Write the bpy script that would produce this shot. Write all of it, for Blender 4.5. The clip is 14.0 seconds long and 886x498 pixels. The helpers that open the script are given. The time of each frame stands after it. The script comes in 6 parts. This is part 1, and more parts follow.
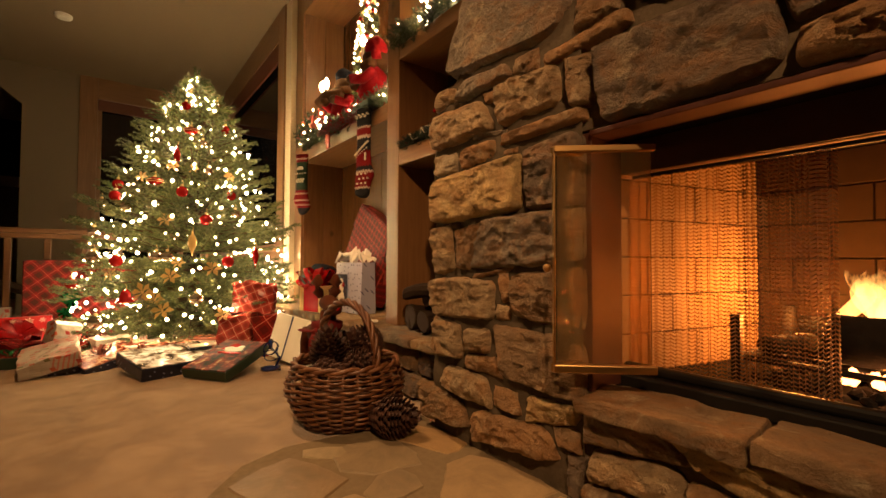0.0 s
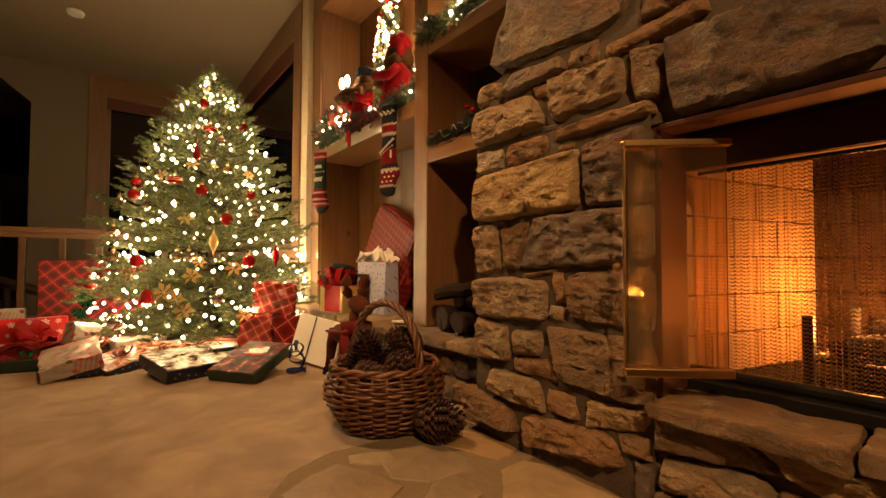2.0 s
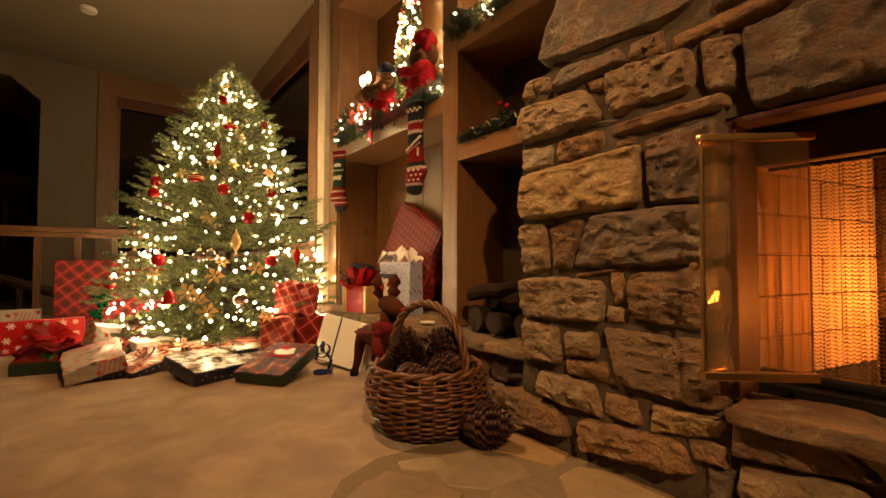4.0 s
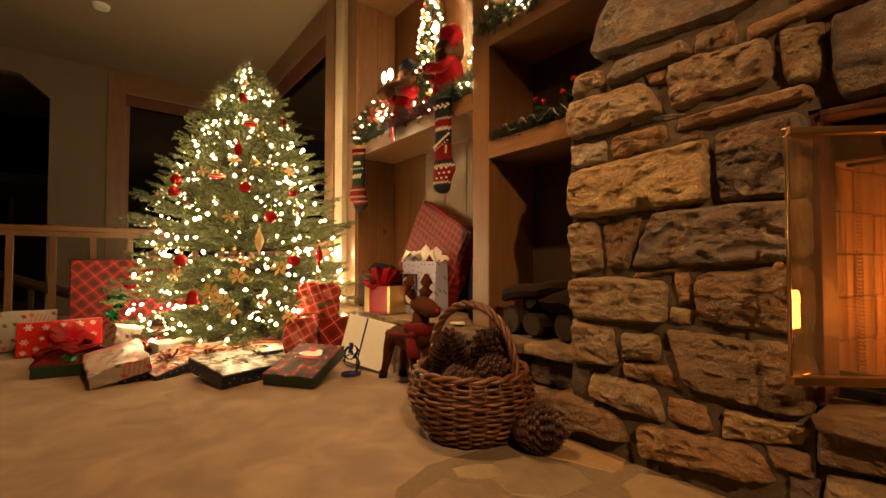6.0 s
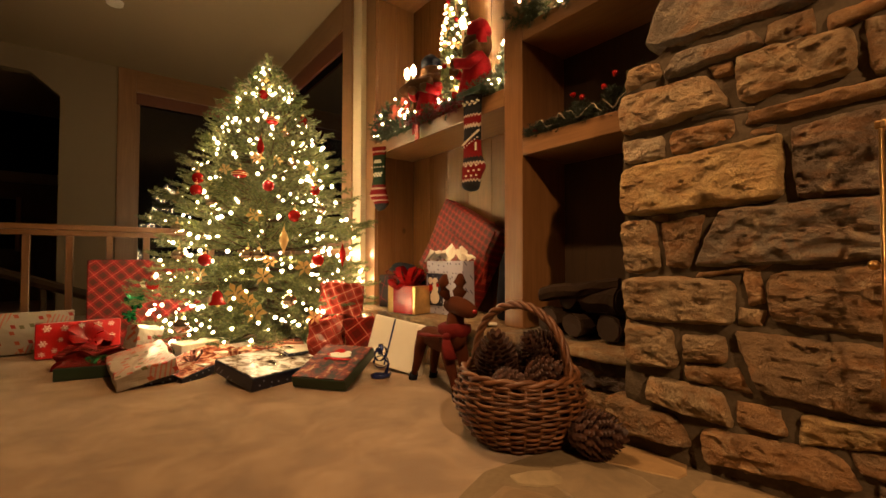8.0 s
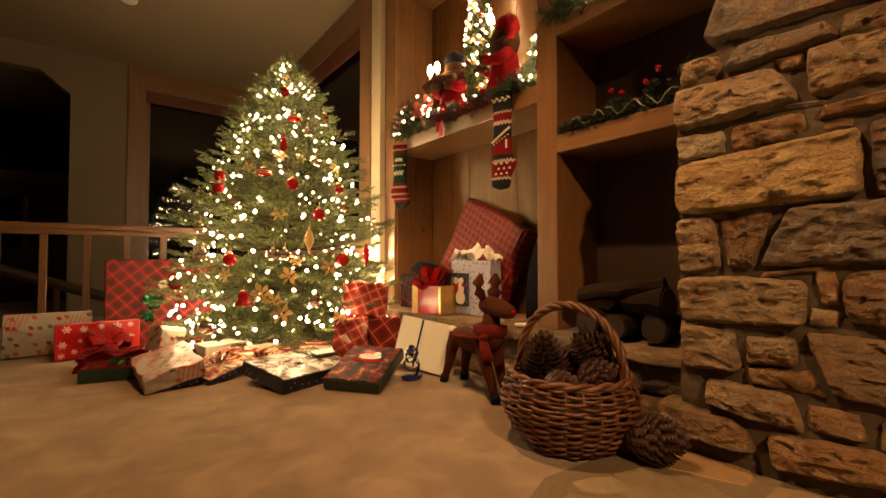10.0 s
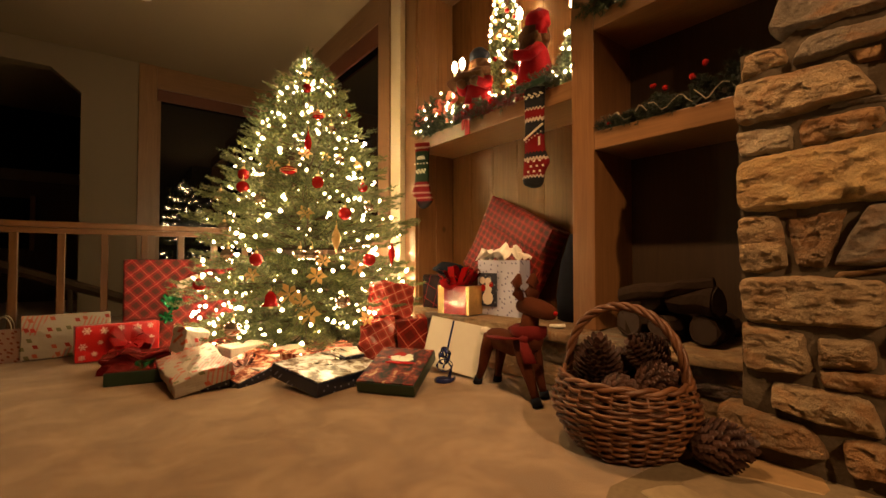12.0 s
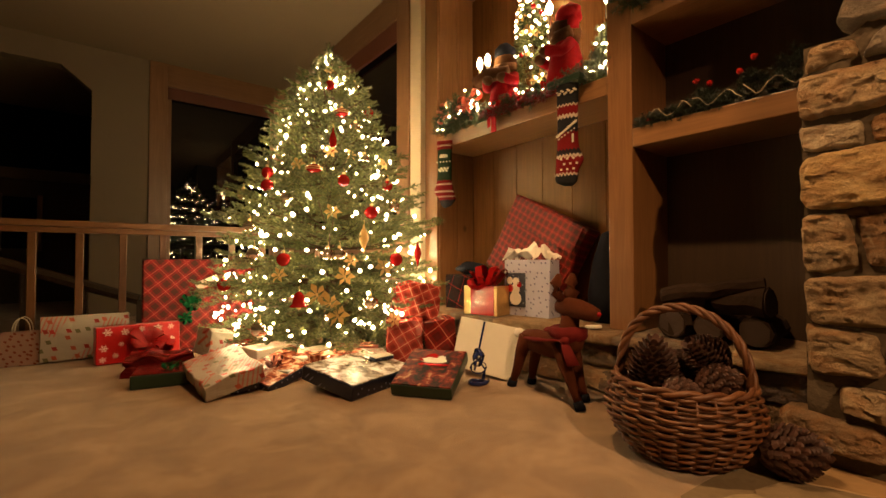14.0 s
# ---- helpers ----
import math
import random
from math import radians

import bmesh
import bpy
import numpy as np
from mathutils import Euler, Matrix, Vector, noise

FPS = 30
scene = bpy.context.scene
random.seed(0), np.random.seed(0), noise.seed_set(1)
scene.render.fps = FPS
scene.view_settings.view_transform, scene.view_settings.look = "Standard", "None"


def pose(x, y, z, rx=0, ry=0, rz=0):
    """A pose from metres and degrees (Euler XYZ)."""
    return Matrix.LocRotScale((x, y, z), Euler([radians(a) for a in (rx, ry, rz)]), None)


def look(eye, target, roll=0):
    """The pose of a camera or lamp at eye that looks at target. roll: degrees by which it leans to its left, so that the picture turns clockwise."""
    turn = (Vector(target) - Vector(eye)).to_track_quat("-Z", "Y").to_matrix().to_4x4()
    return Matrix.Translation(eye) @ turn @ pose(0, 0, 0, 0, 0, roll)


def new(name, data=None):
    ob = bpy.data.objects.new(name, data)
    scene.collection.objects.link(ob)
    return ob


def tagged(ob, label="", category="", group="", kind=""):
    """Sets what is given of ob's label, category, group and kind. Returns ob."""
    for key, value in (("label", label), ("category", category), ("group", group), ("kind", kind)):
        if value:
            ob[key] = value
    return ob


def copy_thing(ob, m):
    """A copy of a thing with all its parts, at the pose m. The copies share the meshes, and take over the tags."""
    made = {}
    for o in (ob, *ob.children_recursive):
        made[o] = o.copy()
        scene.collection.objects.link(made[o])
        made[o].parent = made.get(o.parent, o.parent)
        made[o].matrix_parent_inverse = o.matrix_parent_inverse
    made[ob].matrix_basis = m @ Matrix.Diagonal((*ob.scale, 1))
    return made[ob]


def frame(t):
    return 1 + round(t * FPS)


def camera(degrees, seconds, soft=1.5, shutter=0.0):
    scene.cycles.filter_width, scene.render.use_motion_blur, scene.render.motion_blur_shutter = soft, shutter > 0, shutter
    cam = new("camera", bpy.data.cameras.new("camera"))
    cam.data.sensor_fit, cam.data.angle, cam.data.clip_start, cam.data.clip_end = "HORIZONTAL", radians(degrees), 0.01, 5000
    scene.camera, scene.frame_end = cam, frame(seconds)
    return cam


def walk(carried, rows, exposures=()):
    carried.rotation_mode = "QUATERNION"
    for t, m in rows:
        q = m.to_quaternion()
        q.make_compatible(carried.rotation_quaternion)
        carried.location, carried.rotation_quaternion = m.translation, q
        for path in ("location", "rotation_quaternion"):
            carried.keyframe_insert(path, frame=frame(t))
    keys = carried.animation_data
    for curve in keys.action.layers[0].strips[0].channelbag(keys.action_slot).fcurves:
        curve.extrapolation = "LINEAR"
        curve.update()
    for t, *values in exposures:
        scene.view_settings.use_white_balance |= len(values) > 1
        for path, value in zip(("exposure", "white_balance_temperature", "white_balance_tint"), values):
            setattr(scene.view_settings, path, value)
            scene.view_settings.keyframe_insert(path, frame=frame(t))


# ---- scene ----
cam = camera(90.87, 14.0)
# seconds and the eye; the camera slides sideways and hardly turns
PATH = [
    (0, 0.0068, -0.0467, 0.6760),
    (0.5, -0.0175, -0.0112, 0.6758),
    (1, -0.0455, 0.0269, 0.6751),
    (1.5, -0.0727, 0.0601, 0.6750),
    (2, -0.1021, 0.0968, 0.6746),
    (2.5, -0.1299, 0.1304, 0.6741),
    (3, -0.1584, 0.1684, 0.6734),
    (5.5, -0.2951, 0.3501, 0.6730),
    (6, -0.3232, 0.3899, 0.6722),
    (6.5, -0.3513, 0.4255, 0.6714),
    (7, -0.3787, 0.4645, 0.6707),
    (7.5, -0.4065, 0.5000, 0.6701),
    (8, -0.4354, 0.5395, 0.6702),
    (10.5, -0.5760, 0.7240, 0.6692),
    (11, -0.6040, 0.7638, 0.6690),
    (11.5, -0.6323, 0.7991, 0.6685),
    (12, -0.6607, 0.8398, 0.6691),
    (12.5, -0.6869, 0.8753, 0.6696),
    (13, -0.7167, 0.9146, 0.6694),
    (13.5, -0.7426, 0.9503, 0.6690),
    (14, -0.7716, 0.9909, 0.6693),
]


def heading(t):
    u = t / 14
    return 90 + 1.640 -0.272 * u, -0.248 +0.329 * u, -37.255 -0.541 * u


walk(cam, [(t, pose(x, y, z, *heading(t))) for t, x, y, z in PATH])

# ---- light: night outside, a ceiling spot, an added fill spot, the fire, strings of small bulbs ----
world = bpy.data.worlds.new("night")
scene.world = world
world.use_nodes = True
world.node_tree.nodes["Background"].inputs[0].default_value = (0.010, 0.012, 0.02, 1)
world.node_tree.nodes["Background"].inputs[1].default_value = 0.3
scene.view_settings.exposure = 0.0

BULB_POWER = 268.0
FIRE_POWER = 80.0
SPOT_POWER = 245.0


def lamp(name, kind, watts, colour, m, size=0.05):
    data = bpy.data.lights.new(name, kind)
    data.energy, data.color = watts, colour
    if kind == "AREA":
        data.size = size
    else:
        data.shadow_soft_size = size
    ob = new(name, data)
    ob.matrix_world = m
    return ob


spot = lamp("unseen_ceiling_spot", "SPOT", SPOT_POWER, (1.0, 0.56, 0.24), look((0.0, 2.02, 3.07), (0.0, 2.02, 0)), 0.05)
spot.data.spot_size, spot.data.spot_blend = radians(104), 0.5
# fill spot added out of view to brighten the stone facing
fill_spot = lamp("unseen_ceiling_spot", "SPOT", SPOT_POWER * 2.3, (1.0, 0.57, 0.25), look((-1.0, -1.6, 3.07), (1.05, 1.15, 0.62)), 0.05)
fill_spot.data.spot_size, fill_spot.data.spot_blend = radians(46), 1.0
lamp("fire_light", "POINT", FIRE_POWER * 0.48, (1.0, 0.31, 0.05), pose(1.70, 0.345, 0.49), 0.08)
lamp("fire_light", "POINT", FIRE_POWER * 0.34, (1.0, 0.31, 0.05), pose(1.68, 0.12, 0.50), 0.06)
lamp("ember_light", "POINT", FIRE_POWER * 0.35, (1.0, 0.30, 0.05), pose(1.58, 0.05, 0.43), 0.04)


# ---- materials ----
def nodes_of(name):
    m = bpy.data.materials.new(name)
    m.use_nodes = True
    nt = m.node_tree
    return m, nt, nt.nodes["Principled BSDF"]


def coords(nt, scale=(1, 1, 1), turn=(0, 0, 0)):
    c = nt.nodes.new("ShaderNodeTexCoord")
    mp = nt.nodes.new("ShaderNodeMapping")
    mp.inputs["Scale"].default_value = scale
    mp.inputs["Rotation"].default_value = turn
    nt.links.new(c.outputs["Object"], mp.inputs["Vector"])
    return mp.outputs["Vector"]


def noise_fac(nt, vec, scale, detail=4.0, rough=0.55, distort=0.0):
    n = nt.nodes.new("ShaderNodeTexNoise")
    n.inputs["Scale"].default_value, n.inputs["Detail"].default_value = scale, detail
    n.inputs["Roughness"].default_value, n.inputs["Distortion"].default_value = rough, distort
    nt.links.new(vec, n.inputs["Vector"])
    return n.outputs["Fac"]


def ramp(nt, fac, stops, hard=False):
    r = nt.nodes.new("ShaderNodeValToRGB")
    r.color_ramp.interpolation = "CONSTANT" if hard else "LINEAR"
    el = r.color_ramp.elements
    while len(el) < len(stops):
        el.new(0.5)
    for e, (p, c) in zip(el, stops):
        e.position, e.color = p, (*c, 1)
    nt.links.new(fac, r.inputs["Fac"])
    return r.outputs["Color"]


def mixc(nt, fac, a, b, mode="MIX"):
    x = nt.nodes.new("ShaderNodeMix")
    x.data_type, x.blend_type = "RGBA", mode
    for sock, v in ((x.inputs[0], fac), (x.inputs[6], a), (x.inputs[7], b)):
        if isinstance(v, bpy.types.NodeSocket):
            nt.links.new(v, sock)
        elif isinstance(v, (int, float)):
            sock.default_value = v
        else:
            sock.default_value = (*v, 1)
    return x.outputs[2]


def math_(nt, op, a, b=0.0):
    x = nt.nodes.new("ShaderNodeMath")
    x.operation = op
    for sock, v in zip(x.inputs, (a, b)):
        if isinstance(v, bpy.types.NodeSocket):
            nt.links.new(v, sock)
        else:
            sock.default_value = v
    return x.outputs[0]


def bump(nt, bsdf, height, strength=0.3, dist=0.01):
    b = nt.nodes.new("ShaderNodeBump")
    b.inputs["Strength"].default_value, b.inputs["Distance"].default_value = strength, dist
    nt.links.new(height, b.inputs["Height"])
    nt.links.new(b.outputs["Normal"], bsdf.inputs["Normal"])


def plain(name, colour, rough=0.5, metal=0.0, vary=0.25, scale=30.0, relief=0.15, sheen=0.0, coat=0.0):
    """A surface with soft blotches at two sizes and a fine relief."""
    m, nt, b = nodes_of(name)
    v = coords(nt)
    fine, broad = noise_fac(nt, v, scale), noise_fac(nt, v, scale / 8, 2.0)
    dark = tuple(c * (1 - vary) for c in colour)
    lite = tuple(min(1, c * (1 + vary * 0.6)) for c in colour)
    c = mixc(nt, fine, dark, lite)
    nt.links.new(mixc(nt, math_(nt, "MULTIPLY", broad, 0.5), c, dark), b.inputs["Base Color"])
    b.inputs["Roughness"].default_value, b.inputs["Metallic"].default_value = rough, metal
    b.inputs["Sheen Weight"].default_value = sheen
    b.inputs["Coat Weight"].default_value = coat
    if rough >= 0.9:
        b.inputs["Specular IOR Level"].default_value = 0.12
    if relief:
        bump(nt, b, fine, relief, 0.004)
    return m


def glow(name, colour, strength):
    m = bpy.data.materials.new(name)
    m.use_nodes = True
    nt = m.node_tree
    nt.nodes.clear()
    e, o = nt.nodes.new("ShaderNodeEmission"), nt.nodes.new("ShaderNodeOutputMaterial")
    e.inputs[0].default_value, e.inputs[1].default_value = (*colour, 1), strength
    nt.links.new(e.outputs[0], o.inputs[0])
    return m


def stone_material():
    """Split sandstone: each block has its own tone, with bedding, rust and pale crusts."""
    m, nt, b = nodes_of("quarried_stone")
    info = nt.nodes.new("ShaderNodeObjectInfo")
    comb = nt.nodes.new("ShaderNodeCombineXYZ")
    for i in range(3):
        nt.links.new(info.outputs["Random"], comb.inputs[i])
    sc = nt.nodes.new("ShaderNodeVectorMath")
    sc.operation = "SCALE"
    nt.links.new(comb.outputs[0], sc.inputs[0])
    sc.inputs["Scale"].default_value = 37.0

    def shifted(scale):
        off = nt.nodes.new("ShaderNodeVectorMath")
        off.operation = "ADD"
        nt.links.new(coords(nt, scale), off.inputs[0])
        nt.links.new(sc.outputs[0], off.inputs[1])
        return off.outputs[0]

    w, beds = shifted((1, 1, 1)), shifted((1.0, 0.9, 1.7))
    tone = info.outputs["Color"]
    grain = noise_fac(nt, w, 150.0, 8.0, 0.7)
    vein = noise_fac(nt, beds, 9.0, 8.0, 0.62, 1.1)
    rust = ramp(nt, noise_fac(nt, beds, 6.5, 6.0, 0.62, 1.2), [(0.48, (0, 0, 0)), (0.66, (1, 1, 1))])
    pale = ramp(nt, noise_fac(nt, w, 13.0, 8.0, 0.68, 0.6), [(0.55, (0, 0, 0)), (0.68, (1, 1, 1))])
    dark = ramp(nt, noise_fac(nt, w, 5.0, 6.0, 0.62, 0.8), [(0.50, (0, 0, 0)), (0.68, (1, 1, 1))])
    c = mixc(nt, 1.0, tone, ramp(nt, vein, [(0.28, (0.55, 0.52, 0.50)), (0.5, (0.95, 0.95, 0.95)), (0.72, (1.25, 1.2, 1.1))]), "MULTIPLY")
    c = mixc(nt, math_(nt, "MULTIPLY", dark, 0.34), c, (0.13, 0.095, 0.065))
    c = mixc(nt, math_(nt, "MULTIPLY", rust, 0.55), c, (0.36, 0.155, 0.05))
    c = mixc(nt, math_(nt, "MULTIPLY", pale, 0.50), c, (0.62, 0.50, 0.32))
    c = mixc(nt, ramp(nt, grain, [(0.32, (0.38, 0.38, 0.38)), (0.48, (0, 0, 0))]), c, (0.07, 0.05, 0.035))
    nt.links.new(c, b.inputs["Base Color"])
    b.inputs["Roughness"].default_value = 0.85
    b.inputs["Specular IOR Level"].default_value = 0.3
    mus = noise_fac(nt, beds, 30.0, 12.0, 0.74, 0.7)
    relief = math_(nt, "ADD", math_(nt, "MULTIPLY", mus, 0.9), math_(nt, "ADD", math_(nt, "MULTIPLY", grain, 0.22), math_(nt, "MULTIPLY", vein, 0.8)))
    bump(nt, b, relief, 1.0, 0.045)
    return m


def carpet_material():
    m, nt, b = nodes_of("beige_carpet")
    v = coords(nt)
    big = noise_fac(nt, v, 4.5, 5.0, 0.62, 0.6)
    mid = noise_fac(nt, v, 11.0, 4.0, 0.6)
    pile = noise_fac(nt, v, 420.0, 3.0, 0.7)
    c = ramp(nt, big, [(0.36, (0.23, 0.132, 0.058)), (0.5, (0.34, 0.204, 0.098)), (0.64, (0.48, 0.31, 0.165))])
    c = mixc(nt, math_(nt, "MULTIPLY", mid, 0.55), c, (0.18, 0.11, 0.058))
    c = mixc(nt, math_(nt, "MULTIPLY", pile, 0.5), c, (0.17, 0.11, 0.062))
    nt.links.new(c, b.inputs["Base Color"])
    b.inputs["Roughness"].default_value = 0.95
    b.inputs["Sheen Weight"].default_value = 0.25
    bump(nt, b, math_(nt, "ADD", math_(nt, "MULTIPLY", pile, 0.6), mid), 0.6, 0.012)
    return m


def wood_material(name, a, bcol, rough=0.42, along="Z", coat=0.15, knots=True):
    """Planks with a long grain along one axis and a few knots."""
    m, nt, b = nodes_of(name)
    s = {"X": (1.2, 22, 22), "Y": (22, 1.2, 22), "Z": (22, 22, 1.2)}[along]
    v = coords(nt, s)
    g = noise_fac(nt, v, 1.6, 6.0, 0.62, 1.4)
    c = ramp(nt, g, [(0.3, a), (0.7, bcol)])
    broad = noise_fac(nt, coords(nt), 2.2, 3.0)
    c = mixc(nt, math_(nt, "MULTIPLY", broad, 0.4), c, tuple(x * 0.72 for x in a))
    if knots:
        vo = nt.nodes.new("ShaderNodeTexVoronoi")
        vo.inputs["Scale"].default_value = 2.6
        nt.links.new(coords(nt, (1, 1, 0.7)), vo.inputs["Vector"])
        k = ramp(nt, vo.outputs["Distance"], [(0.03, (1, 1, 1)), (0.07, (0, 0, 0))])
        c = mixc(nt, math_(nt, "MULTIPLY", k, 0.8), c, tuple(x * 0.35 for x in a))
    nt.links.new(c, b.inputs["Base Color"])
    b.inputs["Roughness"].default_value = rough
    b.inputs["Coat Weight"].default_value, b.inputs["Coat Roughness"].default_value = coat, 0.2
    bump(nt, b, g, 0.12, 0.004)
    return m


def plaid_material(name, ground, dark, line, size=0.075, turn=45.0, axes=("X", "Z"), rough=0.35):
    """Gift wrap: crossing thin light lines over dark and red squares."""
    m, nt, b = nodes_of(name)
    v = coords(nt, (1 / size,) * 3)
    sep = nt.nodes.new("ShaderNodeSeparateXYZ")
    nt.links.new(v, sep.inputs[0])
    p, q = sep.outputs[axes[0]], sep.outputs[axes[1]]
    ca, sa = math.cos(radians(turn)), math.sin(radians(turn))
    u = math_(nt, "ADD", math_(nt, "MULTIPLY", p, ca), math_(nt, "MULTIPLY", q, sa))
    w = math_(nt, "SUBTRACT", math_(nt, "MULTIPLY", q, ca), math_(nt, "MULTIPLY", p, sa))
    fu, fw = math_(nt, "FRACT", u), math_(nt, "FRACT", w)
    bu, bw = math_(nt, "GREATER_THAN", fu, 0.5), math_(nt, "GREATER_THAN", fw, 0.5)
    dark_amt = math_(nt, "MULTIPLY", math_(nt, "ADD", bu, bw), 0.5)
    c = mixc(nt, dark_amt, ground, dark)
    lu = math_(nt, "LESS_THAN", math_(nt, "ABSOLUTE", math_(nt, "SUBTRACT", fu, 0.25)), 0.022)
    lw = math_(nt, "LESS_THAN", math_(nt, "ABSOLUTE", math_(nt, "SUBTRACT", fw, 0.25)), 0.022)
    c = mixc(nt, math_(nt, "MULTIPLY", math_(nt, "MAXIMUM", lu, lw), 0.8), c, line)
    nt.links.new(c, b.inputs["Base Color"])
    b.inputs["Roughness"].default_value = rough
    b.inputs["Specular IOR Level"].default_value = 0.25
    bump(nt, b, noise_fac(nt, coords(nt), 14.0, 3.0), 0.25, 0.01)
    return m


def flat_coords(nt):
    """Two coordinates that run over every face of a box without stretching to lines."""
    sep = nt.nodes.new("ShaderNodeSeparateXYZ")
    nt.links.new(coords(nt), sep.inputs[0])
    comb = nt.nodes.new("ShaderNodeCombineXYZ")
    nt.links.new(math_(nt, "ADD", sep.outputs["X"], math_(nt, "MULTIPLY", sep.outputs["Z"], 0.35)), comb.inputs[0])
    nt.links.new(math_(nt, "ADD", sep.outputs["Y"], math_(nt, "MULTIPLY", sep.outputs["Z"], 0.95)), comb.inputs[1])
    return comb.outputs[0]


def wrap_material(name, ground, spots, scale=18.0, stripe=None, rough=0.35, stripe_turn=35.0):
    """White gift wrap with small coloured motifs and candy stripes between them."""
    m, nt, b = nodes_of(name)
    v = coords(nt)
    vo = nt.nodes.new("ShaderNodeTexVoronoi")
    vo.inputs["Scale"].default_value = scale
    vo.voronoi_dimensions = "2D"
    vo.distance = "CHEBYCHEV"
    vo.inputs["Randomness"].default_value = 0.6
    nt.links.new(flat_coords(nt), vo.inputs["Vector"])
    c = mixc(nt, math_(nt, "MULTIPLY", noise_fac(nt, v, 6.0), 0.3), ground, tuple(x * 0.8 for x in ground))
    if stripe:
        wv = nt.nodes.new("ShaderNodeTexWave")
        wv.inputs["Scale"].default_value = 16.0
        mp2 = nt.nodes.new("ShaderNodeMapping")
        mp2.inputs["Rotation"].default_value = (0, 0, radians(stripe_turn))
        nt.links.new(flat_coords(nt), mp2.inputs["Vector"])
        nt.links.new(mp2.outputs["Vector"], wv.inputs["Vector"])
        band = ramp(nt, noise_fac(nt, v, 5.0, 1.0), [(0.50, (0, 0, 0)), (0.52, (1, 1, 1))])
        s = math_(nt, "MULTIPLY", ramp(nt, wv.outputs["Fac"], [(0.62, (0, 0, 0)), (0.7, (1, 1, 1))]), band)
        c = mixc(nt, math_(nt, "MULTIPLY", s, 0.75), c, stripe)
    dot = ramp(nt, vo.outputs["Distance"], [(0.21, (1, 1, 1)), (0.23, (0, 0, 0))])
    sep = nt.nodes.new("ShaderNodeSeparateColor")
    nt.links.new(vo.outputs["Color"], sep.inputs[0])
    tint = ramp(nt, sep.outputs[0], [(i / len(spots), s) for i, s in enumerate(spots)], True)
    keep = math_(nt, "GREATER_THAN", sep.outputs[1], 0.25)
    c = mixc(nt, math_(nt, "MULTIPLY", dot, keep), c, tint)
    nt.links.new(c, b.inputs["Base Color"])
    b.inputs["Roughness"].default_value = rough
    bump(nt, b, noise_fac(nt, v, 16.0, 3.0), 0.2, 0.01)
    return m


def picture_material(name, stops, scale=7.0, rough=0.25):
    """A printed lid: blurred patches of colour."""
    m, nt, b = nodes_of(name)
    v = coords(nt)
    c = ramp(nt, noise_fac(nt, v, scale, 4.0, 0.55, 0.8), stops)
    nt.links.new(c, b.inputs["Base Color"])
    b.inputs["Roughness"].default_value = rough
    b.inputs["Specular IOR Level"].default_value = 0.25
    return m


def dotted_material(name, ground, dot_colour, scale=22.0, size=0.16, rough=0.35):
    m, nt, b = nodes_of(name)
    vo = nt.nodes.new("ShaderNodeTexVoronoi")
    vo.inputs["Scale"].default_value = scale
    vo.voronoi_dimensions = "2D"
    vo.inputs["Randomness"].default_value = 0.7
    nt.links.new(flat_coords(nt), vo.inputs["Vector"])
    dot = ramp(nt, vo.outputs["Distance"], [(size, (1, 1, 1)), (size + 0.05, (0, 0, 0))])
    nt.links.new(mixc(nt, dot, ground, dot_colour), b.inputs["Base Color"])
    b.inputs["Roughness"].default_value = rough
    bump(nt, b, noise_fac(nt, coords(nt), 14.0, 3.0), 0.2, 0.01)
    return m


def knit_material(name, bands):
    """A knitted stocking: bands of colour up its length with rows of stitches."""
    m, nt, b = nodes_of(name)
    v = coords(nt)
    sep = nt.nodes.new("ShaderNodeSeparateXYZ")
    nt.links.new(v, sep.inputs[0])
    zig = math_(nt, "MULTIPLY", math_(nt, "PINGPONG", sep.outputs["Y"], 0.010), 1.3)
    z = math_(nt, "MULTIPLY", math_(nt, "ADD", sep.outputs["Z"], zig), 1.0)
    fac = math_(nt, "ADD", math_(nt, "DIVIDE", z, 0.62), 1.0)
    c = ramp(nt, fac, bands, True)
    w = nt.nodes.new("ShaderNodeTexWave")
    w.bands_direction = "Z"
    w.inputs["Scale"].default_value = 40.0
    nt.links.new(v, w.inputs["Vector"])
    nt.links.new(c, b.inputs["Base Color"])
    b.inputs["Roughness"].default_value = 0.95
    b.inputs["Specular IOR Level"].default_value = 0.1
    bump(nt, b, w.outputs["Fac"], 0.5, 0.006)
    return m


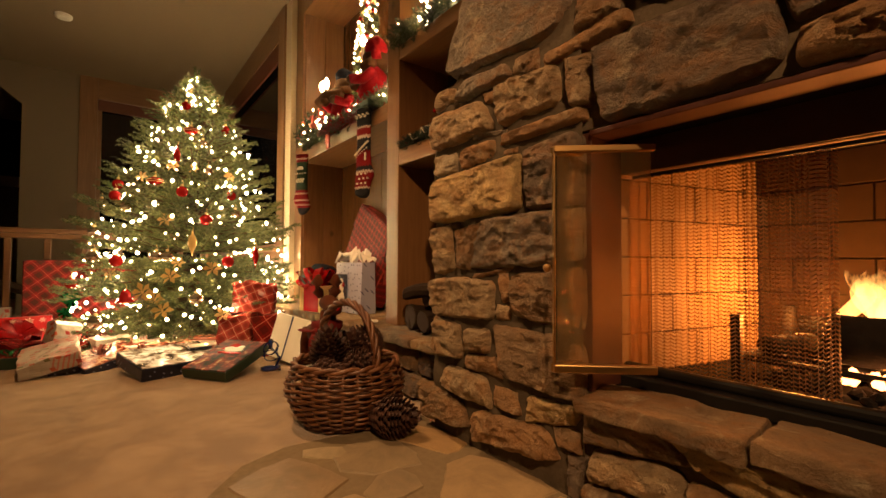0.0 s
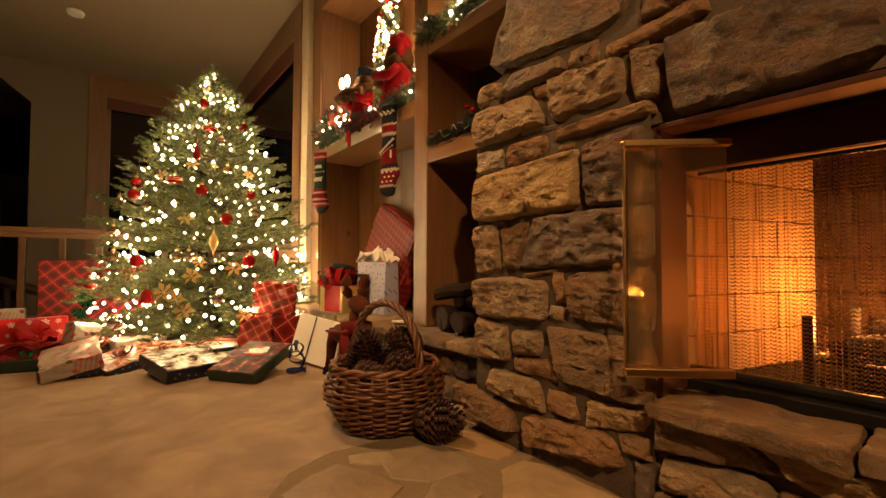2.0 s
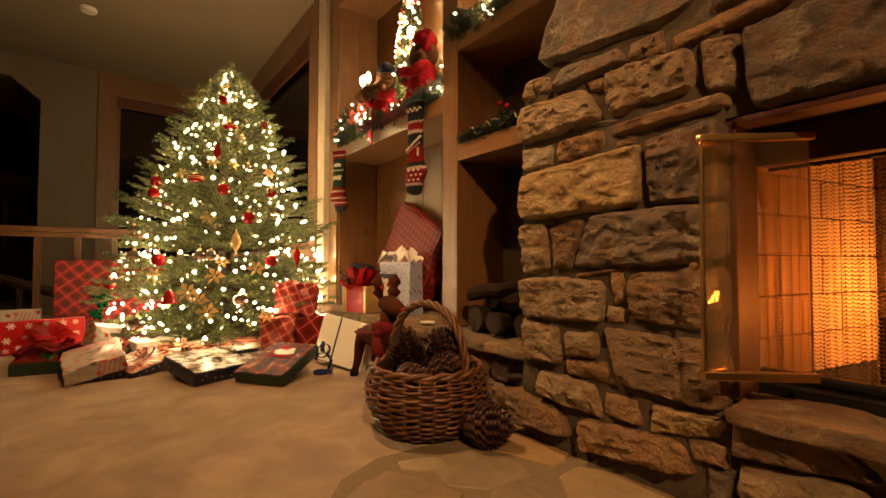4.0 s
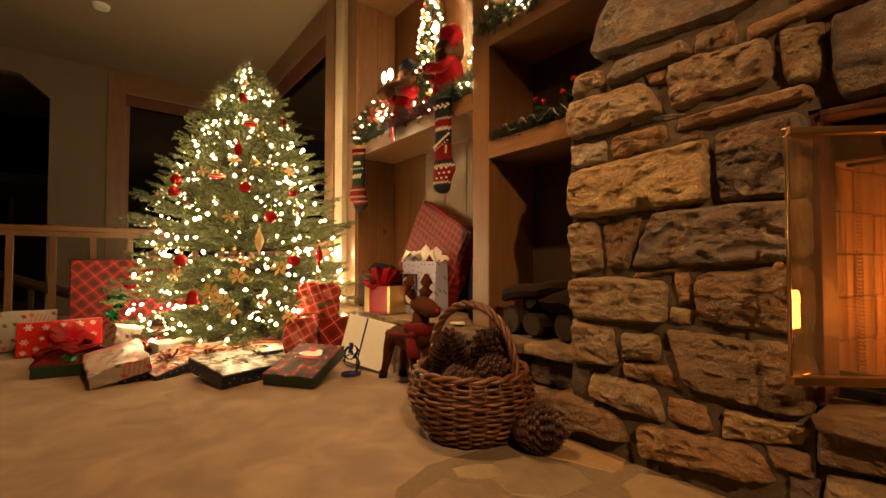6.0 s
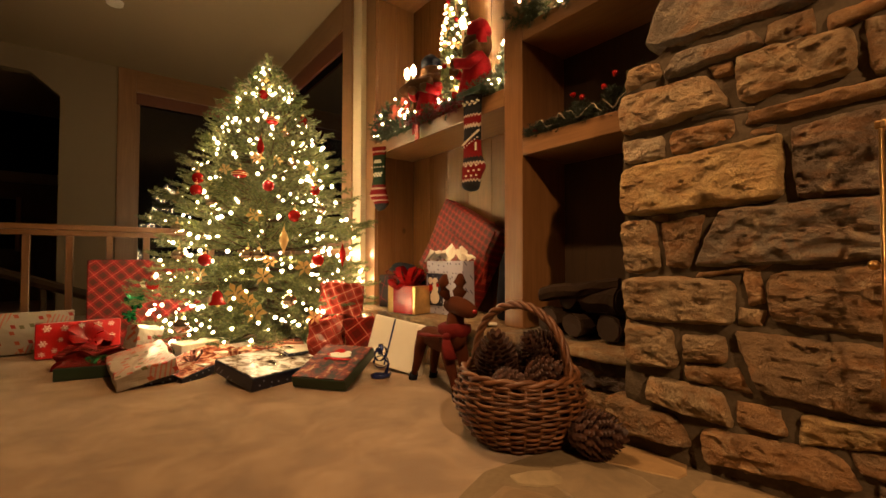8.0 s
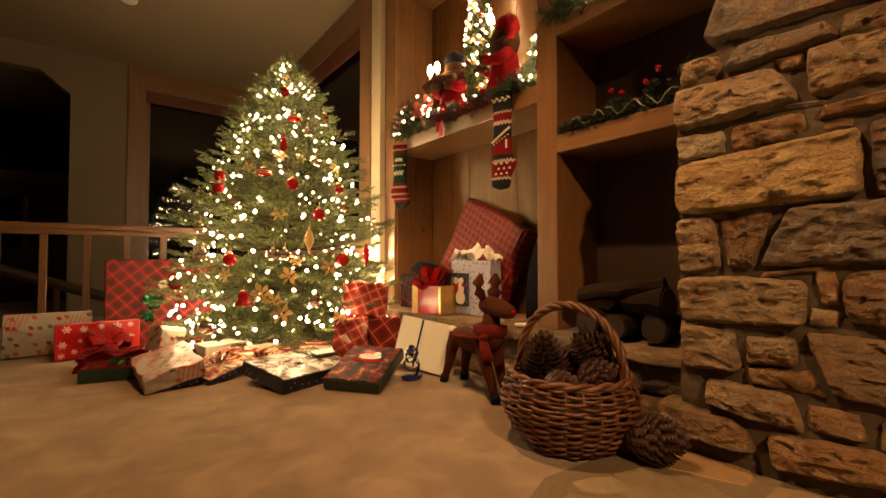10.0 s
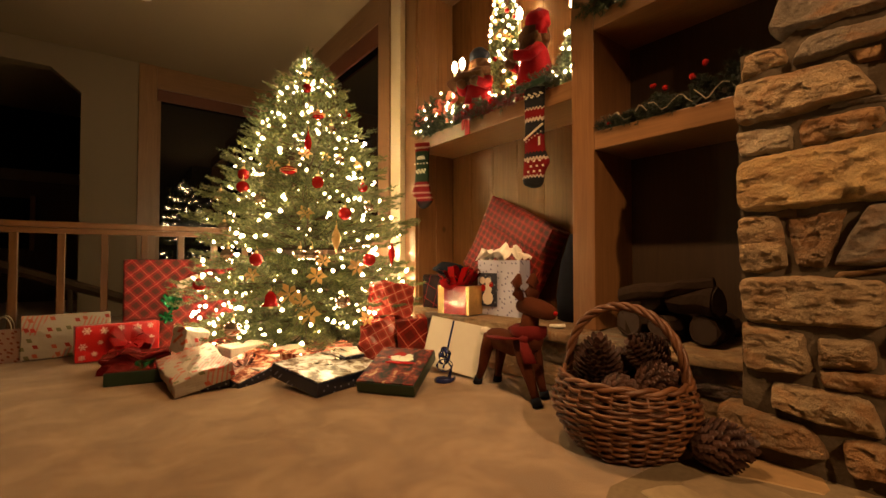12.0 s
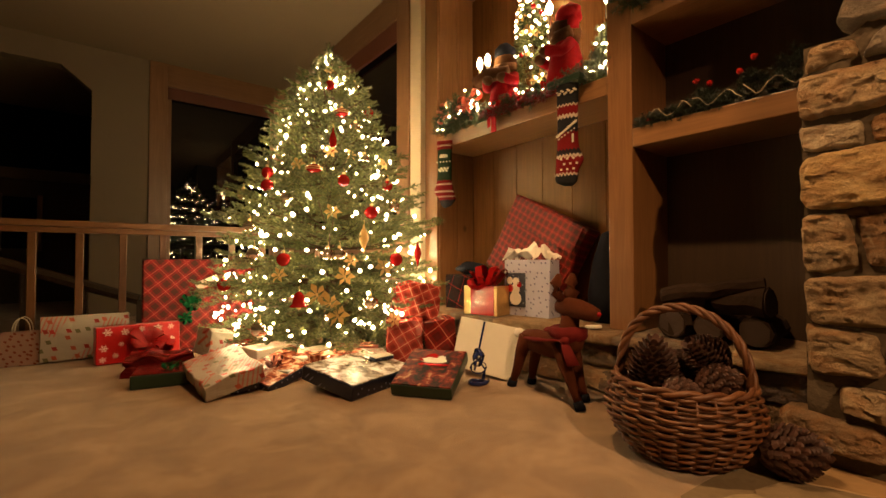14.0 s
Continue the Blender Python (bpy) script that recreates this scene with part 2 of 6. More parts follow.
def mesh_material():
    """A woven wire curtain: dull bronze wires in a slanting weave, with open air between them."""
    m, nt, b = nodes_of("wire_mesh")
    sep = nt.nodes.new("ShaderNodeSeparateXYZ")
    nt.links.new(coords(nt), sep.inputs[0])
    zz = math_(nt, "MULTIPLY", sep.outputs["Z"], 100.0)
    yy = math_(nt, "MULTIPLY", sep.outputs["Y"], 92.0)
    zig = math_(nt, "MULTIPLY", math_(nt, "PINGPONG", yy, 0.5), 1.0)
    f = math_(nt, "FRACT", math_(nt, "ADD", zz, zig))
    g = math_(nt, "FRACT", math_(nt, "MULTIPLY", yy, 1.0))
    wire = math_(nt, "MAXIMUM", math_(nt, "LESS_THAN", f, 0.36), math_(nt, "LESS_THAN", g, 0.08))
    tr = nt.nodes.new("ShaderNodeBsdfTransparent")
    mx = nt.nodes.new("ShaderNodeMixShader")
    nt.links.new(wire, mx.inputs[0])
    nt.links.new(tr.outputs[0], mx.inputs[1])
    nt.links.new(b.outputs[0], mx.inputs[2])
    nt.links.new(mx.outputs[0], nt.nodes["Material Output"].inputs[0])
    b.inputs["Base Color"].default_value = (0.24, 0.12, 0.05, 1)
    b.inputs["Metallic"].default_value, b.inputs["Roughness"].default_value = 0.6, 0.5
    return m


def glass_material(name, tint, rough=0.02, clear=0.9, film=0.0):
    """A thin pane: clear with a Fresnel gloss and a patchy tan translucent film that adds haze."""
    m = bpy.data.materials.new(name)
    m.use_nodes = True
    nt = m.node_tree
    nt.nodes.clear()
    o, mx = nt.nodes.new("ShaderNodeOutputMaterial"), nt.nodes.new("ShaderNodeMixShader")
    g, t, fr = nt.nodes.new("ShaderNodeBsdfGlossy"), nt.nodes.new("ShaderNodeBsdfTransparent"), nt.nodes.new("ShaderNodeFresnel")
    tl, mf = nt.nodes.new("ShaderNodeBsdfTranslucent"), nt.nodes.new("ShaderNodeMixShader")
    fr.inputs[0].default_value = 1.5
    g.inputs["Roughness"].default_value = rough
    t.inputs[0].default_value = (*[clear * c for c in tint], 1)
    tl.inputs[0].default_value = (0.62, 0.48, 0.30, 1)
    nt.links.new(ramp(nt, noise_fac(nt, coords(nt), 7.0, 5.0, 0.6, 0.5), [(0.3, (film * 0.5,) * 3), (0.7, (film * 1.5,) * 3)]), mf.inputs[0])
    nt.links.new(t.outputs[0], mf.inputs[1])
    nt.links.new(tl.outputs[0], mf.inputs[2])
    nt.links.new(fr.outputs[0], mx.inputs[0])
    nt.links.new(mf.outputs[0], mx.inputs[1])
    nt.links.new(g.outputs[0], mx.inputs[2])
    nt.links.new(mx.outputs[0], o.inputs[0])
    return m


def firebrick_material():
    m, nt, b = nodes_of("firebrick")
    v = coords(nt)
    c = mixc(nt, noise_fac(nt, v, 9.0, 5.0), (0.28, 0.17, 0.09), (0.46, 0.30, 0.17))
    c = mixc(nt, ramp(nt, noise_fac(nt, v, 3.0, 3.0), [(0.45, (0, 0, 0)), (0.75, (0.6, 0.6, 0.6))]), c, (0.10, 0.07, 0.05))
    nt.links.new(c, b.inputs["Base Color"])
    b.inputs["Roughness"].default_value = 0.9
    bump(nt, b, noise_fac(nt, v, 60.0, 5.0), 0.3, 0.004)
    return m


def flag_material():
    """Worn sandstone flags, each with its own tone, mottled and faintly polished."""
    m, nt, b = nodes_of("flagstone")
    info = nt.nodes.new("ShaderNodeObjectInfo")
    v = coords(nt)
    broad, fine = noise_fac(nt, v, 7.0, 6.0, 0.6, 0.8), noise_fac(nt, v, 70.0, 6.0, 0.65)
    c = mixc(nt, 1.0, info.outputs["Color"], ramp(nt, broad, [(0.3, (0.66, 0.64, 0.62)), (0.7, (1.2, 1.18, 1.14))]), "MULTIPLY")
    c = mixc(nt, math_(nt, "MULTIPLY", fine, 0.35), c, (0.10, 0.07, 0.04))
    nt.links.new(c, b.inputs["Base Color"])
    b.inputs["Roughness"].default_value = 0.55
    bump(nt, b, math_(nt, "ADD", broad, math_(nt, "MULTIPLY", fine, 0.4)), 0.5, 0.01)
    return m


def varied(name, a, bcol, rough=0.8, relief=0.4, scale=60.0):
    """Pieces that differ one from the other."""
    m, nt, b = nodes_of(name)
    info = nt.nodes.new("ShaderNodeObjectInfo")
    geo = nt.nodes.new("ShaderNodeNewGeometry")
    v = coords(nt)
    n = noise_fac(nt, v, scale, 5.0)
    r = math_(nt, "FRACT", math_(nt, "ADD", info.outputs["Random"], geo.outputs["Random Per Island"]))
    c = mixc(nt, r, a, bcol)
    c = mixc(nt, math_(nt, "MULTIPLY", n, 0.5), c, tuple(x * 0.45 for x in a))
    nt.links.new(c, b.inputs["Base Color"])
    b.inputs["Roughness"].default_value = rough
    bump(nt, b, n, relief, 0.004)
    return m


STONE = stone_material()
MORTAR = plain("mortar", (0.105, 0.078, 0.052), 0.95, vary=0.4, scale=90, relief=0.6)
CARPET = carpet_material()
FLAG = flag_material()
GROUT = plain("flag_grout", (0.215, 0.158, 0.095), 0.9, vary=0.4, scale=50, relief=0.5)
DARKFIR = wood_material("dark_fir", (0.034, 0.018, 0.009), (0.055, 0.030, 0.014), 0.55)
WOOD = wood_material("fir_panel", (0.150, 0.066, 0.023), (0.235, 0.112, 0.043), 0.34, coat=0.25)
# darker copy of the fir panels: niche shade put into the colour
SHADEWOOD = wood_material("shaded_fir_panel", (0.075, 0.030, 0.009), (0.120, 0.052, 0.017), 0.24, coat=0.0)
_b = SHADEWOOD.node_tree.nodes["Principled BSDF"]
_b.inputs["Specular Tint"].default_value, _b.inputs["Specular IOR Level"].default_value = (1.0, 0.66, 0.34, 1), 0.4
WOOD_Y = wood_material("fir_shelf", (0.165, 0.076, 0.028), (0.255, 0.128, 0.051), 0.32, "Y", coat=0.35)
RAILWOOD = wood_material("rail_wood", (0.125, 0.055, 0.021), (0.18, 0.084, 0.034), 0.4, "X", knots=False)
POSTWOOD = wood_material("post_wood", (0.115, 0.050, 0.019), (0.16, 0.075, 0.030), 0.4, "Z", knots=False)
TRIM = wood_material("window_trim", (0.185, 0.092, 0.042), (0.255, 0.135, 0.064), 0.4, "Z", knots=False)
TRIM_X = wood_material("window_trim_long", (0.185, 0.092, 0.042), (0.255, 0.135, 0.064), 0.4, "X", knots=False)
TRIM_Y = wood_material("window_trim_deep", (0.185, 0.092, 0.042), (0.255, 0.135, 0.064), 0.4, "Y", knots=False)
VALANCE = plain("roller_blind", (0.12, 0.035, 0.02), 0.6, vary=0.2)
WALL = plain("wall_paint", (0.185, 0.141, 0.090), 0.75, vary=0.06, scale=60, relief=0.12)
# paler copy of the wall paint: the tree's light is in the colour
LITWALL = plain("tree_lit_wall_paint", (0.52, 0.42, 0.28), 0.45, vary=0.06, scale=40, relief=0.06)
CEIL = plain("ceiling_paint", (0.275, 0.206, 0.128), 0.85, vary=0.06, scale=80, relief=0.2)
# wall paint at half value: the unlit look is in the colour
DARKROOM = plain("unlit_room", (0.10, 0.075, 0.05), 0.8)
BLACK = plain("black_steel", (0.018, 0.016, 0.015), 0.45, 0.6, relief=0.05)
SOOT = plain("soot", (0.012, 0.010, 0.009), 0.95)
BRASS = plain("antique_brass", (0.55, 0.33, 0.13), 0.28, 1.0, vary=0.15, relief=0.03)
BRICK = firebrick_material()
CORD = plain("tarnished_cord", (0.38, 0.31, 0.21), 0.7, vary=0.4)
HOLLY = plain("dark_holly", (0.012, 0.022, 0.012), 0.5, vary=0.4)
SOOTBRICK = plain("sooty_firebrick", (0.040, 0.024, 0.014), 0.9, vary=0.4, scale=20, relief=0.3)
HOODSTEEL = plain("brown_hood_steel", (0.060, 0.026, 0.012), 0.5, 0.4, vary=0.3, scale=14)
REDBROWN_STEEL = plain("red_brown_steel", (0.07, 0.018, 0.009), 0.6, 0.3, vary=0.3, scale=20)
MESH = mesh_material()
DOORGLASS = glass_material("door_glass", (1.0, 0.88, 0.70), 0.015, 0.94, 0.055)
WINGLASS, _nt, _b = nodes_of("night_window_glass")
_b.inputs["Base Color"].default_value, _b.inputs["Roughness"].default_value, _b.inputs["IOR"].default_value = (0.004, 0.004, 0.005, 1), 0.0, 1.5
NIGHT = plain("night_garden", (0.008, 0.009, 0.010), 0.9)
BARK = plain("tree_bark", (0.10, 0.065, 0.04), 0.9, vary=0.5, scale=60, relief=0.7)
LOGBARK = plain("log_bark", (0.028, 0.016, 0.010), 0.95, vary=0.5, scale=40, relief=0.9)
# cut ends set about as dark as the bark
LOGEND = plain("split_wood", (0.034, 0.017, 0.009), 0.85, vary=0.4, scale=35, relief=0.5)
CHAR = plain("charred_log", (0.02, 0.016, 0.013), 0.95, vary=0.5, scale=50, relief=0.9)
NEEDLE = varied("fir_needles", (0.022, 0.040, 0.012), (0.225, 0.240, 0.080), 0.5, 0.0)
_nt = NEEDLE.node_tree
_tl, _mx = _nt.nodes.new("ShaderNodeBsdfTranslucent"), _nt.nodes.new("ShaderNodeMixShader")
_bs = _nt.nodes["Principled BSDF"]
_nt.links.new(_bs.inputs["Base Color"].links[0].from_socket, _tl.inputs[0])
_mx.inputs[0].default_value = 0.35
_nt.links.new(_bs.outputs[0], _mx.inputs[1])
_nt.links.new(_tl.outputs[0], _mx.inputs[2])
_nt.links.new(_mx.outputs[0], _nt.nodes["Material Output"].inputs[0])
GARLAND = varied("garland_needles", (0.020, 0.036, 0.012), (0.095, 0.110, 0.036), 0.55, 0.0)
WICKER = varied("wicker", (0.090, 0.031, 0.012), (0.215, 0.087, 0.034), 0.45, 0.35, 80)
CONE = varied("pine_cone", (0.030, 0.010, 0.006), (0.092, 0.033, 0.018), 0.65, 0.4, 90)
CONECORE = plain("cone_core", (0.05, 0.025, 0.016), 0.9)
RED = plain("red_satin", (0.40, 0.006, 0.008), 0.26, vary=0.25, scale=20, relief=0.2, coat=0.3)
REDGLASS = plain("red_glass", (0.36, 0.012, 0.012), 0.12, 0.35, vary=0.1, coat=0.6, relief=0.0)
REDFELT = plain("red_felt", (0.24, 0.006, 0.010), 0.95, vary=0.3, scale=60)
GOLD = plain("gold_foil", (0.76, 0.50, 0.20), 0.34, 0.75, vary=0.35, relief=0.3)
SILVER = plain("clear_bauble", (0.82, 0.78, 0.70), 0.06, 1.0, vary=0.05, relief=0.0)
BULB = glow("warm_bulb", (1.0, 0.69, 0.34), BULB_POWER)
CANDLE = glow("candle_bulb", (1.0, 0.66, 0.30), 85.0)
EMBER = glow("embers", (1.0, 0.34, 0.10), 9.0)
FLAME = glow("flame", (1.0, 0.44, 0.10), 7.0)
_nt = FLAME.node_tree
_sep = _nt.nodes.new("ShaderNodeSeparateXYZ")
_nt.links.new(coords(_nt), _sep.inputs[0])
_wisp = math_(_nt, "MULTIPLY", noise_fac(_nt, coords(_nt, (40, 40, 14)), 1.0, 3.0), 0.9)
_thin = ramp(_nt, math_(_nt, "ADD", math_(_nt, "MULTIPLY", _sep.outputs["Z"], 4.0), _wisp), [(0.30, (0.42, 0.42, 0.42)), (1.15, (0.0, 0.0, 0.0))])
_mx, _tr = _nt.nodes.new("ShaderNodeMixShader"), _nt.nodes.new("ShaderNodeBsdfTransparent")
_nt.links.new(_thin, _mx.inputs[0])
_nt.links.new(_tr.outputs[0], _mx.inputs[1])
_nt.links.new(_nt.nodes["Emission"].outputs[0], _mx.inputs[2])
_nt.links.new(_mx.outputs[0], _nt.nodes["Material Output"].inputs[0])
PLAID = plaid_material("red_plaid", (0.200, 0.006, 0.007), (0.060, 0.014, 0.008), (0.46, 0.09, 0.06), 0.078, 40, rough=0.6)
PLAID_Y = plaid_material("red_plaid_deep", (0.20, 0.011, 0.009), (0.070, 0.018, 0.011), (0.46, 0.070, 0.045), 0.050, 3, ("Y", "Z"), 0.55)
# black and red plaid, its ground deepened for the branches' shade
DARKPLAID = plaid_material("shaded_black_plaid", (0.0025, 0.0025, 0.0025), (0.008, 0.003, 0.0025), (0.20, 0.010, 0.008), 0.11, 20, ("Y", "Z"), 0.5)
FOILPLAID = plaid_material("red_plaid_foil", (0.36, 0.050, 0.036), (0.20, 0.030, 0.022), (0.74, 0.38, 0.26), 0.060, 25, ("X", "Z"), 0.22)
DARKPLAID.node_tree.nodes["Principled BSDF"].inputs["Specular IOR Level"].default_value = 0.03
PLAIDDARK = plaid_material("dark_plaid_foil", (0.22, 0.015, 0.012), (0.10, 0.012, 0.01), (0.7, 0.2, 0.12), 0.10, 30, ("X", "Z"), 0.2)
WRAPWHITE = wrap_material("white_wrap", (0.38, 0.33, 0.27), [(0.44, 0.025, 0.015), (0.40, 0.08, 0.035), (0.13, 0.12, 0.05), (0.30, 0.02, 0.012)], 18, (0.46, 0.09, 0.06))
WRAPPINK = dotted_material("pink_dotted_paper", (0.66, 0.42, 0.33), (0.42, 0.10, 0.06), 30, 0.2)
SNOWRED = plain("red_snowflake_wrap", (0.46, 0.008, 0.010), 0.28, vary=0.3, scale=18, relief=0.3)
FLAKE = plain("printed_snowflake", (0.78, 0.58, 0.52), 0.4, vary=0.1)
PINKFOIL = plain("rose_foil", (0.58, 0.22, 0.15), 0.25, 0.55, vary=0.5, scale=25, relief=0.9)
REDFOIL = plain("dark_red_foil", (0.20, 0.012, 0.012), 0.2, 0.5, vary=0.5, scale=22, relief=0.8)
NAVY = dotted_material("navy_snow_card", (0.006, 0.010, 0.030), (0.22, 0.25, 0.32), 24, 0.10)
DARKGREEN = plain("dark_green_card", (0.012, 0.035, 0.018), 0.4)
GREENFOIL = plain("green_foil", (0.012, 0.22, 0.07), 0.2, 0.6, vary=0.3, relief=0.3)
WHITECARD = plain("white_gloss_card", (0.74, 0.69, 0.58), 0.22, vary=0.06, relief=0.04, coat=0.5)
BLUERIBBON = plain("blue_ribbon", (0.01, 0.02, 0.11), 0.2, 0.2, vary=0.2, coat=0.5)
TISSUE = plain("white_tissue", (0.80, 0.74, 0.64), 0.8, vary=0.15, relief=0.4)
SNOWLID = picture_material("snow_scene_print", [(0.38, (0.07, 0.05, 0.035)), (0.47, (0.24, 0.19, 0.14)), (0.54, (0.50, 0.47, 0.43)), (0.66, (0.66, 0.65, 0.62))], 13)
SANTALID = picture_material("red_scene_print", [(0.40, (0.008, 0.004, 0.003)), (0.50, (0.10, 0.007, 0.005)), (0.58, (0.20, 0.025, 0.010)), (0.66, (0.42, 0.22, 0.12))], 17, 0.65)
BROWNLID = picture_material("copper_foil_print", [(0.38, (0.10, 0.018, 0.010)), (0.5, (0.34, 0.10, 0.05)), (0.62, (0.60, 0.42, 0.28))], 22, 0.2)
STRIPE = wrap_material("striped_wrap", (0.60, 0.50, 0.40), [(0.7, 0.6, 0.45)], 3, (0.50, 0.04, 0.03), stripe_turn=0)
BAGBLUE = dotted_material("lilac_star_paper", (0.66, 0.65, 0.78), (0.18, 0.17, 0.34), 24, 0.12)
DEERWOOD = plain("russet_felt", (0.080, 0.021, 0.008), 0.95, vary=0.3, scale=70, relief=0.4)
SCARF = plain("dull_red_cloth", (0.13, 0.013, 0.012), 0.95, vary=0.35, scale=40, relief=0.4)
FUR = plain("brown_fur", (0.090, 0.040, 0.016), 0.95, vary=0.5, scale=70, relief=1.0)
DARKCLOTH = plain("dark_cloth", (0.009, 0.010, 0.016), 0.9, vary=0.3, relief=0.4)
TINSEL = varied("red_tinsel", (0.07, 0.006, 0.008), (0.26, 0.020, 0.022), 0.3, 0.0)
RIBBON = plain("sheer_red_ribbon", (0.66, 0.13, 0.07), 0.35, 0.2, vary=0.4, scale=40, relief=0.4)
CREAM = plain("cream_ribbon", (0.62, 0.55, 0.42), 0.5, vary=0.2)
KNIT_RED, KNIT_DARK, KNIT_CREAM, KNIT_GREEN = (0.15, 0.008, 0.010), (0.016, 0.016, 0.018), (0.44, 0.36, 0.28), (0.018, 0.034, 0.018)
KNIT1 = knit_material("fair_isle_knit", [(0, KNIT_DARK), (0.165, KNIT_CREAM), (0.185, KNIT_RED), (0.325, KNIT_CREAM), (0.355, KNIT_DARK), (0.40, KNIT_RED), (0.56, KNIT_DARK), (0.69, KNIT_CREAM), (0.72, KNIT_RED), (0.80, KNIT_CREAM), (0.815, KNIT_DARK)])
KNIT2 = knit_material("green_reindeer_knit", [(0, KNIT_DARK), (0.27, KNIT_RED), (0.305, KNIT_CREAM), (0.32, KNIT_RED), (0.37, KNIT_CREAM), (0.385, KNIT_RED), (0.46, KNIT_CREAM), (0.475, KNIT_RED), (0.515, KNIT_GREEN), (0.90, KNIT_RED), (0.94, KNIT_CREAM), (0.95, KNIT_RED)])
LENS = glow("spot_lens", (1.0, 0.72, 0.42), 12.0)
WHITEPLASTIC = plain("white_plastic", (0.7, 0.66, 0.58), 0.5, vary=0.05, relief=0.0)


# ---- mesh helpers ----
def part(name, bm, material, parent=None, label="", smooth=False):
    me = bpy.data.meshes.new(name)
    if smooth:
        for f in bm.faces:
            f.smooth = True
    bm.to_mesh(me)
    bm.free()
    me.materials.append(material)
    ob = new(name, me)
    ob.parent = parent
    return tagged(ob, label)


def raw(name, verts, faces, material, parent=None, label="", smooth=False):
    me = bpy.data.meshes.new(name)
    me.from_pydata(verts, [], faces)
    me.materials.append(material)
    if smooth:
        me.polygons.foreach_set("use_smooth", [True] * len(me.polygons))
    ob = new(name, me)
    ob.parent = parent
    return tagged(ob, label)


def shared(name, me, parent, m):
    ob = new(name, me)
    ob.parent = parent
    ob.matrix_basis = m
    return ob


def thing(name, label, category, m=Matrix(), group="", kind=""):
    e = new(name)
    e.empty_display_size = 0.1
    e.matrix_basis = m
    return tagged(e, label, category, group, kind)


def box(x0, x1, y0, y1, z0, z1, bevel=0.0, bm=None):
    bm = bm or bmesh.new()
    m = Matrix.LocRotScale(((x0 + x1) / 2, (y0 + y1) / 2, (z0 + z1) / 2), None, (x1 - x0, y1 - y0, z1 - z0))
    made = bmesh.ops.create_cube(bm, size=1, matrix=m)
    if bevel:
        edges = list({e for v in made["verts"] for e in v.link_edges})
        bmesh.ops.bevel(bm, geom=edges, offset=bevel, segments=2, affect="EDGES", profile=0.5)
    return bm


def lathe(profile, seg=24, bm=None, m=Matrix()):
    """Turn a profile of (radius, height) round z."""
    bm = bm or bmesh.new()
    rings = []
    for r, z in profile:
        rings.append([bm.verts.new(m @ Vector((r * math.cos(2 * math.pi * i / seg), r * math.sin(2 * math.pi * i / seg), z))) for i in range(seg)])
    for a, b in zip(rings, rings[1:]):
        for i in range(seg):
            bm.faces.new((a[i], a[(i + 1) % seg], b[(i + 1) % seg], b[i]))
    bm.faces.new(list(reversed(rings[0])))
    bm.faces.new(rings[-1])
    return bm


def tube(points, radius, seg=8, bm=None, flat=1.0, closed=False):
    """A round or flattened rod along points; radius may be a function of 0..1."""
    bm = bm or bmesh.new()
    pts = [Vector(p) for p in points]
    n, rings, up = len(pts), [], Vector((0, 0, 1))
    for i, p in enumerate(pts):
        a, b = (pts[i - 1], pts[(i + 1) % n]) if closed else (pts[max(i - 1, 0)], pts[min(i + 1, n - 1)])
        d = (b - a).normalized()
        s = d.cross(up)
        s = s.normalized() if s.length > 1e-3 else Vector((1, 0, 0))
        u = s.cross(d)
        r = radius(i / max(n - 1, 1)) if callable(radius) else radius
        rings.append([bm.verts.new(p + r * (math.cos(2 * math.pi * k / seg) * s + flat * math.sin(2 * math.pi * k / seg) * u)) for k in range(seg)])
    for i in range(n if closed else n - 1):
        a, b = rings[i], rings[(i + 1) % n]
        for k in range(seg):
            bm.faces.new((a[k], a[(k + 1) % seg], b[(k + 1) % seg], b[k]))
    if not closed:
        bm.faces.new(list(reversed(rings[0])))
        bm.faces.new(rings[-1])
    return bm


def ball(r, m=Matrix(), sub=2, bm=None):
    bm = bm or bmesh.new()
    bmesh.ops.create_icosphere(bm, subdivisions=sub, radius=r, matrix=m)
    return bm


def rough_up(bm, amount, scale, seed=0.0):
    """Push a mesh's points about by noise, for hand-made and natural things."""
    for v in bm.verts:
        v.co += amount * noise.noise_vector(v.co * scale + Vector((seed, seed * 1.7, -seed)))
    return bm


def structure(name, bm, material, label):
    return tagged(part(name, bm, material), label, name.split("_")[0], kind="structure")


# ---- the shell of the room ----
WEST, EAST, SOUTH, NORTH, TOP = -4.2, 1.30, -3.2, 7.372, 3.115
floor = structure("floor", box(WEST, 1.34, SOUTH, 10.5, -0.12, 0.0), CARPET, "beige cut-pile carpet, faintly trodden")
structure("ceiling", box(WEST - 0.15, 2.2, SOUTH - 0.15, 10.6, TOP, TOP + 0.12), CEIL, "cream painted ceiling, dimly lit")
structure("wall_west", box(WEST - 0.15, WEST, SOUTH, NORTH, 0, TOP), WALL, "plain cream wall behind the camera")
structure("wall_south", box(WEST, 1.34, SOUTH - 0.15, SOUTH, 0, TOP), WALL, "plain cream wall behind the camera")

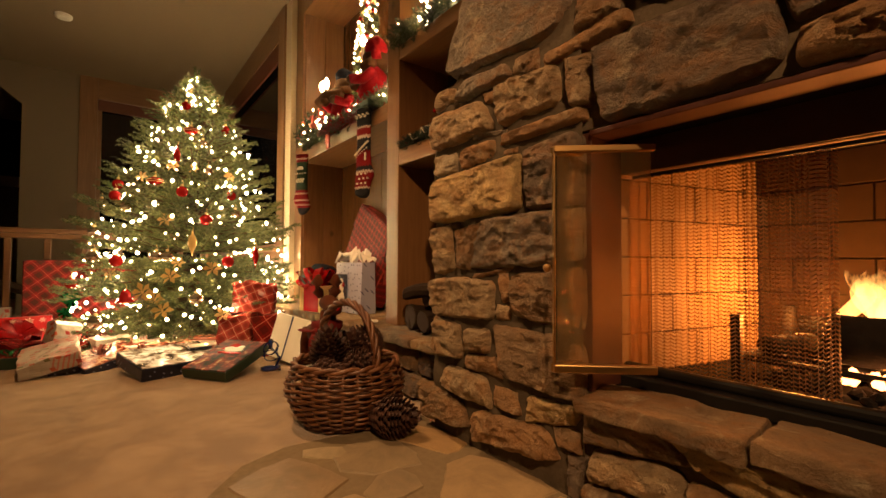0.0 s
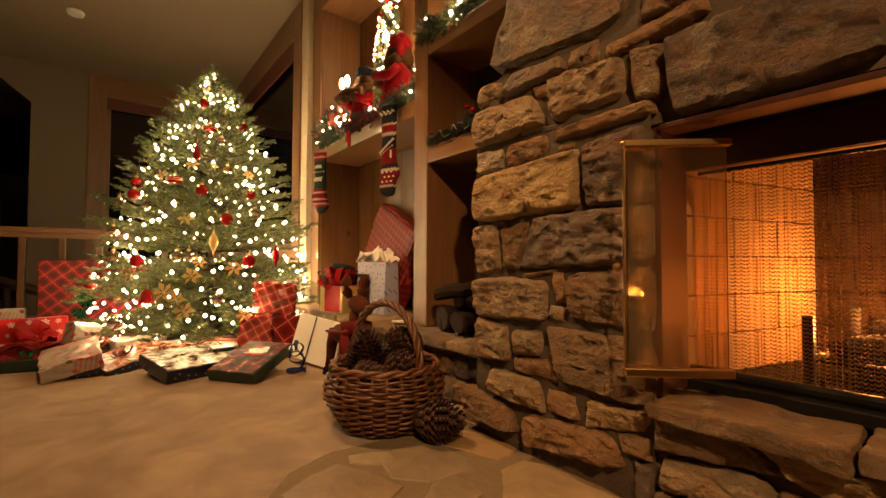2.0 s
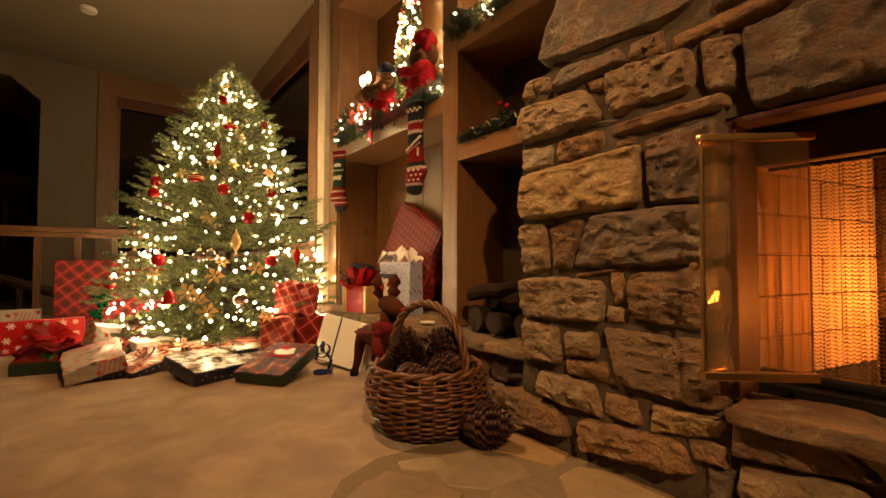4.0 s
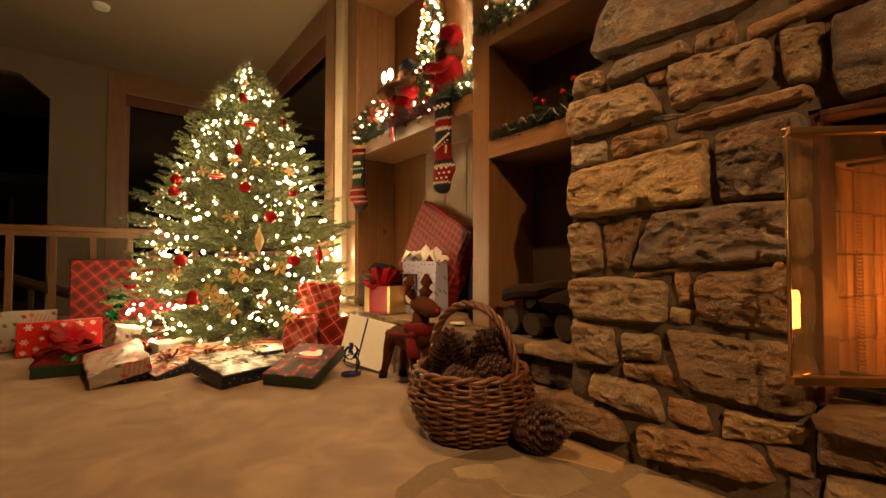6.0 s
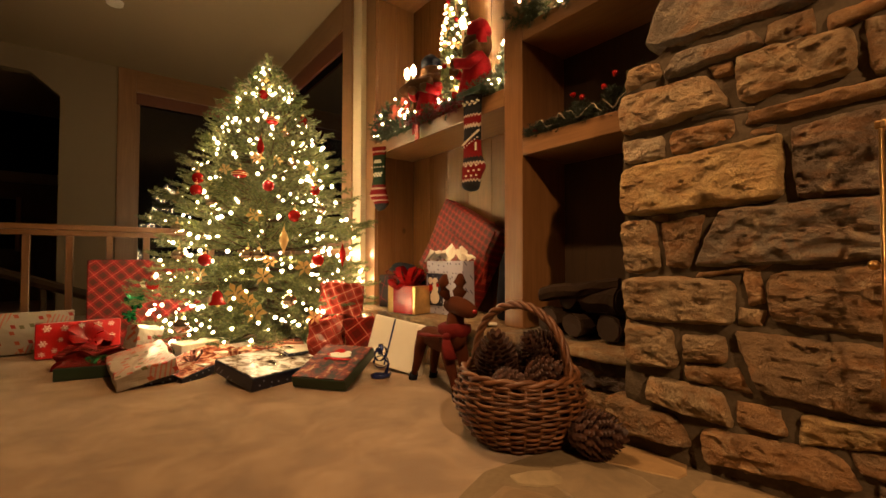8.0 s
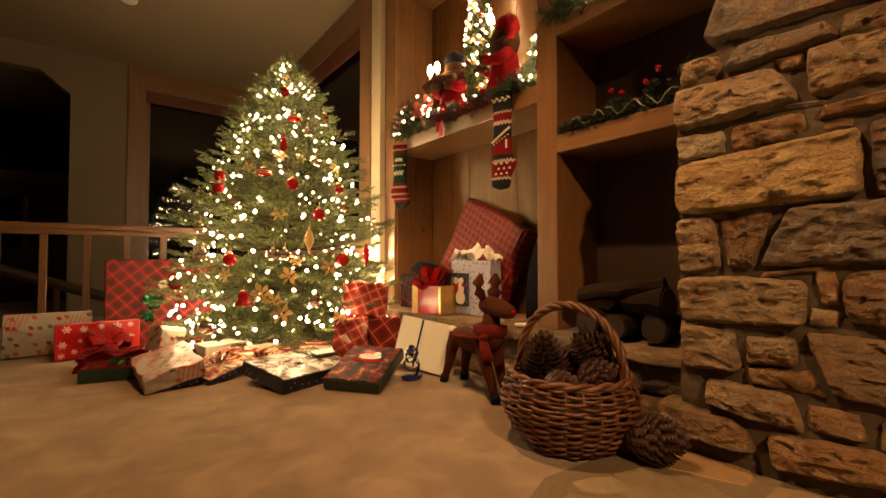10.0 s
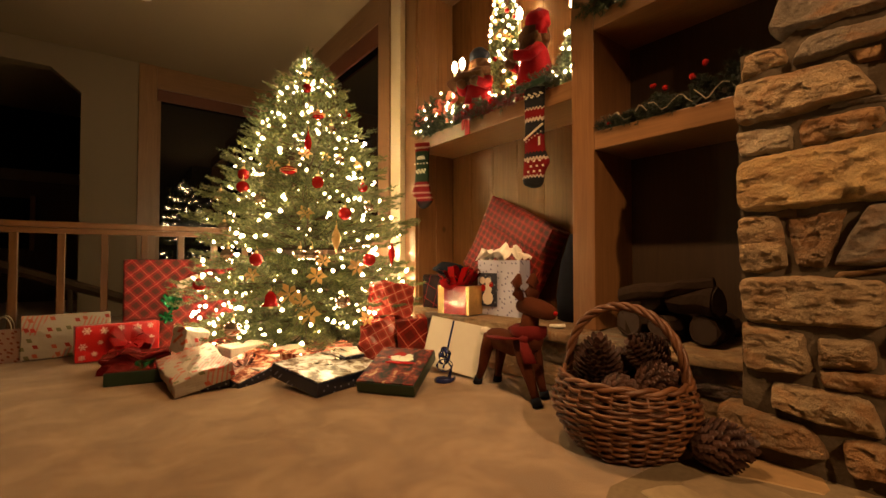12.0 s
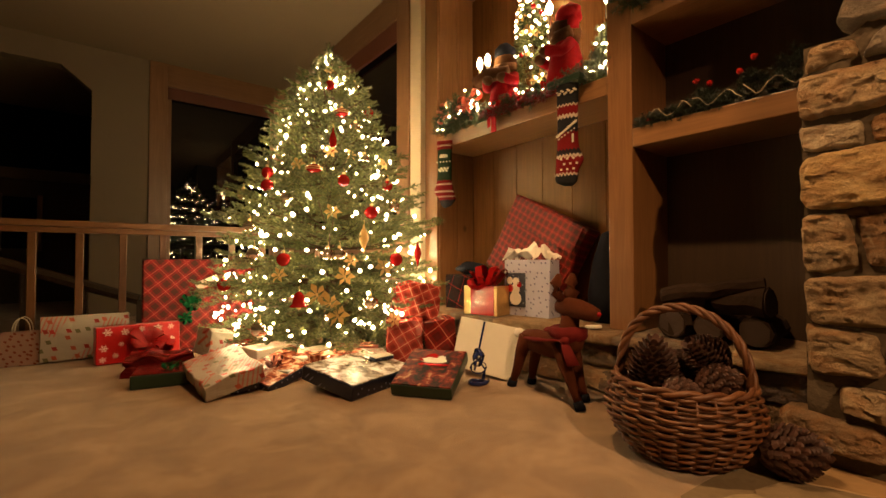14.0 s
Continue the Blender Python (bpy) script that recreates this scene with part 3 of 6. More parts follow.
# far wall: a wide opening with a clipped corner, a pier, then a tall window
bm = box(-0.366, -0.175, NORTH, NORTH + 0.15, 0, TOP)
bm = box(-0.91, -0.366, NORTH, NORTH + 0.15, 0, TOP, bm=bm)
box(WEST, -1.18, NORTH, NORTH + 0.15, 2.845, TOP, bm=bm)
box(-0.175, 1.12, NORTH, NORTH + 0.15, 2.83, TOP, bm=bm)
box(-0.175, 1.12, NORTH, NORTH + 0.15, 0, 0.35, bm=bm)
box(1.12, EAST + 0.15, NORTH, NORTH + 0.15, 0, TOP, bm=bm)
v = [bm.verts.new(p) for y in (NORTH, NORTH + 0.15) for p in ((-0.91, y, 2.61), (-0.91, y, TOP), (-1.18, y, TOP), (-1.18, y, 2.845))]
for q in ((0, 1, 2, 3), (7, 6, 5, 4), (0, 3, 7, 4)):
    bm.faces.new([v[i] for i in q])
structure("wall_north", bm, WALL, "cream painted wall with a clipped opening")

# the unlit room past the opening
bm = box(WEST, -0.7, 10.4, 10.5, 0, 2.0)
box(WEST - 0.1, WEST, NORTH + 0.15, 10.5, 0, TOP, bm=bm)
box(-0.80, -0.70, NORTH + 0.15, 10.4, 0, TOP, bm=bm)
structure("wall_hall", bm, DARKROOM, "wall of the next room, its lack of light put into a darker colour")
structure("trim_hall", box(WEST, -0.81, 10.33, 10.398, 1.93, 2.10), WALL, "pale rail across the unlit room")
structure("backdrop_hall", box(WEST, -0.7, 10.52, 10.56, 2.0, TOP), NIGHT, "black night glass of the unlit room")
hall_window = tagged(thing("window_hall", "dark window with a brown frame in the unlit room", "window", pose(-2.05, 10.36, 1.25), kind="structure"))
part("pane", box(-0.42, 0.42, 0.0, 0.02, -0.4, 0.4), NIGHT, hall_window)
for x in (-0.46, 0.0, 0.46):
    part("frame", box(x - 0.03, x + 0.03, -0.03, 0.03, -0.44, 0.44, 0.004), TRIM, hall_window)

# right-hand wall with its window, and the strip beside the bookcase
W0, W1, WZ0, WZ1 = 4.30, 6.75, 0.80, 2.83
bm = box(EAST, EAST + 0.15, 3.965, W0, 0, TOP)
box(EAST, EAST + 0.15, W1, NORTH, 0, TOP, bm=bm)
box(EAST, EAST + 0.15, W0, W1, WZ1, TOP, bm=bm)
box(EAST, EAST + 0.15, W0, W1, 0, WZ0, bm=bm)
structure("wall_east", bm, WALL, "cream painted wall beside the bookcase")


# added board over the wall strip, coloured as lit by the tree
structure("trim_board", box(EAST - 0.012, 1.337, 3.948, 3.964, 0.0, TOP - 0.004, bm=box(EAST - 0.012, EAST - 0.001, 3.964, 4.102, 0.0, TOP - 0.004)), LITWALL, "wall strip between window casing and bookcase, tree light in its pale colour")


def window(name, label, along, lo, hi, z0, z1, face, trim_in, trim_up, trim_lo):
    """A fixed pane in a wooden frame with wide casings; along x or y."""
    w = thing(name, label, "window", kind="structure")

    def slab(nm, a0, a1, b0, b1, c0, c1, mat, bev=0.004):
        bmx = box(a0, a1, b0, b1, c0, c1, bev) if along == "x" else box(b0, b1, a0, a1, c0, c1, bev)
        return part(nm, bmx, mat, w)

    long = TRIM_X if along == "x" else TRIM_Y
    out, f = 0.028, face
    slab("casing", lo - trim_in, lo, f - out, f + 0.001, max(z0 - 0.2, 0), TOP - 0.004, TRIM)
    slab("casing", hi, hi + trim_in * 0.8, f - out, f + 0.001, max(z0 - 0.2, 0), TOP - 0.004, TRIM)
    slab("casing", lo, hi, f - out, f + 0.001, z1, TOP - 0.004, long)
    slab("apron", lo, hi, f - out, f + 0.001, z0 - trim_lo, z0 - 0.03, long)
    slab("sill", lo - 0.02, hi + 0.02, f - 0.06, f + 0.10, z0 - 0.03, z0, long)
    for a in (lo, hi - 0.045):
        slab("frame", a, a + 0.045, f + 0.01, f + 0.07, z0, z1, TRIM)
    slab("frame", lo + 0.045, hi - 0.045, f + 0.01, f + 0.07, z1 - 0.045, z1, long)
    slab("frame", lo + 0.045, hi - 0.045, f + 0.01, f + 0.07, z0, z0 + 0.045, long)
    slab("blind", lo + 0.004, hi - 0.004, f - 0.02, f + 0.008, z1 - trim_up, z1 - 0.004, VALANCE, 0.006)
    p = slab("pane", lo + 0.045, hi - 0.045, f + 0.045, f + 0.053, z0 + 0.045, z1 - 0.045, WINGLASS, 0)
    p.visible_shadow = False
    return w


window("window_1", "tall dark night window with wide stained-wood casing", "x", -0.175, 1.12, 0.35, 2.83, NORTH, 0.19, 0.15, 0.12)
window("window_2", "dark night window with stained-wood casing beside the bookcase", "y", W0, W1, WZ0, WZ1, EAST, 0.195, 0.19, 0.12)
structure("backdrop_north", box(-0.5, 1.6, NORTH + 0.6, NORTH + 0.64, 0, TOP), NIGHT, "black night outside the tall window")
structure("backdrop_east", box(EAST + 0.7, EAST + 0.74, 3.97, NORTH + 0.5, 0, TOP), NIGHT, "black night outside the side window")

# ---- bookcase wall: two bays with planked backs ----
FACE, BACK, LEDGE = 1.34, 1.725, 0.30
JAMB, PIL0, PIL1, END = 3.79, 2.278, 2.142, 1.06
BTOP = 2.90
bookcase = thing("bookcase_wall", "built-in fir bookcase wall with planked niches", "bookcase", kind="structure")
part("stile", box(FACE, BACK + 0.05, JAMB, JAMB + 0.175, 0, TOP - 0.004, 0.004), WOOD, bookcase)
part("stile", box(FACE, BACK, PIL1, PIL0, LEDGE + 0.002, TOP - 0.004, 0.004), WOOD, bookcase)
part("header", box(FACE, BACK, PIL0, JAMB, BTOP, TOP - 0.004, 0.004), WOOD_Y, bookcase)
part("shelf", box(FACE, BACK, PIL0, JAMB, 1.548, 1.650, 0.006), WOOD_Y, bookcase)
part("shelf", box(FACE, BACK, END, PIL1, 1.238, 1.335, 0.006), WOOD_Y, bookcase)
part("shelf", box(FACE, BACK, END, PIL1, 1.868, 1.955, 0.006), WOOD_Y, bookcase)
# near-black base colour carries the darkness of this deep bay
part("lining", box(BACK - 0.02, BACK, END, PIL1, LEDGE, TOP - 0.004), DARKFIR, bookcase, "near-black fir back of the narrow bay")
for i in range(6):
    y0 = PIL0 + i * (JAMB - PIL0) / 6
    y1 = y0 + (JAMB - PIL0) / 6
    part("plank", box(BACK, BACK + 0.03, y0 + 0.0005, y1 - 0.0005, LEDGE, TOP - 0.01, 0.003), SHADEWOOD, bookcase)
for i in range(2):
    x0 = FACE + 0.02 + i * 0.18
    part("plank", box(x0 + 0.001, x0 + 0.178, JAMB - 0.012, JAMB - 0.001, LEDGE + 0.02, BTOP - 0.002, 0.003), WOOD, bookcase)
structure("wall_bookcase", box(BACK + 0.031, BACK + 0.12, END, JAMB + 0.175, 0, TOP), MORTAR, "hidden wall behind the bookcase")

# ---- chimney breast: mortar core, firebox, rough stones ----
STONE_X = 1.05
O0, O1, OZ0, OZ1 = -0.50, 0.69, 0.30, 1.035
for core in ((1.080, 1.95, O1 + 0.02, 1.395, 0, 1.375), (1.080, 1.95, O1 + 0.02, 1.10, 1.375, TOP), (1.088, 1.95, SOUTH, O0, 0, TOP),
             (1.088, 1.95, O0, O1 + 0.02, OZ1 + 0.02, TOP), (1.088, 1.26, O0, O1 + 0.02, 0, OZ0 - 0.055)):
    structure("wall_chimney", box(*core), MORTAR, "recessed grey-brown mortar of the stone chimney breast")


TONES = {"ochre": (0.60, 0.41, 0.19), "tan": (0.47, 0.33, 0.19), "grey": (0.27, 0.215, 0.16), "brown": (0.30, 0.188, 0.102),
         "rust": (0.42, 0.235, 0.11), "pale": (0.55, 0.44, 0.30), "dark": (0.20, 0.145, 0.105), "plum": (0.12, 0.085, 0.075)}


def chip(p, seed):
    """Height of a broken face: cells that each slope their own way, with sharp steps between them."""
    _, near = noise.voronoi(p)
    c = near[0]
    k = Vector((math.sin(c.y * 91.7 + seed), math.sin(c.z * 57.3 + seed * 2.0), math.sin((c.y + c.z) * 33.1 + seed)))
    d = p - c
    return 0.75 * (k.x * d.y + k.y * d.z) + 0.42 * k.z


def stone(tl, tr, br, bl, proud, tone, seed, parent, x=None, craggy=1.0, nu=46, nv=28):
    """One split block from its four corners (y, z). Its face is broken into sloping planes with ridges along the bed."""
    face_x = STONE_X if x is None else x
    grow = 0.004
    tl, tr, br, bl = (tl[0] + grow, tl[1] + grow), (tr[0] - grow, tr[1] + grow), (br[0] - grow, br[1] - grow), (bl[0] + grow, bl[1] - grow)
    base = face_x + 0.04
    s = Vector((seed * 3.1, seed * 1.3, seed * 2.7))
    rs = random.Random(seed * 7 + 1)
    planes = [(rs.uniform(-1, 1), rs.uniform(-1, 1), rs.uniform(-0.30, 0.30), rs.uniform(-0.75, 0.75), rs.uniform(0.8, 1.25)) for _ in range(6)]
    cut = [rs.uniform(0.05, 0.16) for _ in range(4)]
    wide = 0.5 * (abs(tl[0] - tr[0]) + abs(bl[0] - br[0]))
    tall = 0.5 * (abs(tl[1] - bl[1]) + abs(tr[1] - br[1]))
    small = min(1.0, min(wide, tall) / 0.10)
    verts, faces = [], []
    for j in range(nv):
        for i in range(nu):
            a, b = 2 * i / (nu - 1) - 1, 2 * j / (nv - 1) - 1
            k = 1 - cut[(a > 0) * 2 + (b > 0)] * abs(a * b) ** 4
            uu, ww = 0.5 + 0.5 * a * k, 0.5 + 0.5 * b * k
            y = (bl[0] * (1 - uu) + br[0] * uu) * (1 - ww) + (tl[0] * (1 - uu) + tr[0] * uu) * ww
            z = (bl[1] * (1 - uu) + br[1] * uu) * (1 - ww) + (tl[1] * (1 - uu) + tr[1] * uu) * ww
            p = Vector((0.0, y, z))
            inset = min((1 - abs(a)) * wide / 2, (1 - abs(b)) * tall / 2)
            rim = min(1.0, inset / (0.008 + 0.010 * small))
            rim = rim * (2 - rim)
            f1, f2, f3 = noise.noise(p * 7 + s), noise.noise(p * 21 - s), noise.noise(p * 62 + s)
            aw, bw = a + 0.4 * f1 + 0.15 * f2, b + 0.4 * f2 + 0.12 * f3
            h = min(c + tu * (aw - ca) + tw * (bw - cb) for ca, cb, tu, tw, c in planes)
            wob = Vector((0, 0.4 * f2 + 0.15 * f3, 0.4 * f1 + 0.15 * f3))
            c1 = chip(Vector((seed * 1.7, y * 10, z * 15)) + wob, seed)
            c2 = chip(Vector((seed * 2.9, y * 26, z * 52)) + wob * 1.5, seed + 5)
            ridge = 1 - 2.4 * abs(noise.noise(Vector((seed, y * 7.0 + 0.6 * f2, z * 12 + 3.0 * y * math.sin(seed * 1.9) + 1.5 * f1))))
            h = proud * (0.60 + 0.42 * h) + craggy * small * (0.0066 * c1 + 0.0050 * c2 + 0.0055 * ridge + 0.0045 * f2 + 0.0022 * f3)
            h = max(0.030, min(proud * 1.30, h))
            out = 0.0055 * (noise.noise(p * 17 + s) + 0.7 * f2 + 0.5 * f3)
            verts.append((base - 0.012 - (h - 0.012) * rim, y - out * a, z + out * b))
            if i and j:
                q = j * nu + i
                faces.append((q, q - nu, q - nu - 1, q - 1))
    loop = [i for i in range(nu)] + [j * nu + nu - 1 for j in range(1, nv)] + [(nv - 1) * nu + i for i in range(nu - 2, -1, -1)] + [j * nu for j in range(nv - 2, 0, -1)]
    n0, m = len(verts), len(loop)
    for r in loop:
        verts.append((base + 0.05, verts[r][1], verts[r][2]))
    for i in range(m):
        k = (i + 1) % m
        faces.append((loop[i], loop[k], n0 + k, n0 + i))
    ob = raw("stone", verts, faces, STONE, parent, smooth=True)
    ob.data.set_sharp_from_angle(angle=radians(26))
    ob.color = (*TONES[tone], 1)
    return ob


def toned(ob, tone):
    ob.color = (*TONES[tone], 1)
    return ob


stonework = thing("stone_facing", "rough tan and grey quarried stone facing round the fireplace", "stonework", kind="structure")
STONES = []


def course(*blocks):
    """Blocks of one course: top left, top right, bottom right, bottom left, how proud, tone."""
    for tl, tr, br, bl, proud, tone in blocks:
        STONES.append(tone)
        stone(tl, tr, br, bl, proud, tone, len(STONES), stonework, craggy=0.7 if len(STONES) in (1, 8) else 1.15)


course(((1.02, 1.95), (0.73, 1.95), (0.73, 1.355), (1.352, 1.395), 0.070, "grey"), ((0.715, 1.44), (0.60, 1.44), (0.585, 1.355), (0.72, 1.335), 0.045, "brown"), ((0.58, 1.9), (0.10, 1.9), (0.12, 1.27), (0.56, 1.36), 0.055, "brown"))
course(((1.205, 1.372), (0.990, 1.346), (0.955, 1.295), (1.258, 1.284), 0.050, "grey"), ((1.378, 1.368), (1.262, 1.358), (1.260, 1.302), (1.384, 1.286), 0.050, "tan"),
       ((1.118, 1.286), (1.046, 1.280), (1.044, 1.240), (1.090, 1.246), 0.036, "rust"), ((1.036, 1.290), (0.772, 1.266), (0.764, 1.150), (1.032, 1.138), 0.065, "tan"))
course(((0.652, 1.268), (0.250, 1.256), (0.217, 1.072), (0.640, 1.054), 0.080, "dark"), ((0.957, 1.352), (0.848, 1.362), (0.842, 1.276), (0.962, 1.290), 0.050, "brown"),
       ((0.826, 1.318), (0.560, 1.348), (0.545, 1.302), (0.818, 1.268), 0.050, "rust"), ((0.752, 1.278), (0.668, 1.266), (0.662, 1.120), (0.738, 1.128), 0.050, "brown"),
       ((0.205, 1.135), (-0.2, 1.17), (-0.2, 1.058), (0.205, 1.058), 0.050, "rust"), ((0.235, 1.25), (-0.2, 1.27), (-0.2, 1.185), (0.21, 1.155), 0.045, "dark"))
course(((1.410, 1.280), (1.115, 1.264), (1.044, 1.138), (1.411, 1.124), 0.062, "tan"), ((1.125, 1.148), (0.984, 1.126), (0.993, 1.108), (1.180, 1.124), 0.036, "grey"),
       ((1.000, 1.110), (0.690, 1.118), (0.688, 1.078), (1.022, 1.066), 0.055, "rust"), ((1.405, 1.108), (1.252, 1.104), (1.246, 1.018), (1.406, 1.017), 0.048, "pale"))
course(((1.232, 1.110), (1.040, 1.102), (1.036, 1.034), (1.238, 1.020), 0.052, "rust"), ((1.028, 1.060), (0.934, 1.056), (0.940, 1.034), (1.029, 1.036), 0.034, "brown"),
       ((1.406, 1.010), (0.922, 1.032), (0.916, 0.844), (1.408, 0.824), 0.078, "ochre"), ((0.908, 1.046), (0.696, 1.056), (0.696, 0.836), (0.896, 0.838), 0.056, "dark"))
course(((1.408, 0.814), (1.288, 0.815), (1.264, 0.640), (1.404, 0.616), 0.052, "tan"), ((1.335, 0.822), (1.250, 0.828), (1.250, 0.806), (1.288, 0.804), 0.034, "brown"),
       ((1.274, 0.794), (1.112, 0.830), (1.178, 0.640), (1.244, 0.648), 0.048, "brown"), ((1.078, 0.834), (0.696, 0.828), (0.696, 0.670), (1.166, 0.650), 0.072, "grey"))
course(((1.146, 0.632), (0.926, 0.668), (0.990, 0.640), (1.162, 0.612), 0.038, "rust"), ((1.406, 0.612), (1.038, 0.614), (1.046, 0.474), (1.386, 0.452), 0.066, "tan"),
       ((1.026, 0.648), (0.978, 0.648), (0.972, 0.548), (1.016, 0.532), 0.042, "rust"), ((1.041, 0.536), (0.966, 0.526), (0.982, 0.482), (1.040, 0.476), 0.040, "tan"),
       ((0.968, 0.634), (0.696, 0.668), (0.696, 0.480), (0.962, 0.494), 0.056, "brown"))
course(((1.400, 0.458), (1.228, 0.438), (1.214, 0.314), (1.394, 0.296), 0.060, "tan"), ((1.198, 0.424), (1.070, 0.440), (1.072, 0.356), (1.197, 0.340), 0.050, "tan"),
       ((1.060, 0.458), (0.696, 0.462), (0.696, 0.272), (0.992, 0.294), 0.056, "brown"), ((1.202, 0.334), (1.046, 0.350), (0.996, 0.276), (1.186, 0.282), 0.048, "rust"))
course(((1.316, 0.270), (1.086, 0.272), (1.046, 0.156), (1.324, 0.188), 0.064, "tan"), ((1.054, 0.260), (0.936, 0.256), (0.921, 0.184), (1.048, 0.170), 0.048, "rust"),
       ((0.902, 0.262), (0.696, 0.264), (0.720, 0.212), (0.894, 0.168), 0.048, "ochre"))
course(((1.482, 0.168), (1.232, 0.164), (1.168, 0.070), (1.452, 0.034), 0.068, "brown"), ((1.147, 0.146), (0.812, 0.178), (0.766, 0.084), (1.140, 0.036), 0.068, "rust"),
       ((0.808, 0.192), (0.700, 0.202), (0.700, 0.134), (0.774, 0.140), 0.045, "brown"), ((0.752, 0.128), (0.690, 0.128), (0.690, 0.006), (0.740, 0.012), 0.045, "dark"))
# uneven mortar bed behind the blocks
verts, faces, ny, nz = [], [], 60, 100
for j in range(nz + 1):
    for i in range(ny + 1):
        y, z = 0.694 + (1.40 - 0.694) * i / ny, 0.002 + 1.42 * j / nz
        p = Vector((0, y, z))
        verts.append((STONE_X + 0.017 + 0.010 * noise.noise(p * 9) + 0.005 * noise.noise(p * 33), y - max(0.0, (z - 1.28) * 1.4) * i / ny, z))
        if i and j:
            q = j * (ny + 1) + i
            faces.append((q, q - ny - 1, q - ny - 2, q - 1))
raw("mortar_bed", verts, faces, MORTAR, stonework, "grey-brown mortar in the joints", True)
# soffit of the big lintel stone
part("lintel", box(1.070, 1.16, O0, O1 - 0.015, OZ1 - 0.004, OZ1 + 0.012, 0.003), REDBROWN_STEEL, stonework, "dark red-brown steel lintel over the opening")

# raised hearth in the opening: slabs on stones
hearth = thing("hearth", "raised hearth of thick sandstone slabs on rough stones", "hearth", kind="structure")
for i, (y0, y1, tone) in enumerate(((0.30, 0.685, "brown"), (-0.10, 0.288, "brown"), (-0.5, -0.115, "brown"))):
    bm = box(1.005 + 0.012 * i, 1.30, y0, y1, 0.272, 0.316, 0.008)
    bmesh.ops.subdivide_edges(bm, edges=bm.edges[:], cuts=11, use_grid_fill=True)
    toned(part("slab", rough_up(rough_up(rough_up(bm, 0.013, 7, 3 + i), 0.008, 19, i), 0.004, 55, i), STONE, hearth, smooth=True), tone)
for i, (tl, tr, br, bl, pr, tone) in enumerate((
        ((0.690, 0.276), (0.480, 0.276), (0.400, 0.205), (0.690, 0.172), 0.055, "brown"), ((0.672, 0.160), (0.450, 0.190), (0.390, 0.110), (0.680, 0.070), 0.055, "tan"),
        ((0.470, 0.276), (0.100, 0.276), (0.080, 0.130), (0.380, 0.196), 0.050, "ochre"), ((0.435, 0.180), (0.060, 0.120), (0.060, 0.006), (0.370, 0.006), 0.050, "rust"),
        ((0.690, 0.064), (0.400, 0.100), (0.390, 0.004), (0.690, 0.004), 0.060, "brown"), ((0.050, 0.276), (-0.400, 0.276), (-0.400, 0.010), (0.040, 0.010), 0.050, "tan"))):
    stone(tl, tr, br, bl, pr, tone, 60 + i, hearth, STONE_X + 0.005)

# low stone ledge under the bookcase
ledge = thing("stone_ledge", "low ledge of flat stones on rough stonework under the bookcase", "ledge", kind="structure")
part("core", box(1.24, BACK, 1.40, 3.96, 0, 0.262), MORTAR, ledge)
yy = 1.40
for i, wd in enumerate((0.34, 0.42, 0.38, 0.45, 0.40, 0.57)):
    bm = box(1.165 - 0.018 * (i % 3), BACK - 0.004, yy + 0.006, yy + wd - 0.006, 0.255, LEDGE, 0.010)
    bmesh.ops.subdivide_edges(bm, edges=bm.edges[:], cuts=8, use_grid_fill=True)
    toned(part("slab", rough_up(rough_up(bm, 0.008, 8, 20 + i), 0.003, 40, i), STONE, ledge, smooth=True), ("tan", "grey", "brown")[i % 3])
    stone((yy + wd - 0.006, 0.250), (yy + 0.006, 0.250), (yy + 0.02, 0.13), (yy + wd - 0.01, 0.12), 0.055, ("plum", "brown", "grey")[i % 3], 80 + i, ledge, 1.20, nu=30, nv=16)
    stone((yy + wd + 0.09, 0.118), (yy - 0.06, 0.124), (yy - 0.05, 0.006), (yy + wd + 0.10, 0.006), 0.06, ("brown", "dark", "tan")[i % 3], 90 + i, ledge, 1.20, nu=30, nv=16)
    yy += wd

# flagstones set flush in the carpet before the hearth
flags = thing("flagstone_floor", "grey and rust flagstones set into the carpet before the hearth", "flagstone", kind="structure")
FLAG_TONES = {"orange": (0.36, 0.225, 0.105), "tan": (0.34, 0.235, 0.13), "grey": (0.25, 0.185, 0.112), "pale": (0.36, 0.28, 0.17), "dark": (0.235, 0.158, 0.085)}
FLAGS = [  # centre, half sizes, turn, tone
    (0.985, 1.310, 0.080, 0.145, 20, "orange"), (0.925, 0.945, 0.165, 0.165, 8, "tan"), (0.745, 1.300, 0.130, 0.120, -14, "grey"), (0.615, 1.430, 0.075, 0.045, -30, "pale"),
    (0.450, 1.290, 0.120, 0.150, 16, "dark"), (0.690, 1.095, 0.085, 0.070, 6, "grey"), (0.500, 1.020, 0.130, 0.100, -8, "tan"), (0.610, 0.790, 0.150, 0.170, 5, "grey"),
    (0.300, 0.820, 0.120, 0.160, 4, "dark"), (0.900, 0.560, 0.160, 0.180, 3, "tan"), (0.520, 0.440, 0.190, 0.160, -6, "orange"), (0.820, 0.160, 0.20, 0.180, 0, "grey"), (0.400, 0.100, 0.17, 0.160, -4, "tan")]
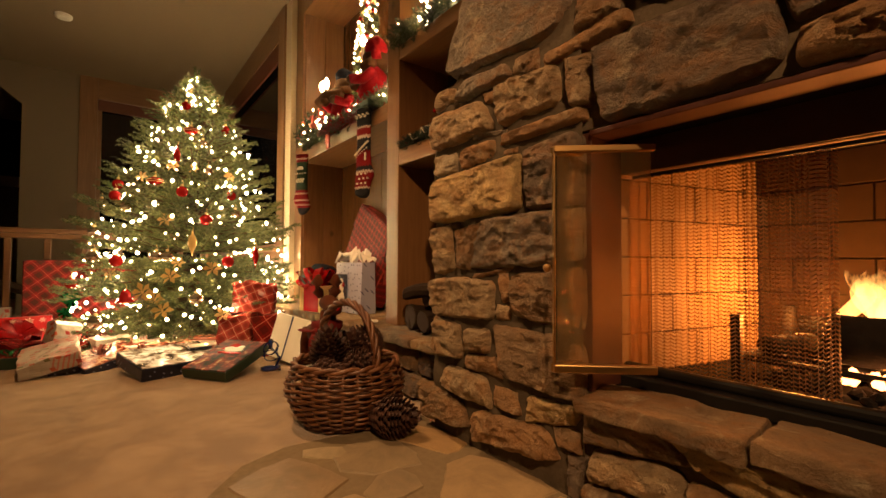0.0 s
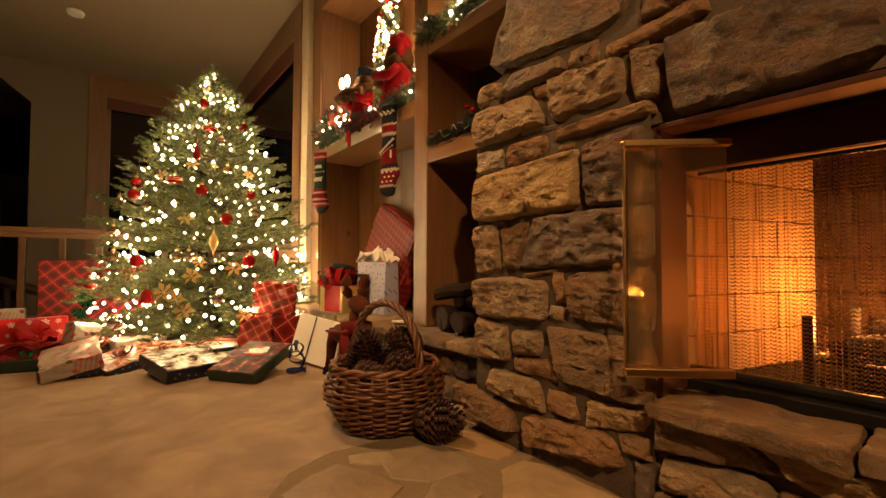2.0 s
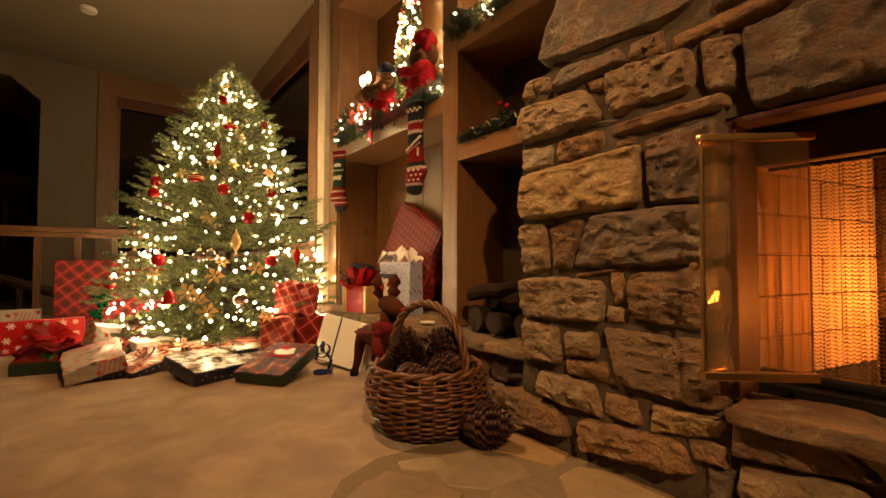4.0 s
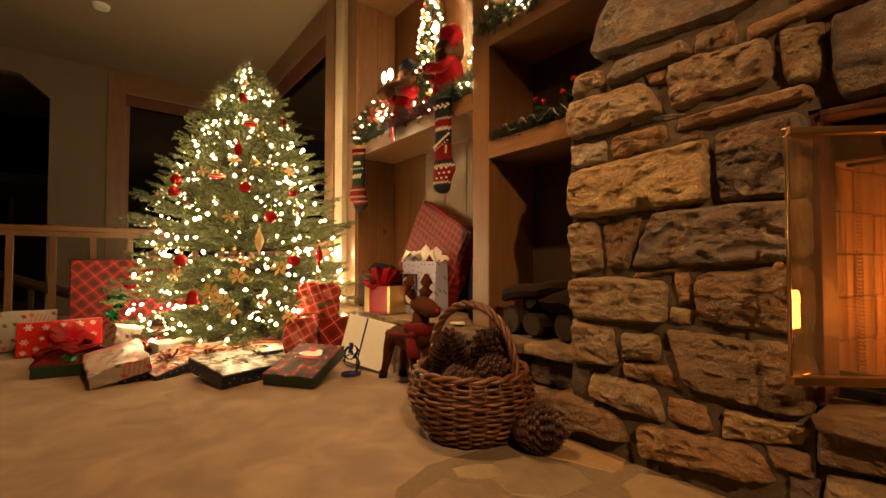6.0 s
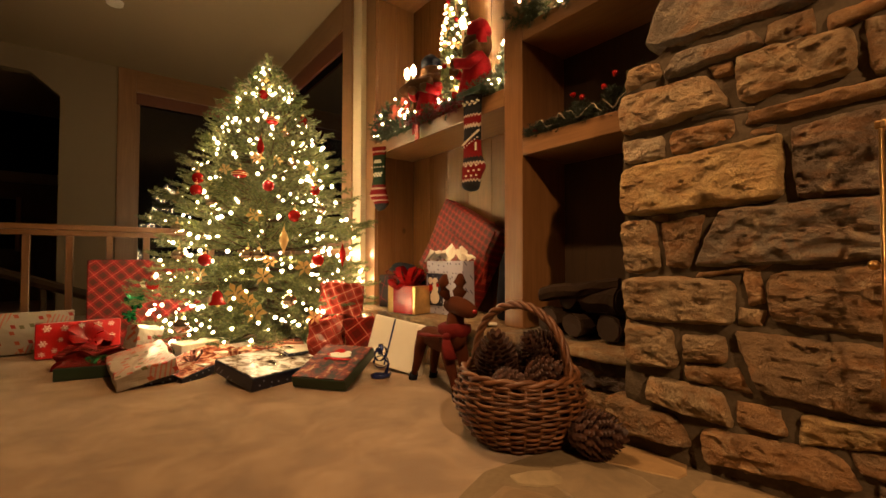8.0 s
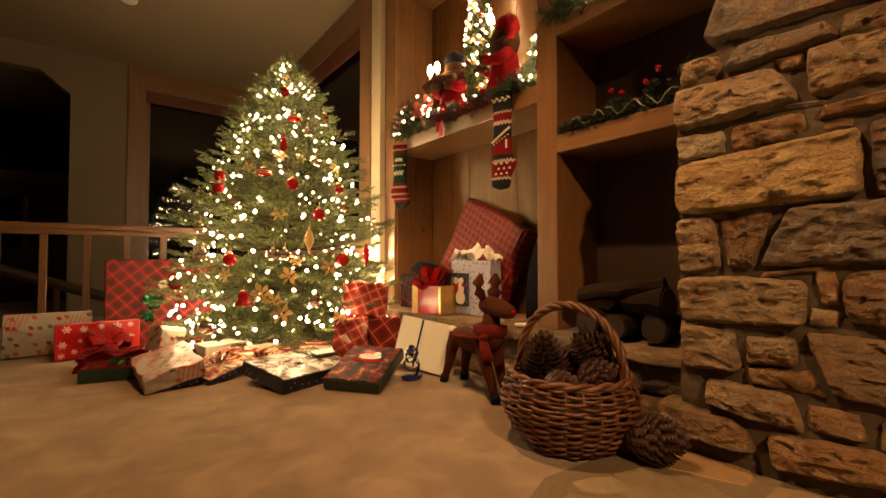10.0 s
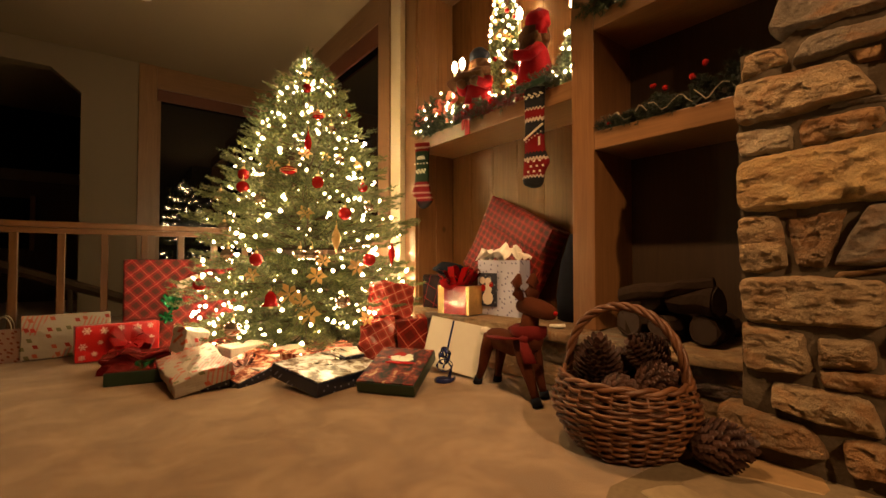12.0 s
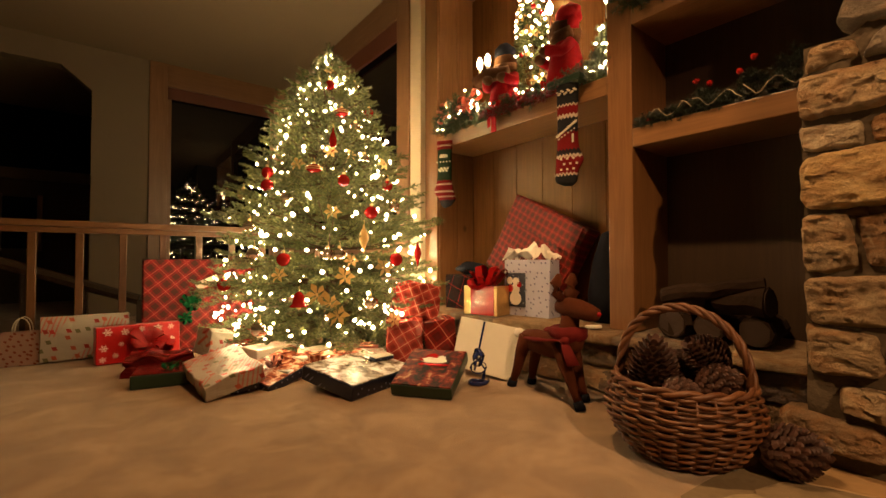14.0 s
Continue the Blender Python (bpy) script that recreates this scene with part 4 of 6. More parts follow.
for i, (cx, cy, hx, hy, a, tone) in enumerate(FLAGS):
    rf, n_ = random.Random(70 + i), 42
    turns = sorted((k + rf.uniform(-0.28, 0.28)) / 7 for k in range(7))
    knots = []
    for t in turns:
        c, s_ = math.cos(2 * math.pi * t), math.sin(2 * math.pi * t)
        r = (abs(c) ** 6 + abs(s_) ** 6) ** (-1 / 6) * rf.uniform(0.98, 1.14)
        knots.append(Vector((hx * r * c, hy * r * s_, 0)))
    ring = []
    for k in range(n_):
        p = knots[k // 6].lerp(knots[(k // 6 + 1) % 7], k % 6 / 6)
        p += 0.007 * noise.noise_vector(p * 17 + Vector((i, 0, 0)))
        ring.append((p.x, p.y))
    bm = bmesh.new()
    lo = [bm.verts.new((x, y, 0.0)) for x, y in ring]
    hi = [bm.verts.new((x * 0.97, y * 0.97, 0.005)) for x, y in ring]
    for k in range(n_):
        bm.faces.new((lo[k], lo[(k + 1) % n_], hi[(k + 1) % n_], hi[k]))
    bm.faces.new(hi)
    ob = part("flagstone", bm, FLAG, flags)
    ob.color = (*FLAG_TONES[tone], 1)
    ob.matrix_basis = pose(cx, cy, 0.003 + 0.0004 * i, 0, 0, a)
bm = bmesh.new()
edge = [(1.10, -1.0), (0.16, -1.0), (0.17, 1.05), (0.24, 1.36), (0.36, 1.50), (0.52, 1.565), (0.72, 1.55), (0.90, 1.50), (1.10, 1.53)]
bm.faces.new([bm.verts.new((x, y, 0.004)) for x, y in reversed(edge)])
part("grout", bm, GROUT, flags, "dark grout between the flagstones")


# ---- firebox with its metal surround, wire curtain and folding glass doors ----
firebox = thing("fireplace", "lit fireplace with firebrick lining and black steel surround", "fireplace")
FX = 1.245
BY0, BY1, BX = -0.30, 0.53, 1.90

part("hearth_pan", box(1.26, BX + 0.1, O0, O1 + 0.05, 0.20, 0.335), SOOT, firebox)
part("smoke_hood", box(1.106, FX + 0.02, O0, O1 + 0.005, OZ1 + 0.004, OZ1 + 0.03), SOOT, firebox)
part("smoke_hood", box(1.30, BX + 0.1, O0, O1 + 0.06, 1.05, 1.12), SOOT, firebox)
part("surround", box(FX, FX + 0.05, O0, O1 + 0.01, 0.945, OZ1 + 0.012, 0.003), HOODSTEEL, firebox, "brown steel hood over the opening")
part("hood_lip", box(FX - 0.003, FX + 0.003, O0, O1 - 0.02, 0.943, 0.947, 0.001), HOODSTEEL, firebox)
part("surround", box(FX - 0.02, FX + 0.05, O0, O1, 0.306, 0.345, 0.006), BLACK, firebox, "black steel sill")
part("side_frame", box(1.082, FX - 0.008, O1 - 0.014, O1 + 0.02, 0.314, OZ1 + 0.01, 0.003), REDBROWN_STEEL, firebox, "dark red-brown steel side of the opening")
part("surround", box(FX + 0.01, FX + 0.04, O0, O1, 0.345, 0.375, 0.01), BLACK, firebox)
part("curtain_rod", tube([(FX + 0.03, O0 + 0.02, 0.935), (FX + 0.03, O1 - 0.03, 0.935)], 0.006, 8), BLACK, firebox)
part("smoke_hood", box(FX + 0.05, FX + 0.10, O0, O1 + 0.01, 0.955, 1.05), SOOT, firebox)


def brick_wall(p0, p1, z0, z1, rows, cols, inward, face=None):
    """Large firebrick panels with thin dark joints, along a line on the plan."""
    a, b = Vector((*p0, 0)), Vector((*p1, 0))
    d = b - a
    n = Vector((-d.y, d.x, 0)).normalized() * inward
    h = (z1 - z0) / rows
    ang = math.atan2(d.y, d.x)
    back = box(0, d.length, -0.03, -0.012, z0, z1)
    bo = part("backing", back, SOOTBRICK, firebox)
    bo.matrix_basis = Matrix.Translation(a) @ Matrix.Rotation(ang, 4, "Z") @ Matrix.Diagonal((1, inward, 1, 1))
    for r in range(rows):
        step = d.length / cols
        off = 0 if r % 2 else -step / 2
        c = 0
        while off + c * step < d.length - 1e-4:
            u0, u1 = max(off + c * step, 0), min(off + (c + 1) * step, d.length)
            c += 1
            if u1 - u0 < 0.02:
                continue
            bmx = box(u0 + 0.002, u1 - 0.002, -0.012, 0.0 + 0.002 * random.random(), z0 + r * h + 0.002, z0 + (r + 1) * h - 0.002, 0.003)
            o = part("brick", bmx, face or BRICK, firebox)
            o.matrix_basis = Matrix.Translation(a) @ Matrix.Rotation(ang, 4, "Z") @ Matrix.Diagonal((1, inward, 1, 1))


brick_wall((FX + 0.002, O1 - 0.003), (BX, BY1), 0.335, 1.05, 6, 3, -1)
brick_wall((BX, BY1), (BX, BY0), 0.335, 1.05, 6, 4, -1, SOOTBRICK)
brick_wall((BX, BY0), (FX + 0.05, O0 + 0.01), 0.335, 1.05, 6, 3, -1)

# two wire curtains, gathered in deep folds at the side and in the middle
def curtain(y_from, y_to, tight, seed, label):
    vs, fs, n = [], [], 260
    for i in range(n + 1):
        u = i / n
        y = y_from + (y_to - y_from) * u
        gather = tight + (1 - tight) * math.exp(-(u / 0.22) ** 2)
        swing = math.sin(i * 0.36 + 1.5 * math.sin(i * 0.11 + seed))
        x = FX + 0.030 + (0.003 + 0.016 * gather) * swing
        vs += [(x, y + 0.006 * gather * math.cos(i * 0.5), 0.375), (x, y, 0.93)]
        if i:
            fs.append((2 * i - 2, 2 * i, 2 * i + 1, 2 * i - 1))
    raw("wire_curtain", vs, fs, MESH, firebox, label, True)


curtain(O1 - 0.016, 0.33, 0.30, 0.0, "woven wire spark curtain drawn to the side")
curtain(0.19, 0.38, 0.06, 2.0, "woven wire spark curtain drawn across the fire")

# folding glass doors, swung open
HINGE, FOLD, FREE = (1.238, 0.688), (0.962, 0.715), (1.160, 0.535)


def leaf(a, b, nm):
    d = Vector((b[0] - a[0], b[1] - a[1], 0))
    m = Matrix.Translation((a[0], a[1], 0)) @ Matrix.Rotation(math.atan2(d.y, d.x), 4, "Z")
    le = d.length
    g = part(nm, box(0.012, le - 0.012, -0.003, 0.003, 0.401, 0.975), DOORGLASS, firebox, "amber-tinted glass door leaf")
    g.matrix_basis = m
    g.visible_shadow = False
    for z0, z1 in ((0.380, 0.402), (0.974, 0.992)):
        part("rail", box(0, le, -0.011, 0.011, z0, z1, 0.003), BRASS, g)
    u = le - 0.005 if a is HINGE else 0.0
    part("edge", box(u, u + 0.005, -0.004, 0.004, 0.402, 0.974, 0.001), BRASS, g)


leaf(HINGE, FOLD, "door_leaf")
leaf(FOLD, FREE, "door_leaf")
part("door_knob", ball(0.012, pose(0.955, 0.73, 0.66)), BRASS, firebox)

# grate with burning logs
grate = thing("fire_grate", "black iron fire grate with upright end bars", "grate")
for x, y, top in ((1.47, 0.455, 0.525), (1.50, 0.245, 0.52), (1.52, -0.12, 0.52), (1.75, 0.40, 0.54), (1.75, -0.1, 0.52)):
    part("upright", box(x - 0.013, x + 0.013, y - 0.013, y + 0.013, 0.336, top, 0.003), BLACK, grate)
for x in (1.50, 1.60, 1.70):
    part("bar", tube([(x, 0.46, 0.40), (x, 0.1, 0.39), (x, -0.2, 0.40)], 0.010, 8), BLACK, grate)
part("bar", tube([(1.47, 0.455, 0.405), (1.75, 0.40, 0.405)], 0.010, 8), BLACK, grate)


def fire_log(p, q, r, mat, label, nm="burning_log"):
    n_ = 9
    pts = [Vector(p).lerp(Vector(q), i / (n_ - 1)) for i in range(n_)]
    return tagged(part(nm, rough_up(tube(pts, r, 14), r * 0.28, 14, r * 100), mat, smooth=True), label, "log", "logs on the grate")


fire_log((1.56, 0.26, 0.475), (1.60, -0.30, 0.47), 0.062, CHAR, "thick charred log lying on the grate")
fire_log((1.70, 0.36, 0.46), (1.72, -0.2, 0.46), 0.055, CHAR, "charred log at the back of the grate")
fire_log((1.52, 0.40, 0.435), (1.74, 0.28, 0.45), 0.028, CHAR, "charred branch across the grate")
bm = bmesh.new()
rnd = random.Random(4)
for i in range(170):
    bmesh.ops.create_icosphere(bm, subdivisions=1, radius=rnd.uniform(0.008, 0.02), matrix=pose(rnd.uniform(1.42, 1.78), rnd.uniform(-0.25, 0.42), 0.342 + rnd.uniform(0, 0.02), rnd.uniform(0, 90), rnd.uniform(0, 90)))
tagged(part("ash", rough_up(bm, 0.008, 40), CHAR), "dark ash and cold charcoal under the grate", "ash", kind="stuff")
bm = bmesh.new()
for i in range(120):
    bmesh.ops.create_icosphere(bm, subdivisions=1, radius=rnd.uniform(0.006, 0.014), matrix=pose(rnd.uniform(1.47, 1.60), rnd.uniform(-0.2, 0.235), 0.375 + rnd.uniform(0, 0.018), rnd.uniform(0, 90), rnd.uniform(0, 90)))
tagged(part("embers", rough_up(bm, 0.007, 50), EMBER), "glowing orange embers under the log", "embers", kind="stuff")


def flame(x, y, h, w, seed):
    bmx = bmesh.new()
    rings, n_ = [], 9
    for j in range(12):
        u = j / 11
        r = w * (math.sin(math.pi * min(1, u * 0.9 + 0.12)) ** 0.8) * (1 - u * 0.75)
        cx = 0.02 * math.sin(u * 4 + seed)
        cy = 0.03 * math.sin(u * 5 + seed * 2)
        rings.append([bmx.verts.new((cx + 0.5 * r * math.cos(2 * math.pi * i / n_), cy + r * math.sin(2 * math.pi * i / n_), h * u)) for i in range(n_)])
    for a, b in zip(rings, rings[1:]):
        for i in range(n_):
            bmx.faces.new((a[i], a[(i + 1) % n_], b[(i + 1) % n_], b[i]))
    o = part("flame", bmx, FLAME, smooth=True)
    o.matrix_basis = pose(x, y, 0.50)
    return tagged(o, "tall yellow flame rising from the burning log", "flame", "flames")


for k, (x, y, h, w) in enumerate(((1.78, 0.255, 0.17, 0.040), (1.75, 0.215, 0.22, 0.055), (1.77, 0.180, 0.25, 0.065), (1.73, 0.130, 0.27, 0.070), (1.76, 0.060, 0.30, 0.075), (1.72, -0.04, 0.28, 0.070))):
    flame(x, y, h, w, 1 + k)

# ceiling fittings
spotl = thing("ceiling_spot", "small recessed ceiling spot out of view, switched on", "ceiling light", pose(0.0, 2.02, TOP), "ceiling spots")
part("ring", lathe([(0.055, -0.012), (0.075, -0.010), (0.075, 0.0), (0.055, 0.0)], 24), WHITEPLASTIC, spotl)
part("lens", lathe([(0.045, -0.006), (0.050, -0.002)], 20), LENS, spotl)
# unseen second fitting, made up to go with the fill spot
copy_thing(spotl, pose(-1.0, -1.6, TOP))
alarm = thing("smoke_detector", "round white smoke detector on the ceiling", "smoke detector", pose(-0.42, 5.655, TOP))
part("body", lathe([(0.045, -0.04), (0.065, -0.03), (0.072, -0.005), (0.072, 0.0)], 24), WHITEPLASTIC, alarm)


# ---- the Christmas tree ----
TX, TY, TH = 0.545, 4.06, 2.22


def tree_radius(z):
    """Half-width of the crown at a height."""
    pts = ((0.12, 0.68), (0.30, 0.77), (0.48, 0.79), (0.82, 0.72), (1.15, 0.58), (1.57, 0.42), (1.92, 0.215), (2.08, 0.095), (2.24, 0.02))
    for (a, ra), (b, rb) in zip(pts, pts[1:]):
        if z <= b:
            return ra + (rb - ra) * max(0, (z - a) / (b - a))
    return 0.02


def needles(rng, stems, per, length, spread=0.9, wide=0.0022):
    """Flat tapering needles set all round short stems: arrays for one mesh."""
    V, F = [], []
    for p, d, le in stems:
        d = d / np.linalg.norm(d)
        s = np.cross(d, rng.normal(size=3))
        s /= np.linalg.norm(s)
        u = np.cross(s, d)
        k = max(4, int(per * le))
        t = rng.random(k)
        ang = rng.random(k) * 2 * np.pi
        side = np.cos(ang)[:, None] * s + np.sin(ang)[:, None] * u
        way = side * spread + d * (0.55 + 0.4 * rng.random(k))[:, None]
        way /= np.linalg.norm(way, axis=1)[:, None]
        root = p + t[:, None] * d * le
        tip = root + way * (length * (0.7 + 0.5 * rng.random(k)) * (1 - 0.35 * t))[:, None]
        w = np.cross(way, rng.normal(size=(k, 3)))
        w = w / np.linalg.norm(w, axis=1)[:, None] * wide
        n0 = sum(len(x) for x in V)
        V.append(np.stack([root - w, root + w, tip], 1).reshape(-1, 3))
        F.append(n0 + np.arange(3 * k).reshape(-1, 3))
        # the stem itself
        n1 = n0 + 3 * k
        V.append(np.stack([p - s * 0.002, p + s * 0.002, p + d * le]))
        F.append(np.array([[n1, n1 + 1, n1 + 2]]))
    return np.concatenate(V), np.concatenate(F)


def from_arrays(name, V, F, material, parent=None, label=""):
    me = bpy.data.meshes.new(name)
    me.vertices.add(len(V))
    me.vertices.foreach_set("co", V.astype(np.float32).ravel())
    me.loops.add(F.size)
    me.loops.foreach_set("vertex_index", F.astype(np.int32).ravel())
    me.polygons.add(len(F))
    me.polygons.foreach_set("loop_start", np.arange(0, F.size, 3, dtype=np.int32))
    me.update(calc_edges=True)
    me.materials.append(material)
    ob = new(name, me)
    ob.parent = parent
    return tagged(ob, label)


tree = thing("christmas_tree", "full green artificial fir Christmas tree hung with lights", "christmas tree", pose(TX, TY, 0))
part("trunk", tube([(0, 0, 0.02), (0, 0, 1.0), (0.01, 0, 2.16)], lambda u: 0.03 - 0.024 * u, 10), BARK, tree)
stand = lathe([(0.16, 0.0), (0.15, 0.03), (0.05, 0.06), (0.04, 0.14)], 20)
part("stand", stand, DARKGREEN, tree)
rng = np.random.default_rng(11)
stems, branches, tips = [], bmesh.new(), []
z, layer = 0.15, 0
while z < 2.16:
    r0 = tree_radius(z)
    count = max(5, int(9 + 22 * r0))
    for i in range(count):
        a = 2 * math.pi * (i + 0.5 * (layer % 2) + rng.uniform(-0.25, 0.25)) / count
        r = r0 * rng.uniform(0.80, 1.10)
        rise = r * (rng.uniform(0.02, 0.28) - 0.20 * (z < 0.7) - 0.14 * (z < 0.4)) + 0.03 * (z > 1.7)
        out = np.array([math.cos(a), math.sin(a), 0])
        base = np.array([0, 0, z])
        end = base + out * r + np.array([0, 0, rise])
        mid = base + out * r * 0.5 + np.array([0, 0, rise * 0.3 - 0.02 * r])
        tube([Vector(base), Vector(mid), Vector(end)], lambda u: 0.006 * (1 - 0.7 * u), 4, branches)
        tips.append(end)
        side = np.array([-out[1], out[0], 0])
        twigs = max(4, int(r * 30))
        for k in range(twigs):
            u = 0.28 + 0.72 * (k + rng.random()) / twigs
            p = (1 - u) ** 2 * base + 2 * u * (1 - u) * mid + u * u * end
            sgn = 1 if k % 2 else -1
            d = out * rng.uniform(0.6, 1.0) + side * sgn * rng.uniform(0.35, 0.95) + np.array([0, 0, rng.uniform(-0.15, 0.45)])
            stems.append((p, d, rng.uniform(0.06, 0.12) * (0.65 + 0.5 * (1 - u)) * (0.6 if z > 1.95 else 1.0)))
        end[2] = max(end[2], 0.05)
        stems.append((end - out * 0.03, out + np.array([0, 0, 0.25 + 0.5 * (z > 1.9)]), 0.085 if z < 1.95 else 0.055))
    z += 0.075 if z < 1.5 else 0.06
    layer += 1
stems += [(np.array([0, 0, 2.10]), np.array([0.04 * math.cos(k), 0.04 * math.sin(k), 0.3]), 0.18) for k in range(5)]
V, F = needles(rng, stems, 760, 0.028)
part("branch_frame", branches, BARK, tree)
tagged(from_arrays("crown", V, F, NEEDLE, tree), kind="stuff")

# string of small bulbs wound through the crown
bulb_meshes = []
for r in (0.0045, 0.0065, 0.010):
    me = bpy.data.meshes.new("bulb")
    bm = ball(r, sub=1)
    bm.to_mesh(me)
    bm.free()
    me.materials.append(BULB)
    bulb_meshes.append(me)
bulb_mesh = bulb_meshes[1]
rngl = random.Random(21)
for n_string, phase in enumerate((0.0, 1.2)):
    lights = thing("string_lights", "string of warm white mini bulbs wound round the Christmas tree", "string lights", pose(TX, TY, 0), "strings of lights on the tree")
    N = 280
    for i in range(N):
        u = i / (N - 1)
        z = 0.17 + 2.01 * (1 - (1 - u) ** 0.74)
        a = 2.399 * (i - i % 3 * 0.93) + phase + rngl.uniform(-0.3, 0.3)
        r = tree_radius(z) * (0.995 - 0.36 * rngl.random() ** 1.3)
        shared("bulb", bulb_meshes[rngl.choice((0, 1, 1, 2, 2))], lights, Matrix.Translation((r * math.cos(a), r * math.sin(a), z + rngl.uniform(-0.03, 0.03))))
shared("bulb", bulb_mesh, lights, Matrix.Translation((0, 0, 2.20)))
lights = thing("string_lights", "string of warm white mini bulbs round the lowest branches", "string lights", pose(TX, TY, 0), "strings of lights on the tree")
for i in range(60):
    a, z = 2 * math.pi * (i + rngl.uniform(-0.3, 0.3)) / 60, rngl.uniform(0.10, 0.40)
    r = tree_radius(z) * rngl.uniform(0.88, 1.02)
    shared("bulb", bulb_meshes[rngl.choice((0, 1, 2))], lights, Matrix.Translation((r * math.cos(a), r * math.sin(a), z)))


# ---- ornaments ----
def on_tree(angle, z, depth=1.0):
    r = tree_radius(z) * depth
    return Vector((TX + r * math.cos(radians(angle)), TY + r * math.sin(radians(angle)), z))


def hook(parent, top):
    part("hook", tube([(0, 0, top - 0.002), (0.006, 0, top + 0.012), (0, 0, top + 0.028)], 0.0012, 5), GOLD, parent)


def bauble(p, r, material, label, squash=1.0):
    o = thing("bauble", label, "ornament", Matrix.Translation(p), "ornaments on the tree")
    prof = [(r * math.sin(math.pi * k / 14) + 0.0005, -r * squash * math.cos(math.pi * k / 14)) for k in range(15)]
    part("ball", lathe(prof, 20), material, o, smooth=True)
    part("cap", lathe([(0.010, r * squash - 0.003), (0.009, r * squash + 0.010), (0.003, r * squash + 0.012)], 12), GOLD, o)
    hook(o, r * squash + 0.012)
    return o


def drop(p, h, r, material, label):
    o = thing("drop_ornament", label, "ornament", Matrix.Translation(p), "ornaments on the tree")
    part("drop", lathe([(0.001, -h), (r * 0.25, -h * 0.7), (r * 0.7, -h * 0.35), (r, 0), (r * 0.7, h * 0.3), (r * 0.25, h * 0.6), (0.004, h * 0.8)], 16), material, o, smooth=True)
    hook(o, h * 0.8)
    return o


def bell(p, h, label):
    o = thing("bell_ornament", label, "ornament", Matrix.Translation(p), "ornaments on the tree")
    part("bell", lathe([(h * 0.62, -h * 0.5), (h * 0.60, -h * 0.42), (h * 0.42, -h * 0.28), (h * 0.36, h * 0.2), (h * 0.2, h * 0.42), (0.004, h * 0.5)], 20), REDGLASS, o, smooth=True)
    part("clapper", ball(h * 0.14, pose(0, 0, -h * 0.55)), GOLD, o)
    hook(o, h * 0.5)
    return o


def flower(p, r, label, turn):
    o = thing("flower_ornament", label, "ornament", Matrix.Translation(p) @ pose(0, 0, 0, 70, 0, turn), "ornaments on the tree")
    for k in range(6):
        a = math.pi * k / 3
        bmx = bmesh.new()
        c = [bmx.verts.new((u * r * math.cos(a) - w * r * math.sin(a), u * r * math.sin(a) + w * r * math.cos(a), hh * r)) for u, w, hh in ((0.1, 0, 0), (0.55, 0.26, 0.16), (1.0, 0, 0.05), (0.55, -0.26, 0.16), (0.55, 0, 0.06))]
        for q in ((0, 1, 4), (1, 2, 4), (2, 3, 4), (3, 0, 4)):
            bmx.faces.new([c[i] for i in q])
        bmesh.ops.solidify(bmx, geom=bmx.faces[:], thickness=0.002)
        part("petal", rough_up(bmx, r * 0.28, 12 / r * 0.12, k), GOLD, o, smooth=True)
    part("centre", ball(r * 0.14, sub=1), GOLD, o)
    return o


bell(on_tree(235, 0.45, 1.02), 0.085, "red glass bell ornament with gold clapper")
drop(on_tree(262, 0.80, 1.03), 0.095, 0.03, GOLD, "long gold teardrop ornament")
drop(on_tree(249, 1.43, 1.02), 0.10, 0.026, REDGLASS, "long dark red spindle ornament")
drop(on_tree(294, 0.71, 1.03), 0.09, 0.026, REDGLASS, "red spindle ornament on an outer branch")
for a, z in ((258, 1.65), (237, 1.23)):
    o = bauble(on_tree(a, z, 1.02), 0.050, REDGLASS, "flattened red bauble with a gold band", 0.58)
    for h in (-0.006, 0.006):
        part("band", tube([(0.0505 * math.cos(t * math.pi / 12), 0.0505 * math.sin(t * math.pi / 12), h) for t in range(24)], 0.0022, 5, closed=True), GOLD, o, "gold glitter band")
for a, z, r in ((246, 1.88, 0.034), (301, 1.72, 0.036), (255, 1.16, 0.040), (203, 1.22, 0.038), (207, 1.13, 0.040), (287, 1.16, 0.036), (269, 0.96, 0.042), (279, 0.67, 0.042), (227, 0.67, 0.040), (196, 0.52, 0.040)):
    bauble(on_tree(a, z, 1.0), r, REDGLASS, "small red glass bauble")
for a, z, r in ((317, 1.96, 0.032), (269, 1.55, 0.034), (223, 1.04, 0.040), (287, 1.02, 0.038), (246, 0.70, 0.042), (251, 0.70, 0.042), (212, 0.70, 0.042), (264, 0.42, 0.046), (216, 0.27, 0.050), (205, 0.87, 0.038), (272, 1.33, 0.034), (180, 1.10, 0.040)):
    bauble(on_tree(a, z, 1.0), r, SILVER, "shiny mirrored silver glass bauble", 0.9)
for a, z, r in ((243, 2.02, 0.036), (247, 1.35, 0.048), (248, 0.95, 0.055), (288, 1.31, 0.048), (261, 1.34, 0.040), (226, 1.26, 0.050), (271, 0.62, 0.065), (253, 0.57, 0.062), (242, 0.47, 0.070), (250, 0.35, 0.070), (247, 0.42, 0.060), (276, 0.30, 0.055), (226, 0.58, 0.050), (256, 0.66, 0.045)):
    flower(on_tree(a, z, 1.01), r, "gold poinsettia clip ornament", a + 90)


